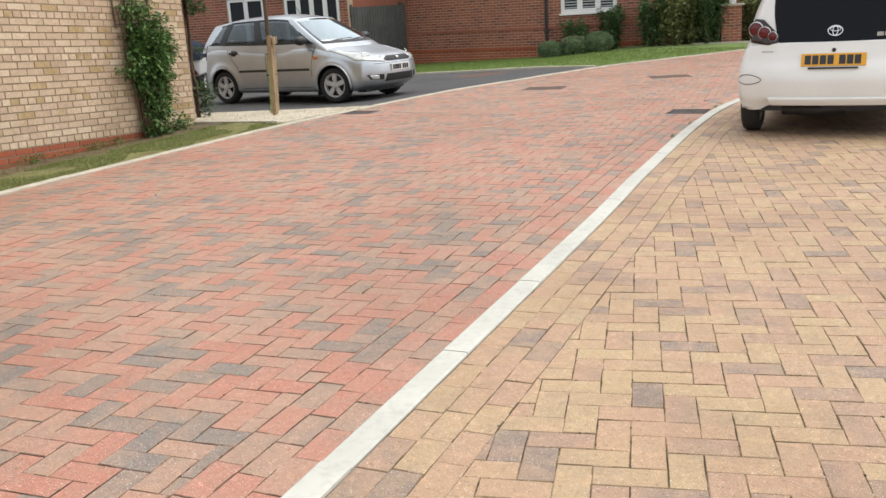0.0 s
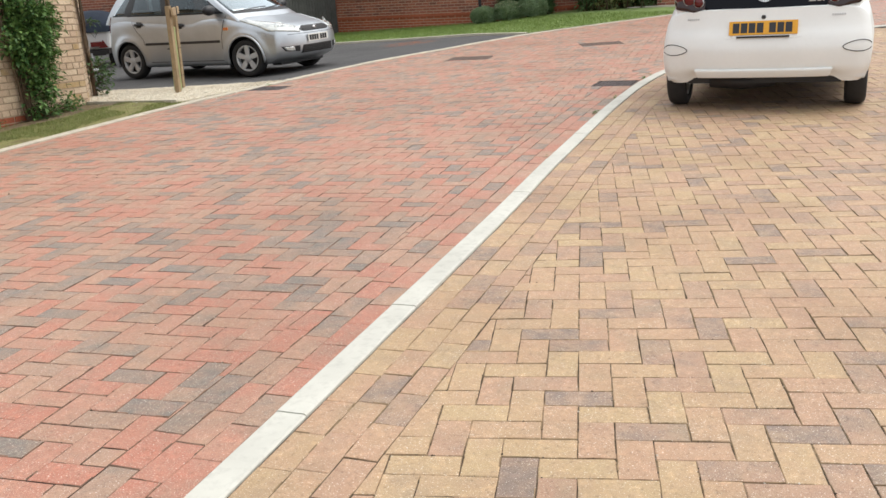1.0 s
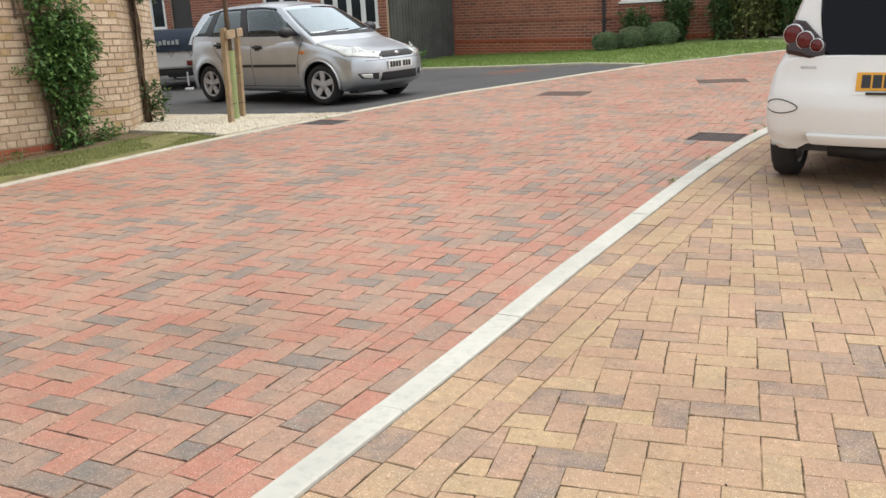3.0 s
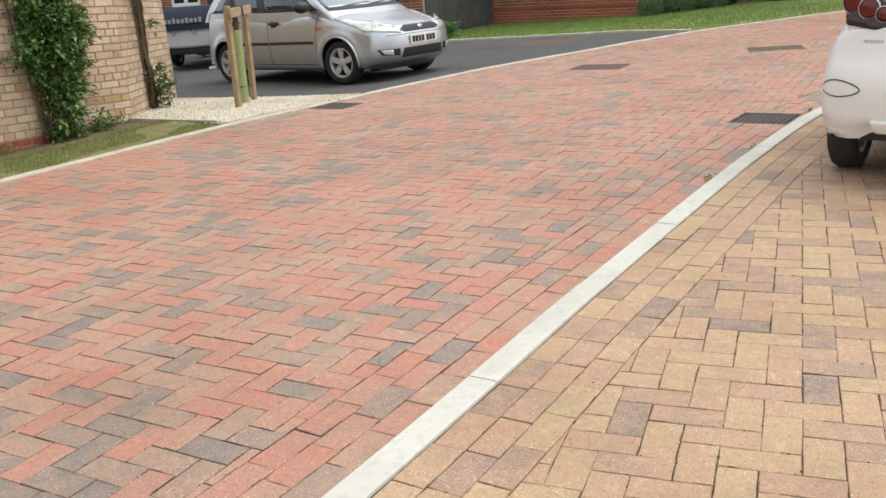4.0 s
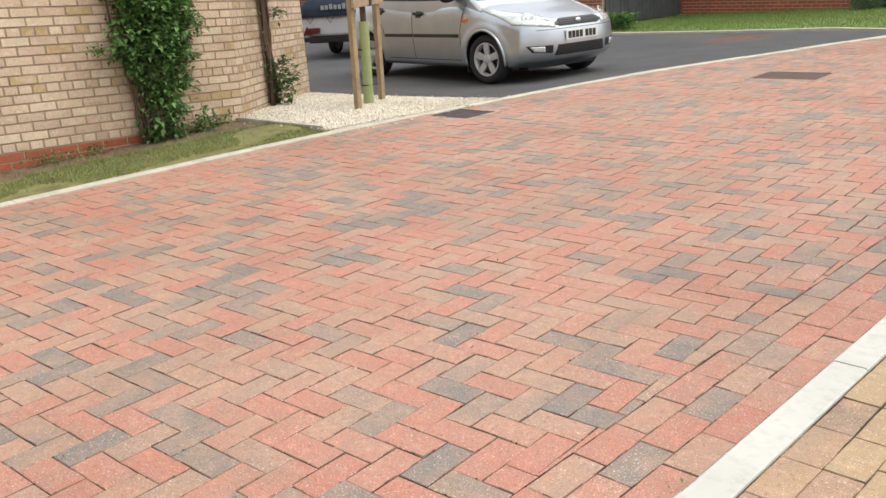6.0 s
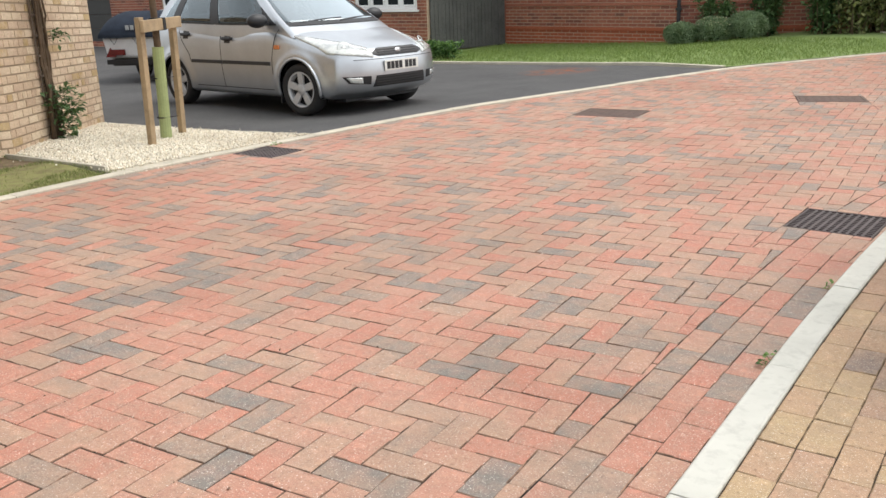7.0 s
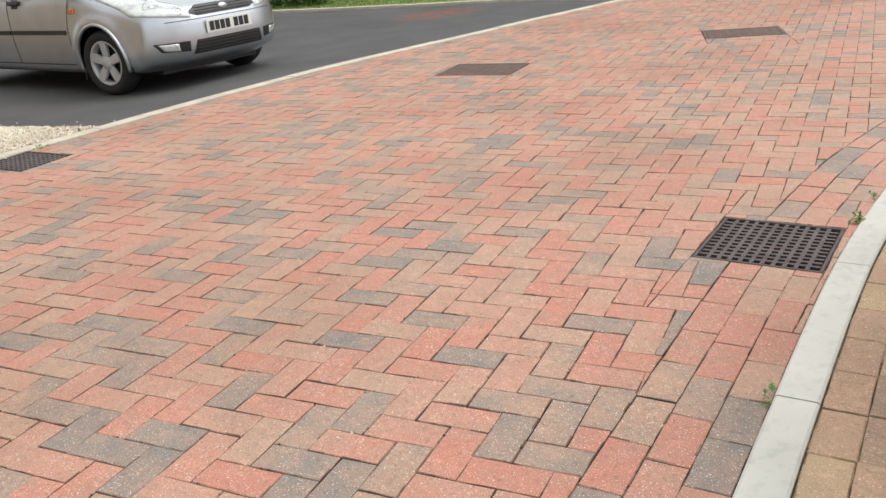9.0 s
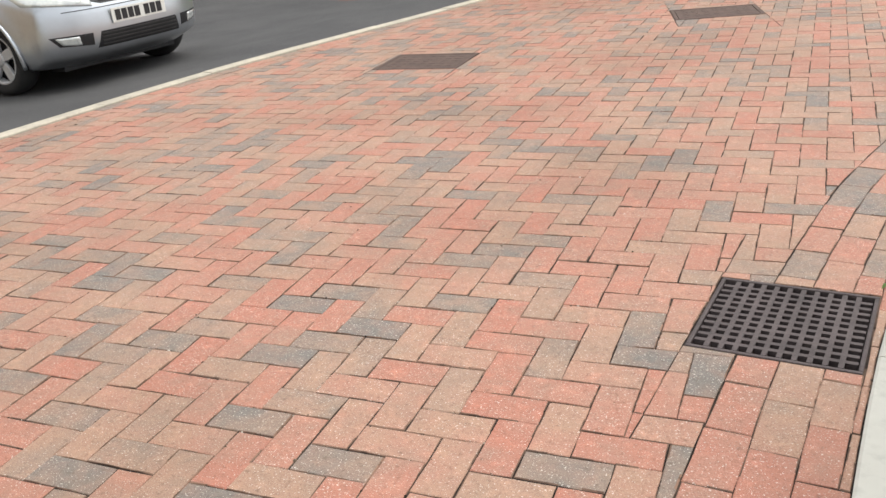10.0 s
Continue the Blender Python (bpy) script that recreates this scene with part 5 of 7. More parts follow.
    part("bumper_gap", panel(nz, [(-0.60, 0.606), (0.60, 0.606)], [(-0.60, 0.612), (0.60, 0.612)], 24, 1, 0.002, 0.004), black_plastic, root)
    part("valance", boxes((0.28, 0.46, -0.55, 0.55, 0.15, 0.20)), black_plastic, root)
    bm = bmesh.new()
    lathe(bm, [(0.0005, 0.012), (0.045, 0.010), (0.055, 0.0), (0.0005, 0.0)], 24, "z")
    bmesh.ops.transform(bm, matrix=Matrix.Translation((sh.nose(0, 0.685) + 0.006, 0, 0.685)) @ Matrix.Rotation(radians(75), 4, "Y") @ Matrix.Diagonal((0.5, 1, 1, 1)), verts=bm.verts[:])
    part("badge", bm, silver_glyph, root, "small oval badge", smooth=True)
    plate(root, pose(sh.nose(0, 0.53) + 0.012, 0, 0.532, 0, 0, -90) @ pose(0, 0, 0, 0, 0, 0) @ Matrix.Diagonal((-1, 1, 1, 1)), 0.52, 0.111, plate_white, 7, 4, "white front number plate")
    part("windscreen", panel(lambda k, t: cab.cross(0, t, k, 0.24), [(-0.93, 0.27), (0.93, 0.27)], [(-0.93, 0.954), (0.93, 0.954)], 24, 12, 0.003, 0.004), screen_glass, root, smooth=True)
    part("tailgate_window", panel(lambda k, t: cab.cross(1, t, k, -0.06), [(-0.85, 0.307), (0.85, 0.307)], [(-0.85, 0.923), (0.85, 0.923)], 16, 8, 0.003, 0.004), car_glass, root, smooth=True)
    part("scuttle", panel(lambda k, t: cab.cross(0, t, k, 0.245), [(-0.93, 0.22), (0.93, 0.22)], [(-0.93, 0.285), (0.93, 0.285)], 20, 2, 0.006, 0.006), black_plastic, root)
    for k0, k1 in ((-0.75, 0.05), (-0.05, 0.72)):
        bm = bmesh.new()
        tube(bm, [cab.cross(0, 0.275, k0, 0.26), cab.cross(0, 0.315, (k0 + k1) / 2, 0.265), cab.cross(0, 0.335, k1, 0.26)], [0.012, 0.009, 0.006], 6)
        part("wiper", bm, black_plastic, root)
    bm = bmesh.new()
    tube(bm, [(-1.25, 0, 1.485), (-1.36, 0, 1.62)], [0.006, 0.003], 6)
    part("aerial", bm, black_plastic, root)
    # inside
    part("underbody", boxes((-3.0, 0.42, -0.60, 0.60, 0.18, 0.36), (-2.0, -0.5, -0.76, 0.76, 0.19, 0.30)), black_plastic, root)
    part("dashboard", boxes((-0.75, -0.35, -0.70, 0.70, 0.60, 0.95)), interior_mat, root, bevel=0.05)
    part("cabin_floor", boxes((-2.9, -0.4, -0.72, 0.72, 0.37, 0.42), (-2.95, -2.5, -0.70, 0.70, 0.42, 0.90)), interior_mat, root)
    for y in (0.36, -0.36):
        seat(root, -1.45, y, 0.42)
        seat(root, -2.35, y, 0.44)
    bm = bmesh.new()
    ring = [(0.18 * math.cos(t), 0.18 * math.sin(t)) for t in (k * math.tau / 20 for k in range(21))]
    tube(bm, [(-0.88 - 0.3 * b_, -0.36 + a, 0.90 + b_ * 0.85) for a, b_ in ring], [0.014] * 21, 6)
    part("steering_wheel", bm, black_plastic, root)
    return root


fz_ = -9.6
car1 = silver_car()
front = Vector((-7.205, 13.96))
hd_ = Vector((math.cos(radians(fz_)), math.sin(radians(fz_))))
back = front - hd_ * 2.486
zf, zb = gz(*front) - 0.012, gz(*back) - 0.012
car1.matrix_world = pose(front.x, front.y, zf, math.degrees(math.atan2(gz(front.x, front.y + 0.7) - gz(front.x, front.y - 0.7), 1.4)), math.degrees(math.atan2(zb - zf, 2.486)), fz_)


# white city car on the tan bay, seen from behind; x from its rear axle
def white_car():
    root = tagged(empty("car"), "white three-door city car parked on the tan block paving", "car")
    R = 0.278
    sh = Shape(front=[(0.16, 2.80), (0.4, 2.88), (0.6, 2.84), (0.75, 2.70), (0.95, 2.4)],
               rear=[(0.16, -0.40), (0.27, -0.465), (0.36, -0.515), (0.50, -0.53), (0.60, -0.51), (0.68, -0.475), (0.78, -0.45), (0.95, -0.42)],
               half_width=[(-0.53, 0.80), (-0.2, 0.81), (0.3, 0.808), (1.8, 0.80), (2.5, 0.76), (2.88, 0.68)],
               top=[(-0.53, 0.83), (-0.2, 0.90), (0.5, 0.92), (1.6, 0.93), (2.0, 0.92), (2.5, 0.80), (2.88, 0.62)],
               sill=0.235, plan_front=0.4, plan_rear=0.20, power=3.6)
    hb = hull(sh, [(0.0, R), (2.34, R)], 0.335, 0.012, limit=0.93)
    for v_ in hb.verts:
        # the bumper is cut higher between its corners
        if v_.co.x < -0.2 and abs(v_.co.y) < 0.63:
            v_.co.z += 0.058 * (1 - smoothstep(0.50, 0.63, abs(v_.co.y))) * (1 - smoothstep(0.235, 0.40, v_.co.z))
    # cabin runs from the windscreen (s = 0) to the glass tailgate (s = 1)
    wx = spline([(0, 1.98), (0.5, 0.85), (1, -0.325)])
    wz_ = spline([(0, 0.90), (0.5, 0.89), (0.8, 0.90), (1, 0.80)])
    wy = spline([(0, 0.72), (0.4, 0.76), (0.85, 0.765), (1, 0.70)])
    rx = spline([(0, 1.30), (0.5, 0.6), (1, -0.20)])
    rz_ = spline([(0, 1.38), (0.35, 1.44), (0.7, 1.43), (1, 1.385)])
    ry_ = spline([(0, 0.55), (0.4, 0.585), (0.8, 0.57), (1, 0.535)])
    cab = Cabin(lambda s: (wx(s), wy(s), wz_(s) - 0.03), lambda s: (rx(s), ry_(s), rz_(s)))
    wins = [((0.09, 0.56, 0.10), (0.22, 0.54, 0.90)), ((0.60, 0.78, 0.14), (0.58, 0.82, 0.86))]
    cb = cab.shell(0.18, -0.11, quad_holes(wins), (0.06, 0.93), (2, 3), 0.80)
    on_tail = caster([hb, cb], 1)
    part("body", hb, cream_paint, root, smooth=True)
    part("cabin", cb, cream_paint, root, smooth=True)
    for sg in (1, -1):
        for name, (lo, hi) in zip(("door_window", "rear_side_window"), wins):
            part(name, panel(lambda s, t: cab.side(s, t, sg), [(lo[0], lo[2]), (lo[1], lo[2])], [(hi[0], hi[2]), (hi[1], hi[2])], 12, 8, -0.003, 0.001), tint_glass, root, smooth=True)
        sd = lambda x, z: (x, sg * sh.side(x, z), z)
        part("door_gap", panel(sd, [(0.62, 0.28), (0.62, 0.88)], [(0.628, 0.28), (0.628, 0.88)], 10, 1, 0.0015, 0.003), black_plastic, root)
        part("door_handle", panel(sd, [(0.66, 0.79), (0.84, 0.79)], [(0.66, 0.82), (0.84, 0.82)], 4, 1, 0.025, 0.0), cream_paint, root)
        # tail lamp: dark housing with three round red lenses in pale rings, stepping down and inwards
        tl_ = on_tail
        housing = part("tail_lamp", panel(tl_, [(sg * 0.735, 0.90), (sg * 0.69, 0.835), (sg * 0.55, 0.815), (sg * 0.465, 0.835)], [(sg * 0.715, 0.965), (sg * 0.675, 1.045), (sg * 0.60, 1.035), (sg * 0.462, 0.90)], 18, 8, 0.016, 0.03), smoked_lens, root, "smoked tail lamp with three red roundels", smooth=True)
        for yy, zz, rr in ((0.668, 0.955, 0.066), (0.590, 0.922, 0.057), (0.515, 0.892, 0.042)):
            c = Vector(tl_(sg * yy, zz))
            out = Matrix.Translation(c + Vector((-0.016, 0, 0))) @ Matrix.Rotation(radians(-90), 4, "Y") @ Matrix.Rotation(radians(-sg * 14), 4, "X")
            bm = bmesh.new()
            lathe(bm, [(0.0005, 0.020), (rr * 0.5, 0.018), (rr * 0.9, 0.009), (rr * 0.92, -0.02), (0.0005, -0.02)], 28, "z")
            bmesh.ops.transform(bm, matrix=out, verts=bm.verts[:])
            part("lens", bm, red_lens, housing, "red round lens", smooth=True)
            bm = bmesh.new()
            lathe(bm, [(rr * 0.92, 0.011), (rr * 1.02, 0.011), (rr * 1.06, -0.01), (rr * 0.92, -0.01), (rr * 0.92, 0.011)], 28, "z")
            bmesh.ops.transform(bm, matrix=out, verts=bm.verts[:])
            part("lens_ring", bm, silver_glyph, housing, smooth=True)
        # oval outline in the bumper corner
        tz_ = lambda y, z: (sh.tail(y, z), y, z)
        ov = [(sg * (0.70 + 0.105 * math.cos(t)), 0.515 + (0.042 + 0.012 * math.cos(t)) * math.sin(t)) for t in (k * math.tau / 32 for k in range(33))]
        bm = bmesh.new()
        pts_ = [Vector((min(sh.tail(y, z), -0.10) - 0.002, math.copysign(min(abs(y), 0.80), y), z)) for y, z in ov]
        tube(bm, pts_, [0.0035] * len(pts_), 5)
        part("bumper_seam", bm, dark_trim, root)
        for k in range(6):
            y_ = 0.60 - 0.017 * k
            part("plain_bar", panel(tz_, [(sg * y_, 0.752), (sg * (y_ - 0.012), 0.752)], [(sg * y_, 0.766), (sg * (y_ - 0.012), 0.766)], 2, 1, 0.004, 0.002), alloy_mat, root)
        wheel(root, 0.0, sg * 0.712, R, 0.165, sg, 6, 0.05)
        wheel(root, 2.34, sg * 0.712, R, 0.165, sg, 6, 0.05)
    tz_ = lambda y, z: (sh.tail(y, z), y, z)
    # dark glass hatch
    def hatch(k, t):
        p = cab.cross(1, t, k, -0.11)
        return (p.x, p.y, p.z)
    part("tailgate_glass", panel(hatch, [(-0.66, 0.10), (-0.58, 0.015), (0.58, 0.015), (0.66, 0.10)], [(-0.90, 0.90), (-0.55, 0.95), (0.55, 0.95), (0.90, 0.90)], 24, 14, 0.008, 0.01), tint_glass, root, "dark tinted glass tailgate", smooth=True)
    bm = bmesh.new()
    ring = [(0.058 * math.cos(t), 0.042 * math.sin(t)) for t in (k * math.tau / 28 for k in range(29))]
    ctr = Vector(hatch(0, 0.24)) + Vector((-0.014, 0, 0))
    tube(bm, [ctr + Vector((0.25 * b_, a, b_)) for a, b_ in ring], [0.006] * 29, 6)
    tube(bm, [ctr + Vector((0.25 * (b_ * 0.55 + 0.010), a * 0.72, b_ * 0.45 + 0.014)) for a, b_ in ring], [0.005] * 29, 6)
    tube(bm, [ctr + Vector((0.25 * b_ * 0.9, a * 0.36, b_ * 0.92)) for a, b_ in ring], [0.005] * 29, 6)
    part("badge", bm, chrome_mat, root, "chrome oval badge")
    for dx, w in ((0.0, 0.05), (0.06, 0.03), (0.10, 0.012)):
        p = Vector(hatch(-0.56, 0.17))
        part("plain_bar", boxes((p.x - 0.022, p.x - 0.012, p.y + 0.06 - dx - w, p.y + 0.06 - dx, p.z - 0.012, p.z + 0.022)), silver_glyph, root)
    # plate in its recess, lock, lower lip
    part("plate_recess", panel(tz_, [(-0.285, 0.605), (0.285, 0.605)], [(-0.285, 0.752), (0.285, 0.752)], 12, 4, 0.003, 0.003), cream_paint, root)
    part("plate_shadow_strip", boxes((sh.tail(0, 0.60) - 0.012, sh.tail(0, 0.60), -0.20, 0.20, 0.607, 0.621)), black_plastic, root)
    plate(root, pose(sh.tail(0, 0.68) - 0.012, 0, 0.682, 0, 0, 90) @ pose(0, 0, 0, 18, 0, 0) @ Matrix.Diagonal((-1, 1, 1, 1)), 0.52, 0.111, plate_yellow, 7, 4, "yellow rear number plate")
    bm = bmesh.new()
    lathe(bm, [(0.0005, 0.01), (0.016, 0.008), (0.018, 0.0), (0.0005, 0.0)], 18, "z")
    bmesh.ops.transform(bm, matrix=Matrix.Translation((sh.tail(0, 0.762) - 0.002, 0, 0.762)) @ Matrix.Rotation(radians(-90), 4, "Y"), verts=bm.verts[:])
    part("tailgate_lock", bm, black_plastic, root)
    part("bumper_lip", panel(tz_, [(-0.50, 0.298), (0.50, 0.298)], [(-0.53, 0.36), (0.53, 0.36)], 20, 4, 0.022, 0.02), cream_paint, root, bevel=0.008)
    part("underbody", boxes((-0.33, 2.6, -0.60, 0.60, 0.225, 0.40), (0.4, 1.9, -0.74, 0.74, 0.17, 0.32)), black_plastic, root)
    bm = bmesh.new()
    tube(bm, [(-0.28, 0.42, 0.245), (-0.28, 0.15, 0.23), (-0.26, -0.1, 0.24)], [0.06, 0.065, 0.05], 10)
    part("silencer", bm, black_plastic, root, smooth=True)
    part("windscreen", panel(lambda k, t: cab.cross(0, t, k, 0.18), [(-0.93, 0.05), (0.93, 0.05)], [(-0.93, 0.94), (0.93, 0.94)], 20, 10, -0.002, 0.001), tint_glass, root, smooth=True)
    part("rear_wiper", boxes((-0.36, -0.345, -0.30, 0.05, 1.17, 1.185)), black_plastic, root)
    return root


car2 = white_car()
car2.matrix_world = pose(0.20, 9.02, -0.002, 0, 0, 90 - 4.5)


# ---- plants ----
def leaf_cloud(places, size, rnd, length=1.7, droop=0.35):
    """Vertices and faces of many small folded leaves at (place, outward way)."""
    vs, fs = [], []
    for p, out in places:
        p = Vector(p)
        out = (Vector(out) + Vector((rnd.gauss(0, 0.55), rnd.gauss(0, 0.55), rnd.gauss(0, 0.55) - droop * 0.3))).normalized()
        side = out.cross(Vector((rnd.gauss(0, 0.3), rnd.gauss(0, 0.3), 1))).normalized()
        up = side.cross(out)
        w = size * rnd.uniform(0.6, 1.25)
        l = w * length
        b0 = len(vs)
        tip = p + out * l - Vector((0, 0, droop * l * 0.5))
        mid = p + out * l * 0.5 + up * w * 0.08
        vs += [tuple(p), tuple(mid + side * w * 0.5 + up * w * 0.18), tuple(tip), tuple(mid - side * w * 0.5 + up * w * 0.18), tuple(mid)]
        fs += [(b0, b0 + 1, b0 + 4), (b0 + 1, b0 + 2, b0 + 4), (b0 + 2, b0 + 3, b0 + 4), (b0 + 3, b0, b0 + 4)]
    return vs, fs


def climber(name, label, foot, out, blobs, size, stems, material, seed, girth=0.014):
    """A wall climber: woody stems and leaf masses (along, up, half width, half height, leaves) in the wall's plane."""
    rnd = random.Random(seed)
    root = tagged(empty(name), label, "climbing plant")
    foot, out = Vector(foot), Vector(out).normalized()
    way = Vector((-out.y, out.x, 0))
    bm = bmesh.new()
    for a0, a1, h in stems:
        pts = []
        for k in range(9):
            t = k / 8
            pts.append(foot + way * (a0 + (a1 - a0) * t + rnd.uniform(-0.025, 0.025)) + out * rnd.uniform(0.03, 0.07) + Vector((0, 0, h * t)))
        tube(bm, pts, [girth * (1 - 0.6 * k / 8) for k in range(9)], 6)
    part("stem", bm, bark_mat, root, smooth=True)
    places = []
    twigs = bmesh.new()
    for a, z, ha, hz, n in blobs:
        # leaves sit in small sprays, so that gaps stay between them
        for _ in range(max(3, n // 9)):
            while True:
                u, v_ = rnd.uniform(-1, 1), rnd.uniform(-1, 1)
                if u * u + v_ * v_ < 1:
                    break
            d = rnd.uniform(0.05, 0.26) * (1.1 - 0.6 * abs(u))
            c = foot + way * (a + u * ha) + Vector((0, 0, z + v_ * hz)) + out * d
            ow = (out * 0.8 + way * u * 0.9 + Vector((0, 0, 0.25 + 0.3 * v_))).normalized()
            tube(twigs, [c - ow * 0.12, c + ow * 0.05], [0.004, 0.002], 4)
            for _k in range(9):
                places.append((c + Vector((rnd.gauss(0, 0.035), rnd.gauss(0, 0.035), rnd.gauss(0, 0.035))) + ow * rnd.uniform(-0.05, 0.06), ow))
    tagged(part("twig", twigs, bark_mat, root), kind="stuff")
    vs, fs = leaf_cloud(places, size, rnd)
    tagged(pydata("foliage", vs, fs, material, root), kind="stuff")
    return root


climber("climbing_plant", "leafy green climber with woody stems against the buff wall", (WX, 8.87, -0.05), (1, 0, 0),
        [(0.14, 0.10, 0.16, 0.11, 200), (0.16, 0.34, 0.19, 0.15, 400), (0.20, 0.60, 0.25, 0.16, 480), (0.02, 0.72, 0.18, 0.12, 180), (0.45, 1.18, 0.10, 0.12, 80), (0.0, 1.42, 0.16, 0.12, 140), (0.10, 1.6, 0.2, 0.1, 130), (0.32, 0.46, 0.12, 0.06, 60), (0.0, 0.52, 0.10, 0.06, 45), (0.15, 0.80, 0.30, 0.14, 800), (0.20, 1.02, 0.37, 0.20, 1250), (0.18, 1.25, 0.28, 0.15, 650), (0.36, 1.42, 0.14, 0.08, 80), (-0.14, 1.50, 0.08, 0.12, 40), (0.05, 1.78, 0.16, 0.14, 70), (-0.34, 0.84, 0.08, 0.05, 27), (-0.22, 0.95, 0.10, 0.10, 45), (0.54, 0.98, 0.11, 0.11, 80), (0.48, 0.72, 0.10, 0.07, 50), (0.45, 0.10, 0.16, 0.08, 90)],
        0.040, [(0, 0.05, 1.9), (0.03, -0.1, 1.7), (-0.03, 0.22, 1.4), (0.0, 0.0, 1.2), (0.05, 0.1, 0.9), (-0.03, -0.2, 1.6)], leaf_mat, 2, 0.018)
rdir = Vector((RET[0] - WX, RET[1] - CY, 0)).normalized()
rout = Vector((rdir.y, -rdir.x, 0))
cp = Vector((WX, CY, 0)) + rdir * 0.95
climber("climbing_plant", "sparse climber with bare brown stems on a narrow trellis", (cp.x, cp.y, -0.02), rout,
        [(0.0, 0.16, 0.15, 0.14, 170), (-0.05, 0.33, 0.12, 0.12, 110), (0.12, 0.42, 0.10, 0.05, 30), (0.0, 1.62, 0.2, 0.2, 300), (0.05, 1.95, 0.3, 0.26, 500), (0.08, 0.95, 0.06, 0.06, 20)],
        0.042, [(0.02, 0.09, 1.9), (-0.08, -0.02, 1.9), (0.0, -0.10, 1.7), (0.06, 0.14, 1.5), (0.10, 0.0, 1.9), (-0.10, 0.08, 1.8), (0.09, -0.06, 1.2), (-0.04, 0.11, 1.9)], dark_leaf, 3, 0.018)
climber("climbing_plant", "green climber with small leaves on the buff wall", (WX, 5.55, 0.02), (1, 0, 0),
        [(0.0, 0.3, 0.2, 0.25, 260), (0.1, 0.9, 0.3, 0.3, 500), (0.05, 1.5, 0.36, 0.35, 700)], 0.045, [(0, 0.1, 1.8), (0.02, -0.1, 1.6)], leaf_mat, 4)


def trellis(foot, out, z0, w, h, nx, nz, label):
    root = tagged(empty("trellis"), label, "trellis")
    out = Vector(out).normalized()
    way = Vector((-out.y, out.x, 0))
    m = Matrix(((way.x, out.x, 0, foot[0]), (way.y, out.y, 0, foot[1]), (0, 0, 1, 0), (0, 0, 0, 1)))
    for k in range(nx):
        x = -w / 2 + w * k / (nx - 1)
        part("upright", boxes((x - 0.009, x + 0.009, 0.012, 0.026, z0, z0 + h)), trellis_mat, root).matrix_local = m
    for k in range(nz):
        z = z0 + 0.04 + (h - 0.08) * k / (nz - 1)
        part("lath", boxes((-w / 2 - 0.03, w / 2 + 0.03, 0.028, 0.040, z - 0.009, z + 0.009)), trellis_mat, root).matrix_local = m
    return root


trellis((WX, 8.95), (1, 0, 0), 1.30, 0.62, 1.0, 4, 6, "weathered grey wooden trellis fixed to the buff wall")
trellis((cp.x, cp.y), rout, 0.35, 0.20, 1.9, 3, 11, "narrow brown wooden trellis fixed to the buff wall")


def ball_bush(name, label, x, y, r, h, n, size, material, seed, flowers=0):
    rnd = random.Random(seed)
    z = lawn_z(x, y)
    root = tagged(empty(name, Matrix.Translation((x, y, z))), label, "bush")
    bm = bmesh.new()
    bmesh.ops.create_icosphere(bm, subdivisions=3, radius=1, matrix=Matrix.Translation((0, 0, h * 0.48)) @ Matrix.Diagonal((r * 0.86, r * 0.86, h * 0.44, 1)))
    for v_ in bm.verts:
        v_.co += v_.co.normalized() * 0.05 * noise.noise(v_.co * 7 + Vector((seed, 0, 0)))
    part("branches", bm, material, root)
    places, fl = [], []
    for _ in range(n):
        t, u = rnd.uniform(0, math.tau), rnd.uniform(-0.75, 1)
        s = math.sqrt(1 - u * u)
        o = Vector((s * math.cos(t), s * math.sin(t), u))
        k = 1 + 0.10 * noise.noise(o * 4 + Vector((seed, 0, 0)))
        p = Vector((o.x * r * 0.9 * k, o.y * r * 0.9 * k, h * 0.48 + o.z * h * 0.48 * k))
        places.append((p, o))
        if flowers and u > 0.4 and rnd.random() < flowers:
            fl.append((p + o * 0.03, o))
    vs, fs = leaf_cloud(places, size, rnd, 2.4, 0.0)
    tagged(pydata("foliage", vs, fs, material, root), kind="stuff")
    if fl:
        vs, fs = leaf_cloud(fl, 0.03, rnd, 1.0, 0.0)
        tagged(pydata("flowers", vs, fs, flower_mat, root), kind="stuff")
    return root


ball_bush("round_bush", "clipped round grey-green bush on the lawn by the wall", -6.64, 24.12, 0.37, 0.42, 5200, 0.024, sage_leaf, 1)
ball_bush("round_bush", "clipped round grey-green bush with pale flower heads", -6.02, 24.30, 0.41, 0.50, 5600, 0.024, sage_leaf, 2, 0.12)
ball_bush("round_bush", "clipped round grey-green bush beside the house wall", -5.42, 24.50, 0.42, 0.52, 5600, 0.024, sage_leaf, 3)


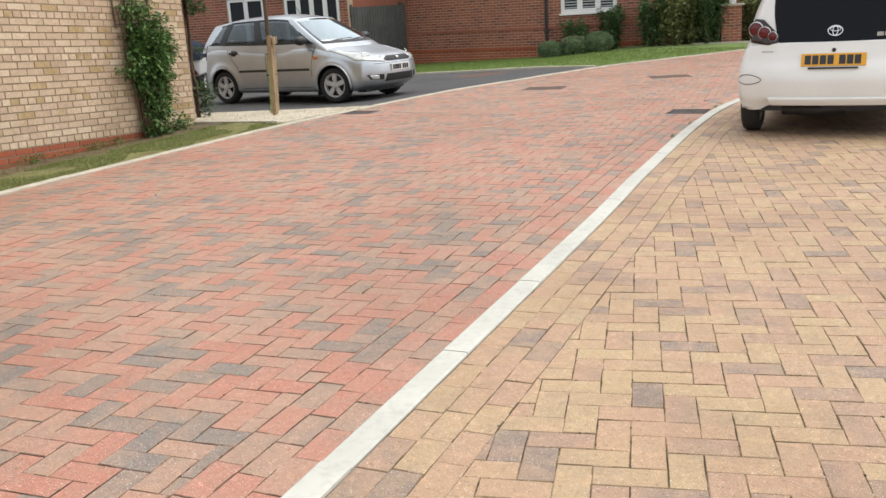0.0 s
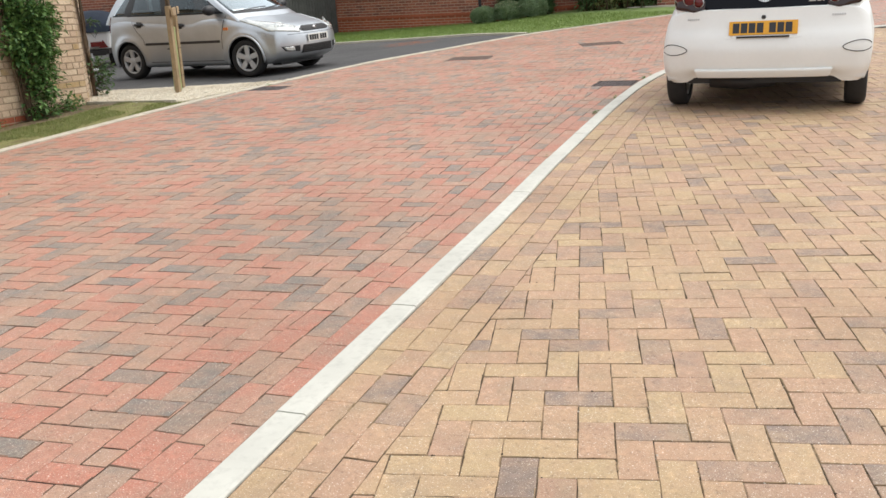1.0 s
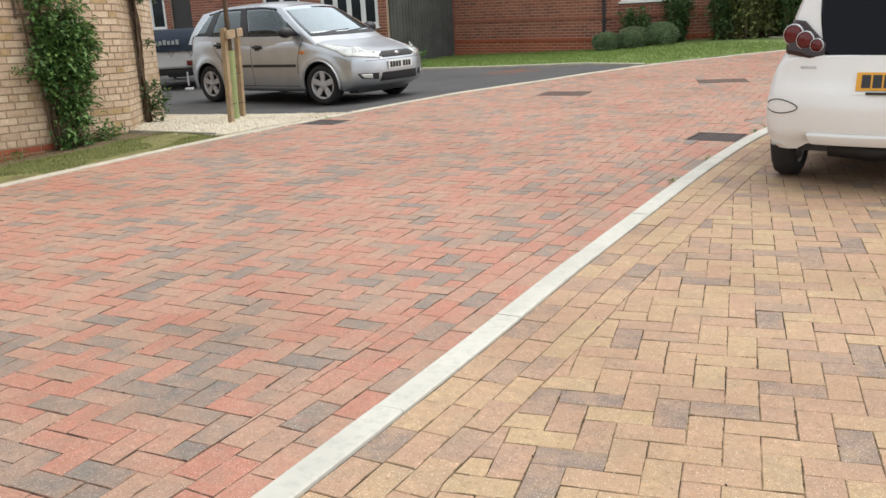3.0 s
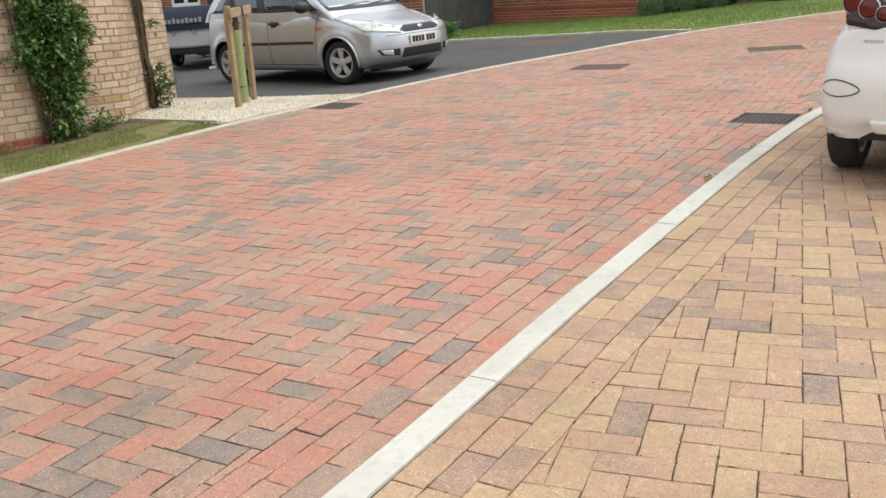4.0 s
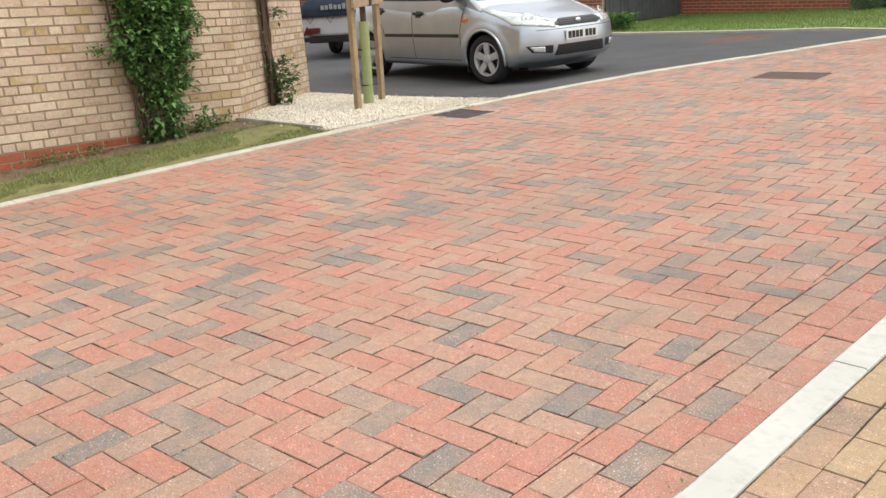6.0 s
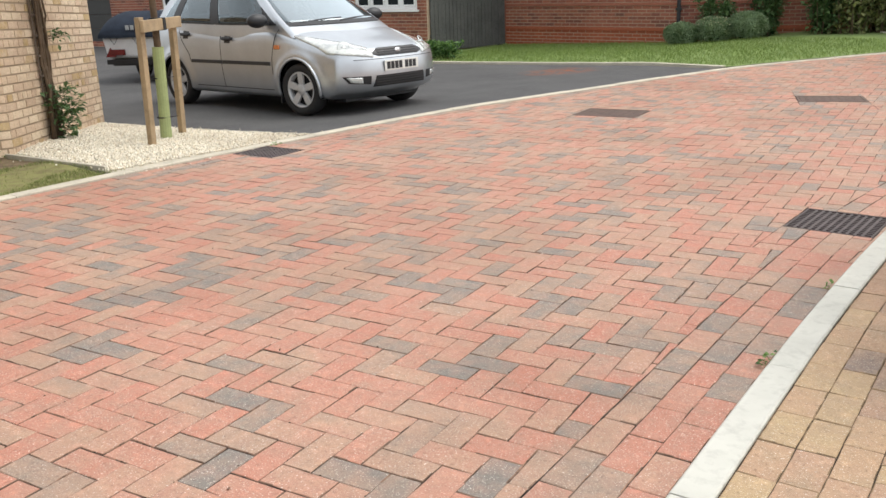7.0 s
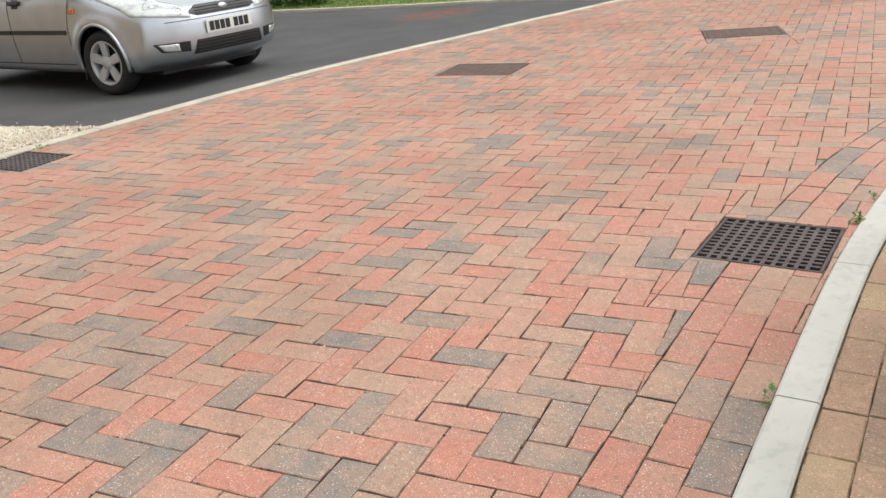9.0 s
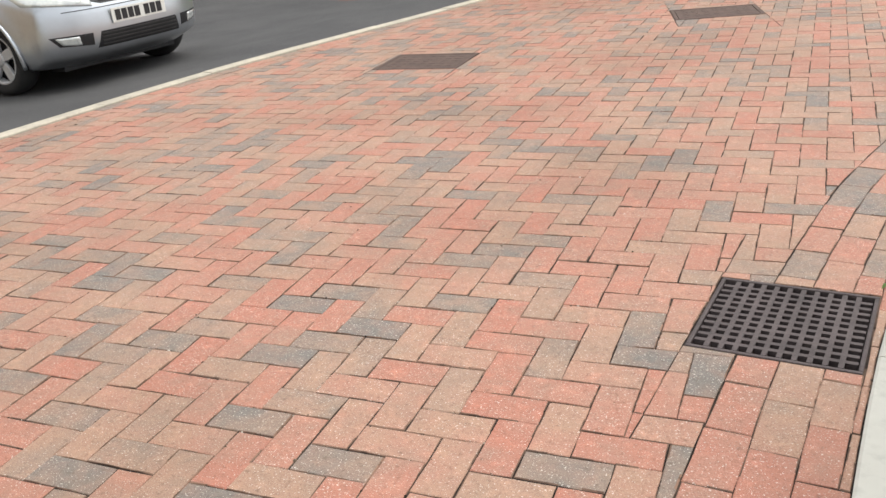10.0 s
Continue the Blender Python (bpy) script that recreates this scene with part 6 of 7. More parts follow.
def shrub(name, label, x, y, w, h, n, size, material, seed, stems=14, cat="shrub"):
    """An upright, open shrub: many leaning stems, each with leaf sprays, so that the outline stays ragged."""
    rnd = random.Random(seed)
    z = lawn_z(x, y)
    root = tagged(empty(name, Matrix.Translation((x, y, z - 0.02))), label, cat)
    places = []
    bm = bmesh.new()
    for k in range(stems):
        a, r0 = rnd.uniform(0, math.tau), w * 0.30 * math.sqrt(rnd.random())
        hh = h * rnd.uniform(0.72, 1.06)
        lean = w * rnd.uniform(0.05, 0.28)
        pts = []
        for j in range(6):
            t = j / 5
            pts.append(Vector((math.cos(a) * (r0 + lean * t), math.sin(a) * (r0 + lean * t), hh * t)) + Vector((rnd.gauss(0, 0.02), rnd.gauss(0, 0.02), 0)))
        tube(bm, pts, [0.014 * (1 - 0.8 * j / 5) for j in range(6)], 5)
        for _ in range(n // stems):
            t = rnd.random() ** 0.75
            j = min(int(t * 5), 4)
            p = pts[j].lerp(pts[j + 1], t * 5 - j)
            o = Vector((rnd.gauss(0, 1), rnd.gauss(0, 1), rnd.gauss(0.4, 0.6))).normalized()
            places.append((p + o * abs(rnd.gauss(0, w * 0.10)), o))
    part("stem", bm, bark_mat, root)
    vs, fs = leaf_cloud(places, size, rnd, 1.9, 0.1)
    tagged(pydata("foliage", vs, fs, material, root), kind="stuff")
    return root


# shrubs along the front of the far house, set out by the way along its wall
for a, o, w, h, n, mt, sd_ in ((0.75, 0.42, 0.75, 0.85, 1500, dark_leaf, 5), (1.75, 0.40, 0.7, 1.15, 1800, dark_leaf, 6), (1.35, 0.3, 0.5, 0.5, 600, dark_leaf, 7)):
    q = m3 @ Vector((a, -o, 0))
    shrub("shrub", "dark green shrub against the brick house", q.x, q.y, w, h, n, 0.06, mt, sd_)
for k, (a, o, w, h) in enumerate(((2.75, 0.75, 0.85, 1.25), (3.25, 0.95, 0.9, 1.45), (3.8, 0.8, 0.95, 1.35), (4.25, 1.15, 0.8, 1.5), (4.4, 0.55, 0.8, 1.3), (5.6, 0.9, 0.9, 1.35), (6.2, 0.8, 0.9, 1.45), (6.9, 0.85, 0.9, 1.3))):
    q = m3 @ Vector((a, -o, 0))
    tagged(shrub("shrub", "tall ragged olive-green shrub in front of the house", q.x, q.y, w, h, 2200, 0.065, olive_leaf if k % 3 else dark_leaf, 20 + k, 18), group="shrubs before the house")

# low box hedge at the corner of the lawn
rnd = random.Random(9)
hedge = tagged(empty("hedge"), "low clipped green hedge along the edge of the lawn", "hedge")
h0, h1 = Vector((-11.4, 20.75, 0)), Vector((-9.75, 20.25, 0))
places = []
for _ in range(3200):
    t = rnd.random()
    p = h0.lerp(h1, t) + Vector((rnd.gauss(0, 0.10), rnd.gauss(0, 0.10), 0))
    hh = 0.30 + 0.05 * noise.noise(p * 4)
    z = rnd.random() ** 0.6 * hh
    places.append(((p.x, p.y, gz(p.x, p.y) + 0.02 + z), (rnd.gauss(0, 0.6), -0.4, 0.5)))
vs, fs = leaf_cloud(places, 0.045, rnd)
tagged(pydata("foliage", vs, fs, leaf_mat, hedge), kind="stuff")
bm = bmesh.new()
for k in range(12):
    p = h0.lerp(h1, (k + 0.5) / 12)
    tube(bm, [(p.x, p.y, gz(p.x, p.y)), (p.x + 0.03, p.y, gz(p.x, p.y) + 0.26)], [0.012, 0.005], 5)
part("stem", bm, bark_mat, hedge)


def blades(name, label, n, place, size, material, seed, parent):
    rnd = random.Random(seed)
    vs, fs = [], []
    while n > 0:
        q = place(rnd)
        if q is None:
            n -= 0.2
            continue
        x, y, z, k = q
        a = rnd.uniform(0, math.tau)
        h = size * rnd.uniform(0.5, 1.3) * k
        w = size * 0.10
        lx, ly = rnd.gauss(0, 0.5) * h, rnd.gauss(0, 0.5) * h
        b0 = len(vs)
        vs += [(x - math.cos(a) * w, y - math.sin(a) * w, z), (x + math.cos(a) * w, y + math.sin(a) * w, z), (x + lx, y + ly, z + h)]
        fs.append((b0, b0 + 1, b0 + 2))
        n -= 1
    return tagged(pydata(name, vs, fs, material, parent), label, kind="stuff")


def kerb_x(line, y):
    return float(np.interp(y, line[:, 1], line[:, 0]))


def on_verge(rnd):
    y = rnd.uniform(3.5, 9.85)
    x1 = kerb_x(in_left, y)
    x = x1 - (x1 - WX) * rnd.random()
    f = noise.noise((x * 1.7, y * 1.7, 3.0))
    near_wall = 1 - smoothstep(-7.42, -7.08, x)
    if f < -0.10 + 0.9 * near_wall and rnd.random() < 0.96:
        return None
    z = 0.006 + (-0.052 + 0.035 * smoothstep(8.6, 9.6, y)) * (1 - smoothstep(-7.6, -6.9, x)) + 0.006 * noise.noise((x * 2, y * 2, 0))
    k = 1.0 + (2.6 if near_wall > 0.8 and noise.noise((y * 1.3, 7.0, 0)) > 0.1 else 0)
    return x, y, z, k


blades("grass", "", 32000, on_verge, 0.024, blade_mat, 31, verge)


def on_lawn(rnd):
    x, y = rnd.uniform(-11.5, 0.5), rnd.uniform(18.3, 27.0)
    if y < 18.5 - (x + 4.2) * 0.2 + 0.1 or x > kerb_x(in_left, y) - 0.02:
        return None
    w = m3.inverted() @ Vector((x, y, 0))
    if w.y > -0.3 and w.x > 0 or (m2.inverted() @ Vector((x, y, 0))).y > -0.02:
        return None
    return x, y, lawn_z(x, y), 1.0


blades("grass", "", 42000, on_lawn, 0.05, lawn_blade, 32, lawn)

# cream chippings
rnd = random.Random(12)
vs, fs = [], []
ICO = bmesh.new()
bmesh.ops.create_icosphere(ICO, subdivisions=1, radius=1)
iv, jf = [v_.co.copy() for v_ in ICO.verts], [tuple(v_.index for v_ in f.verts) for f in ICO.faces]
ICO.free()
GR = [Vector(q) for q in ((-6.28, 9.78), (-6.0, 11.76), (-7.2, 11.78), (-9.42, 11.95), (-7.72, 9.95))]


def inside_poly(x, y, poly):
    r = False
    for i in range(len(poly)):
        a, b_ = poly[i], poly[i - 1]
        if (a.y > y) != (b_.y > y) and x < (b_.x - a.x) * (y - a.y) / (b_.y - a.y) + a.x:
            r = not r
    return r


count = 0
while count < 17000:
    x, y = rnd.uniform(-9.5, -5.9), rnd.uniform(9.7, 11.95)
    spill = rnd.random() < 0.012
    if not inside_poly(x, y, GR) or x > kerb_x(in_left, y) - 0.01:
        if not (spill and kerb_x(LEFT, y) + 0.5 > x):
            continue
    s = rnd.uniform(0.005, 0.0115)
    m_ = pose(x, y, gz(x, y) + s * 0.25 + rnd.uniform(0, 0.006), rnd.uniform(0, 360), rnd.uniform(0, 360), rnd.uniform(0, 360)) @ Matrix.Diagonal((s * rnd.uniform(0.8, 1.5), s, s * rnd.uniform(0.5, 0.9), 1))
    b0 = len(vs)
    vs += [tuple(m_ @ (q * rnd.uniform(0.8, 1.15))) for q in iv]
    fs += [tuple(i + b0 for i in f) for f in jf]
    count += 1
tagged(pydata("chippings", vs, fs, stone_many, gravel), kind="stuff")
part("timber_edging", boxes((-7.65, -6.35, 9.80, 9.825, -0.05, 0.03)), edge_mat, gravel, "thin pale edging strip", bevel=0.004)

# young tree in its guard between two stakes
tree = tagged(empty("tree", Matrix.Translation((-7.275, 11.18, gz(-7.275, 11.18) - 0.02))), "young tree with a slim brown trunk in a green guard", "tree")
bm = bmesh.new()
tube(bm, [(0, 0, -0.05), (0.035, 0, 0.8), (0.03, 0.01, 1.5), (-0.01, 0.03, 2.3), (0.02, 0.02, 3.2)], [0.034, 0.032, 0.028, 0.022, 0.008], 10)
part("trunk", bm, bark_mat, tree, smooth=True)
rnd = random.Random(15)
bm = bmesh.new()
places = []
for k in range(16):
    a, z = rnd.uniform(0, math.tau), rnd.uniform(2.15, 3.0)
    l = rnd.uniform(0.35, 0.75)
    e = Vector((math.cos(a) * l, math.sin(a) * l, z + l * 0.9))
    tube(bm, [(0, 0.02, z), tuple(Vector((0, 0.02, z)).lerp(e, 0.5) + Vector((0, 0, -0.03))), tuple(e)], [0.011, 0.007, 0.003], 5)
    for _ in range(70):
        t = rnd.uniform(0.25, 1.05)
        places.append((Vector((0, 0.02, z)).lerp(e, t) + Vector((rnd.gauss(0, 0.07), rnd.gauss(0, 0.07), rnd.gauss(0, 0.07))), (math.cos(a), math.sin(a), 0.3)))
part("limb", bm, bark_mat, tree)
vs, fs = leaf_cloud(places, 0.045, rnd)
tagged(pydata("crown", vs, fs, leaf_mat, tree), kind="stuff")
bm = bmesh.new()
tube(bm, [(0, 0, 0), (0.02, 0, 0.4), (0.035, 0.0, 0.86)], [0.054, 0.050, 0.052], 14)
part("tree_guard", bm, guard_mat, tree, "pale green plastic tree guard")
for z in (0.22, 0.58):
    bm = bmesh.new()
    tube(bm, [(0.057 * math.cos(t), 0.057 * math.sin(t), z) for t in (k * math.tau / 16 for k in range(17))], [0.006] * 17, 5)
    tube(bm, [(0.05, 0.02, z), (0.10, 0.09, z + 0.005)], [0.004, 0.003], 5)
    part("tie", bm, strap_mat, tree)


def stake(x, y, lean_x, lean_y, h, label):
    ob = boxes((-0.032, 0.032, -0.026, 0.026, -0.05, h))
    for v_ in ob.verts:
        v_.co.x += lean_x * v_.co.z
        v_.co.y += lean_y * v_.co.z
    o = part("stake", ob, stake_mat, None, bevel=0.006)
    o.matrix_world = Matrix.Translation((x, y, gz(x, y)))
    return o


support = tagged(empty("tree_support"), "two sawn timber stakes with a cross bar and black strap", "tree stakes")
S1, S2 = (-7.0, 10.79), (-7.44, 11.52)
tops = []
for (x, y), lx, ly in ((S1, 0.03, 0.0), (S2, 0.055, -0.02)):
    st = stake(x, y, lx, ly, 1.10, "")
    st.parent = support
    tops.append(Vector((x + lx * 1.03, y + ly * 1.03, gz(x, y) + 1.03)))
d_ = (tops[1] - tops[0])
a_ = math.degrees(math.atan2(d_.y, d_.x))
bar = part("cross_bar", boxes((-0.08, d_.length + 0.08, -0.05, -0.018, -0.055, 0.045)), stake_mat, support, bevel=0.006)
bar.matrix_world = pose(tops[0].x, tops[0].y, tops[0].z, 0, 0, a_) @ pose(0, -0.016, 0)
part("strap", boxes((d_.length * 0.48, d_.length * 0.56, -0.056, 0.07, -0.06, 0.05)), strap_mat, support).matrix_world = bar.matrix_world

# small weeds along the kerb joints and the drain
rnd = random.Random(18)
for x, y, n, s in ((-1.165, 9.47, 14, 0.012), (-1.24, 8.57, 20, 0.014), (-1.055, 10.84, 22, 0.014), (-1.10, 11.12, 10, 0.011), (-1.27, 6.70, 7, 0.009), (-5.86, 11.18, 18, 0.016)):
    if x > -2:
        x = kerb_x(RIGHT, y) - 0.006
    places = [((x - abs(rnd.gauss(0, 0.014)), y + rnd.gauss(0, 0.035), gz(x, y) + rnd.uniform(0, 0.02)), (rnd.gauss(0, 1), rnd.gauss(0, 1), 0.8)) for _ in range(n)]
    vs, fs = leaf_cloud(places, s, rnd)
    w_ = tagged(empty("weed"), "small green weed in a kerb joint", "weed", "weeds in the kerb joints")
    tagged(pydata("foliage", vs, fs, leaf_mat, w_), kind="stuff")

for y, n, s_, z_ in ((4.6, 60, 0.018, 0.05), (5.3, 90, 0.02, 0.07), (6.35, 50, 0.016, 0.05), (7.05, 110, 0.02, 0.08), (7.5, 40, 0.015, 0.04), (7.95, 100, 0.018, 0.08), (8.35, 60, 0.02, 0.06), (9.25, 120, 0.022, 0.10), (9.6, 130, 0.022, 0.12)):
    places = [((WX + 0.03 + abs(rnd.gauss(0, 0.05)), y + rnd.gauss(0, 0.10), -0.04 + rnd.uniform(0, z_)), (0.7 + rnd.gauss(0, 0.5), rnd.gauss(0, 0.8), 0.7)) for _ in range(n)]
    vs, fs = leaf_cloud(places, s_, rnd, 2.2)
    w_ = tagged(empty("weed"), "low green weed at the foot of the buff wall", "weed", "weeds along the wall")
    tagged(pydata("foliage", vs, fs, leaf_mat, w_), kind="stuff")

# scraps on the paving: dead leaves and a few pale stones
vs, fs = leaf_cloud([((rnd.uniform(-6.2, -1.5), rnd.uniform(2.5, 12), 0.004), (rnd.gauss(0, 1), rnd.gauss(0, 1), 0.1)) for _ in range(26)]
                    + [((kerb_x(LEFT, y) + rnd.uniform(0.02, 0.3), y, 0.004), (rnd.gauss(0, 1), rnd.gauss(0, 1), 0.1)) for y in (rnd.uniform(4, 13) for _ in range(40))], 0.011, rnd, 1.6, 0.0)
tagged(pydata("dead_leaves", vs, fs, bark_mat, road), kind="stuff")

# ---- folding trailer with a navy cover ----
def trailer():
    root = tagged(empty("trailer"), "white folding camping trailer under a navy canvas cover", "trailer")
    W, L = 0.86, 2.6
    body = boxes((0.0, L, -W, W, 0.42, 0.80))
    for v_ in body.verts:
        if v_.co.z < 0.5:
            v_.co.y *= 0.95
            v_.co.x += 0.06 if v_.co.x < 1 else -0.06
    part("body", body, gel_white, root, "white moulded body", bevel=0.05)
    part("chassis", boxes((0.05, L - 0.05, -0.72, 0.72, 0.30, 0.415), (-0.015, 0.04, -0.80, 0.80, 0.33, 0.41)), black_plastic, root)
    bm = bmesh.new()
    n, m = 28, 20
    V = [[None] * (m + 1) for _ in range(n + 1)]
    for i in range(n + 1):
        for j in range(m + 1):
            u, t = i / n, j / m
            x = -0.05 + (L + 0.1) * u
            a = math.pi * t
            y = -math.cos(a)
            yy = math.copysign(abs(y) ** 0.45, y) * (W + 0.03)
            e = 1 - abs(2 * u - 1) ** 8
            z = 0.77 + (0.36 * math.sin(a) ** 0.5 if 0 < t < 1 else 0) * (0.35 + 0.65 * e) + 0.035 * noise.noise((x * 2.5, yy * 2.5, 1)) * e + 0.06 * e * math.sin(u * 6)
            V[i][j] = bm.verts.new((x, yy, z))
    for i in range(n):
        for j in range(m):
            bm.faces.new((V[i][j], V[i + 1][j], V[i + 1][j + 1], V[i][j + 1]))
    for i in (0, n):
        bm.faces.new(V[i] if i else V[i][::-1])
    bmesh.ops.recalc_face_normals(bm, faces=bm.faces[:])
    cov = part("cover", bm, canvas_mat, root, "navy canvas cover with elastic cords", smooth=True)
    for k in range(9):
        y = -0.36 + k * 0.085
        part("plain_bar", boxes((-0.075, -0.060, y, y + 0.055, 0.90, 0.90 + (0.075 if k % 3 else 0.095))), blind_mat, cov)
    for y in (-0.65, -0.25, 0.15, 0.55):
        bm = bmesh.new()
        tube(bm, [(-0.02, y, 0.79), (-0.02, y + 0.08, 0.66), (-0.02, y + 0.16, 0.79)], [0.006] * 3, 5)
        part("cord", bm, strap_mat, root)
    for sg in (1, -1):
        part("tail_lamp", boxes((-0.03, 0.01, min(sg * 0.46, sg * 0.72), max(sg * 0.46, sg * 0.72), 0.48, 0.58)), red_lens, root, "red rectangular tail lamp", bevel=0.01)
        tri = bmesh.new()
        for x in (-0.03, -0.005):
            for y, z in ((0.62, 0.455), (0.80, 0.455), (0.71, 0.61)):
                tri.verts.new((x, sg * y, z))
        tri.verts.ensure_lookup_table()
        tv = tri.verts
        for f in ((0, 1, 2), (3, 5, 4), (0, 3, 4, 1), (1, 4, 5, 2), (2, 5, 3, 0)):
            tri.faces.new([tv[i] for i in f])
        bmesh.ops.recalc_face_normals(tri, faces=tri.faces[:])
        part("reflector", tri, red_lens, root, "red triangular reflector")
        wheel(root, 1.2, sg * 0.66, 0.26, 0.15, sg, 5, 0.06)
        part("mudguard", boxes((0.88, 1.52, min(sg * 0.58, sg * 0.76), max(sg * 0.58, sg * 0.76), 0.53, 0.56)), black_plastic, root, bevel=0.02)
    bm = bmesh.new()
    tube(bm, [(L - 0.1, 0, 0.36), (L + 1.0, 0, 0.40)], [0.035, 0.03], 8)
    part("drawbar", bm, black_plastic, root)
    tube_ = bmesh.new()
    tube(tube_, [(-0.03, -0.45, 0.36), (-0.03, -0.45, 0.09)], [0.02, 0.02], 8)
    part("prop_stand", tube_, alloy_mat, root, "bare metal prop stand")
    part("prop_foot", boxes((-0.08, 0.03, -0.53, -0.37, 0.0, 0.05)), gel_white, root, bevel=0.01)
    return root


tr_ = trailer()
tr_.matrix_world = pose(-13.15, 15.95, gz(-13.1, 16.0) - 0.01, 0, 0, 118)

# wheeled bin by the far house
def bin_(x, y, turn):
    root = tagged(empty("wheelie_bin", pose(x, y, gz(x, y) - 0.012, 0, 0, turn)), "dark wheeled bin with a green lid", "bin")
    b_ = boxes((-0.28, 0.28, -0.33, 0.33, 0.06, 0.98))
    for v_ in b_.verts:
        if v_.co.z < 0.5:
            v_.co.x *= 0.82
            v_.co.y *= 0.75
    part("body", b_, bin_mat, root, bevel=0.03)
    part("lid", boxes((-0.30, 0.30, -0.36, 0.36, 0.985, 1.05)), bin_lid, root, "green plastic lid", bevel=0.025)
    for sg in (1, -1):
        bm = bmesh.new()
        lathe(bm, [(0.0005, -0.025), (0.095, -0.025), (0.10, 0), (0.095, 0.025), (0.0005, 0.025)], 18, "y")
        bmesh.ops.transform(bm, matrix=Matrix.Rotation(radians(90), 4, "Z") @ Matrix.Translation((0.22, sg * 0.27, 0.10)), verts=bm.verts[:])
        part("wheel", bm, rubber_mat, root)
    bm = bmesh.new()
    tube(bm, [(-0.22, 0.36, 0.95), (0.22, 0.36, 0.95)], [0.016, 0.016], 8)
    part("handle", bm, bin_mat, root)
    return root


bin_(-15.3, 18.6, 20)


# ---- iron covers and gratings ----
def grating(name, x, y, w, d, turn, nx, ny, label):
    root = tagged(empty(name, pose(x, y, gz(x, y), 0, 0, turn)), label, "drain grating")
    f = 0.012
    part("frame", boxes((-w / 2, w / 2, -d / 2, -d / 2 + f, -0.05, 0.0), (-w / 2, w / 2, d / 2 - f, d / 2, -0.05, 0.0), (-w / 2, -w / 2 + f, -d / 2 + f, d / 2 - f, -0.05, 0.0), (w / 2 - f, w / 2, -d / 2 + f, d / 2 - f, -0.05, 0.0)), iron_mat, root, bevel=0.003)
    iw, idp = w - 2 * f - 0.006, d - 2 * f - 0.006
    bar_x = iw / nx * 0.38
    bar_y = idp / ny * 0.42
    for k in range(1, nx):
        c = -iw / 2 + iw * k / nx
        part("bar", boxes((c - bar_x / 2, c + bar_x / 2, -idp / 2, idp / 2, -0.034, -0.002)), iron_mat, root)
    for k in range(1, ny):
        c = -idp / 2 + idp * k / ny
        part("cross_bar", boxes((-iw / 2, iw / 2, c - bar_y / 2, c + bar_y / 2, -0.034, -0.0024)), iron_mat, root)
    # shaft sides and floor, with the shade of the depth put into their colour
    part("shaft", boxes((-w / 2 + 0.002, -w / 2 + f - 0.002, -d / 2, d / 2, -0.36, -0.052), (w / 2 - f + 0.002, w / 2 - 0.002, -d / 2, d / 2, -0.36, -0.052), (-w / 2 + f, w / 2 - f, -d / 2 + 0.002, -d / 2 + f, -0.36, -0.052), (-w / 2 + f, w / 2 - f, d / 2 - f, d / 2 - 0.002, -0.36, -0.052), (-w / 2 + f, w / 2 - f, -d / 2 + f, d / 2 - f, -0.36, -0.30)), shaft_shade_mat, root)
    return root


def cover(name, x, y, w, d, turn, label):
    root = tagged(empty(name, pose(x, y, gz(x, y) + 0.004, 0, 0, turn)), label, "manhole cover")
    f = 0.03
    part("frame", boxes((-w / 2, w / 2, -d / 2, -d / 2 + f, -0.05, 0.0), (-w / 2, w / 2, d / 2 - f, d / 2, -0.05, 0.0), (-w / 2, -w / 2 + f, -d / 2 + f, d / 2 - f, -0.05, 0.0), (w / 2 - f, w / 2, -d / 2 + f, d / 2 - f, -0.05, 0.0)), plate_iron, root, bevel=0.003)
    part("lid", boxes((-w / 2 + f + 0.004, w / 2 - f - 0.004, -d / 2 + f + 0.004, d / 2 - f - 0.004, -0.05, -0.002)), plate_iron, root, "ribbed rusty lid")
    n = 7
    for i in range(n):
        for j in range(n - 2):
            cx, cy = (i - (n - 1) / 2) * (w - 0.12) / n, (j - (n - 3) / 2) * (d - 0.12) / (n - 2)
            part("tread", boxes((cx - 0.022, cx + 0.022, cy - 0.008, cy + 0.008, -0.003, -0.0008)), plate_iron, root)
    return root


grating("drain_grate", *IRONS[0], 11, 12, "rusty brown square iron drain grate beside the kerb")
grating("drain_grate", *IRONS[1], 9, 11, "rusty iron drain grate beside the gravel bed")
cover("manhole_cover", *IRONS[2], "rusty rectangular iron manhole cover in the paving")
cover("manhole_cover", *IRONS[3], "rusty rectangular iron manhole cover set askew in the paving")


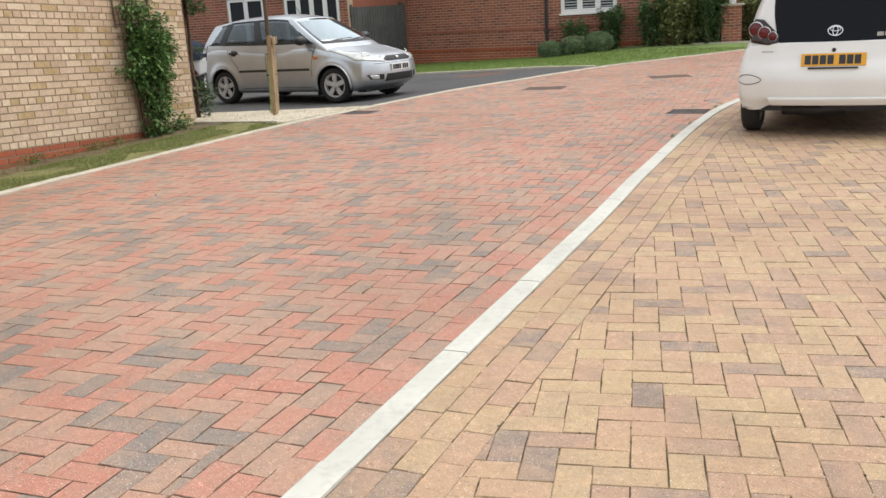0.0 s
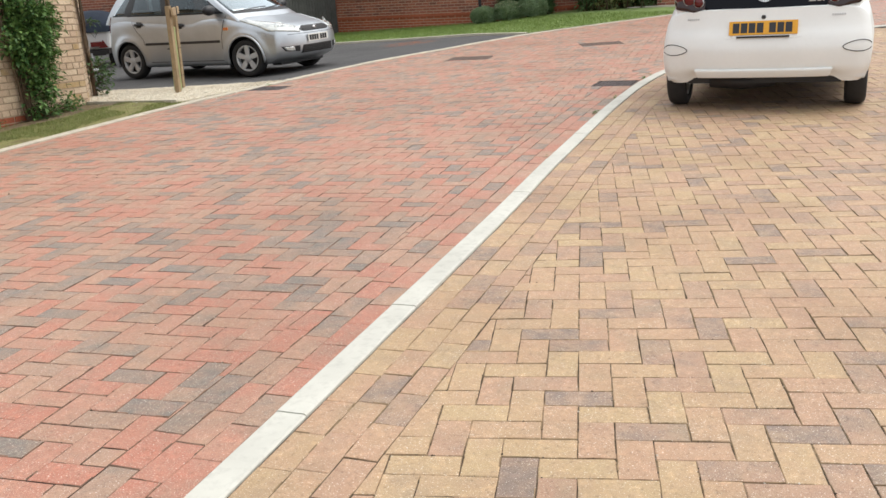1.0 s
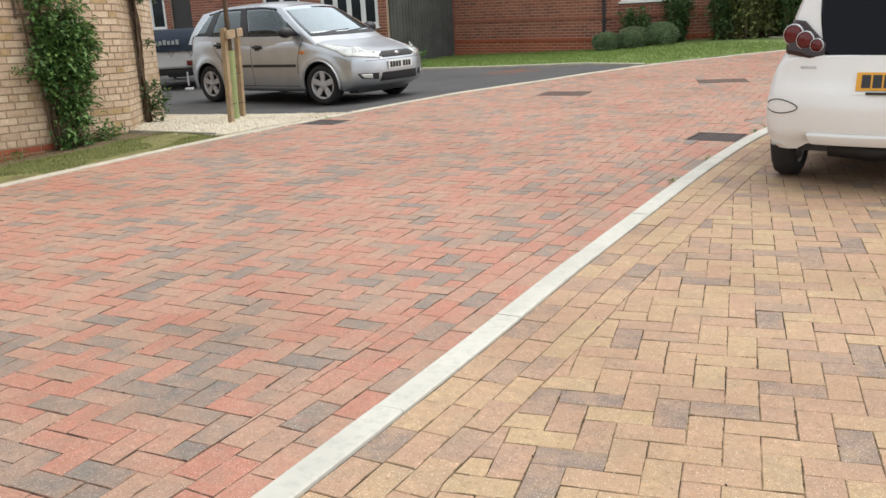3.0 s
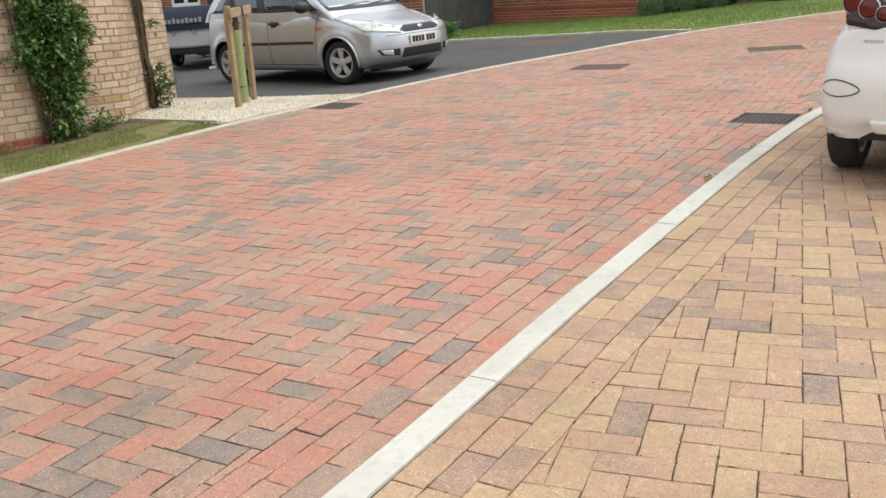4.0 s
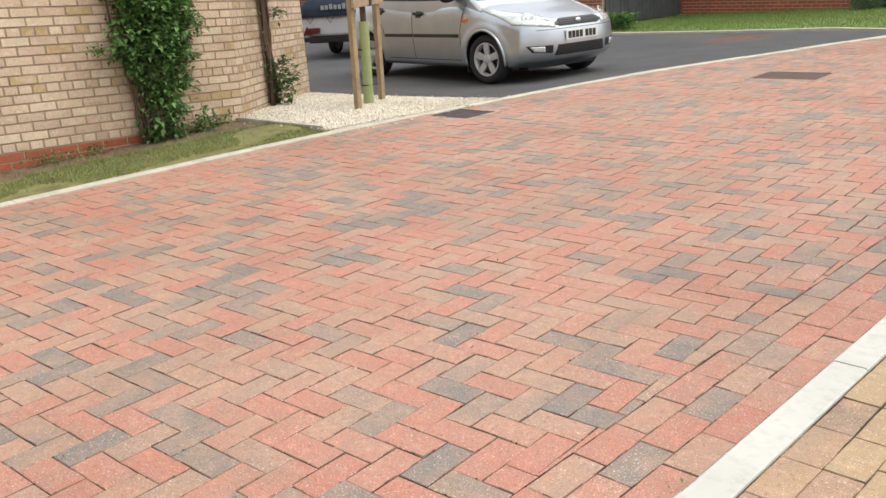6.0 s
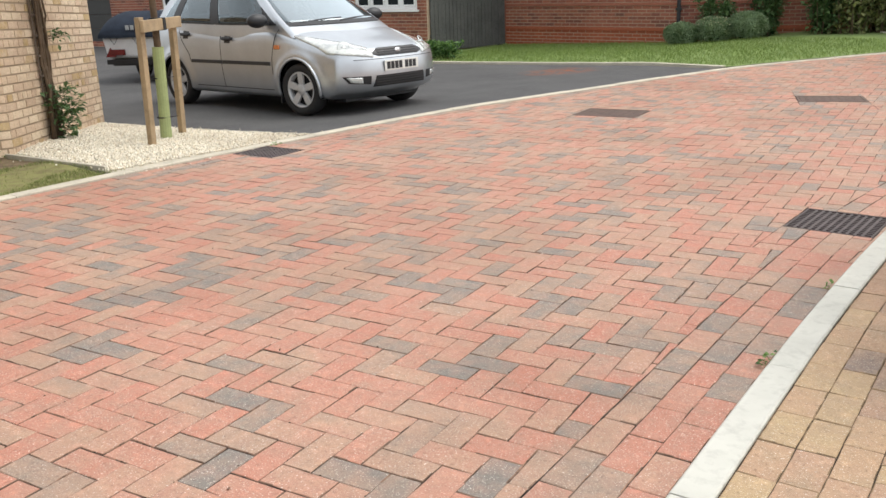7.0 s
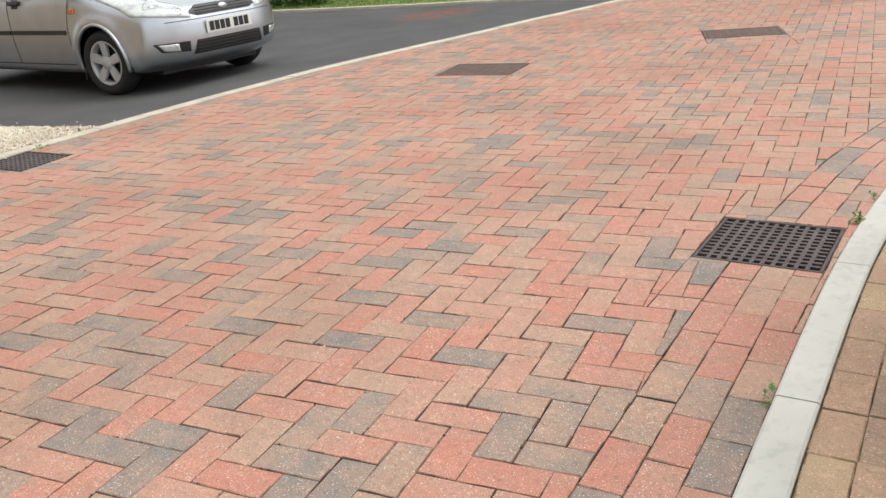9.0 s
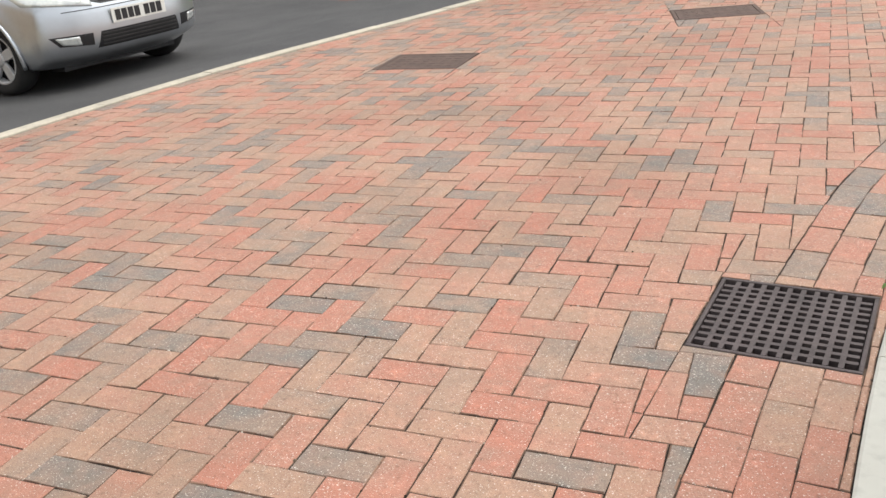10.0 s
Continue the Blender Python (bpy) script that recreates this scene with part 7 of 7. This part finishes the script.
# ---- block paving ----
def lay(root, blocks, limits, near, single_mat, many_mat, dirt, seed, borders):
    rnd = random.Random(seed)
    many = Pieces()
    shapes = []
    for poly, c_, turn, size in blocks:
        whole = True
        for line, d, side in limits:
            i = int(np.argmin(np.sum((line - c_) ** 2, 1)))
            nrm = normals(line[max(i - 1, 0):i + 2])[min(1, i)] * side
            p = line[i] + nrm * d
            if min((q - p) @ nrm for q in poly) < -1e-6:
                whole = False
                poly = clip(poly, p, nrm)
                if len(poly) < 3:
                    break
        if len(poly) < 3:
            continue
        bits = cut_irons(poly, c_)
        if len(bits) != 1 or abs(area(bits[0]) - 0.02 * size[0] * size[1]) > 1e-4:
            whole = False
        if whole and near[0] < c_[0] < near[1] and near[2] < c_[1] < near[3]:
            if not shapes:
                for k in range(7):
                    one = Pieces()
                    r7 = random.Random(k + 1)
                    jig = lambda x, y: np.array([x + r7.uniform(-0.0013, 0.0013), y + r7.uniform(-0.0013, 0.0013)])
                    one.add([jig(*q) for q in ((-0.1, -0.05), (0.1, -0.05), (0.1, 0.05), (-0.1, 0.05))], r7, flat=True, cham=r7.uniform(0.0018, 0.0028))
                    me = bpy.data.meshes.new("paver")
                    me.from_pydata(one.v, [], one.f)
                    me.materials.append(single_mat)
                    me.materials.append(dirt)
                    me.polygons.foreach_set("material_index", one.edge)
                    shapes.append(me)
            ob = new("paver", rnd.choice(shapes))
            ob.parent = root
            ob.matrix_local = pose(c_[0], c_[1], gz(*c_) + rnd.uniform(-0.0014, 0.0014), rnd.uniform(-0.4, 0.4), rnd.uniform(-0.4, 0.4), turn + rnd.choice((0, 180)) + rnd.uniform(-0.4, 0.4)) @ Matrix.Diagonal((*size, 1, 1))
            continue
        for q in bits:
            many.add(q, rnd)
    for line, d0, count, y0, y1, side in borders:
        courses(many, line, d0, 0.107, count, 0.205, rnd, y0, y1, side)
    rest = pydata("paving", many.v, many.f, many_mat, root)
    rest.data.materials.append(dirt)
    rest.data.polygons.foreach_set("material_index", many.edge)
    tagged(rest, kind="stuff")


red_blocks = herringbone((-2.116, 7.755), 2.2, False, 0.1018, 0.1015, -6.6, 7.0, -3.9, 27.0)
red_blocks = [b for b in red_blocks if b[1][0] < 1.5 + max(0, (b[1][1] - 16) * 1.2)]
lay(road, red_blocks, [(LEFT, 0.215, -1), (RIGHT, 0.325, 1)], (-3.75, -1.5, 8.9, 11.3), red_one, red_many, red_dirt, 4,
    [(RIGHT, 0.003, 3, -3.9, 19.0, 1), (LEFT, 0.003, 2, -3.9, 27.0, -1)])
tan_blocks = herringbone((-0.4511, 4.2292), 9.95, True, 0.1045, 0.1004, -1.4, 8.9, -3.9, 18.5)
lay(bay, tan_blocks, [(bay_edge, 0.325, -1)], (-0.8, 1.0, 2.6, 5.3), tan_one, tan_many, tan_dirt, 6, [(bay_edge, 0.003, 3, -3.9, 16.5, -1)])


def grit(parent, blocks, x0, x1, y0, y1, chance, material, seed):
    """Crumbs of dirt and broken edge along the joints."""
    rnd = random.Random(seed)
    vs, fs = [], []
    for poly, c_, turn, size in blocks:
        if not (x0 < c_[0] < x1 and y0 < c_[1] < y1):
            continue
        for k in range(4):
            while rnd.random() < chance:
                p = poly[k] + (poly[(k + 1) % 4] - poly[k]) * rnd.random()
                r = 0.0012 + 0.0035 * rnd.random() ** 3
                x, y, z = p[0] + rnd.gauss(0, 0.0022), p[1] + rnd.gauss(0, 0.0022), gz(*p) - 0.001
                a = rnd.uniform(0, math.tau)
                b0 = len(vs)
                vs += [(x + r * rnd.uniform(0.7, 1.5) * math.cos(a + q), y + r * rnd.uniform(0.7, 1.5) * math.sin(a + q), z) for q in (0, 1.6, 3.1, 4.7)]
                vs.append((x, y, z + r * rnd.uniform(0.6, 1.2)))
                fs += [(b0 + q, b0 + (q + 1) % 4, b0 + 4) for q in range(4)]
    tagged(pydata("grit", vs, fs, material, parent), kind="stuff")


grit(road, red_blocks, -6.0, -1.65, 2.0, 12.5, 0.42, grit_mat, 51)
grit(bay, tan_blocks, -0.85, 2.6, 1.5, 7.5, 0.40, grit_mat, 52)
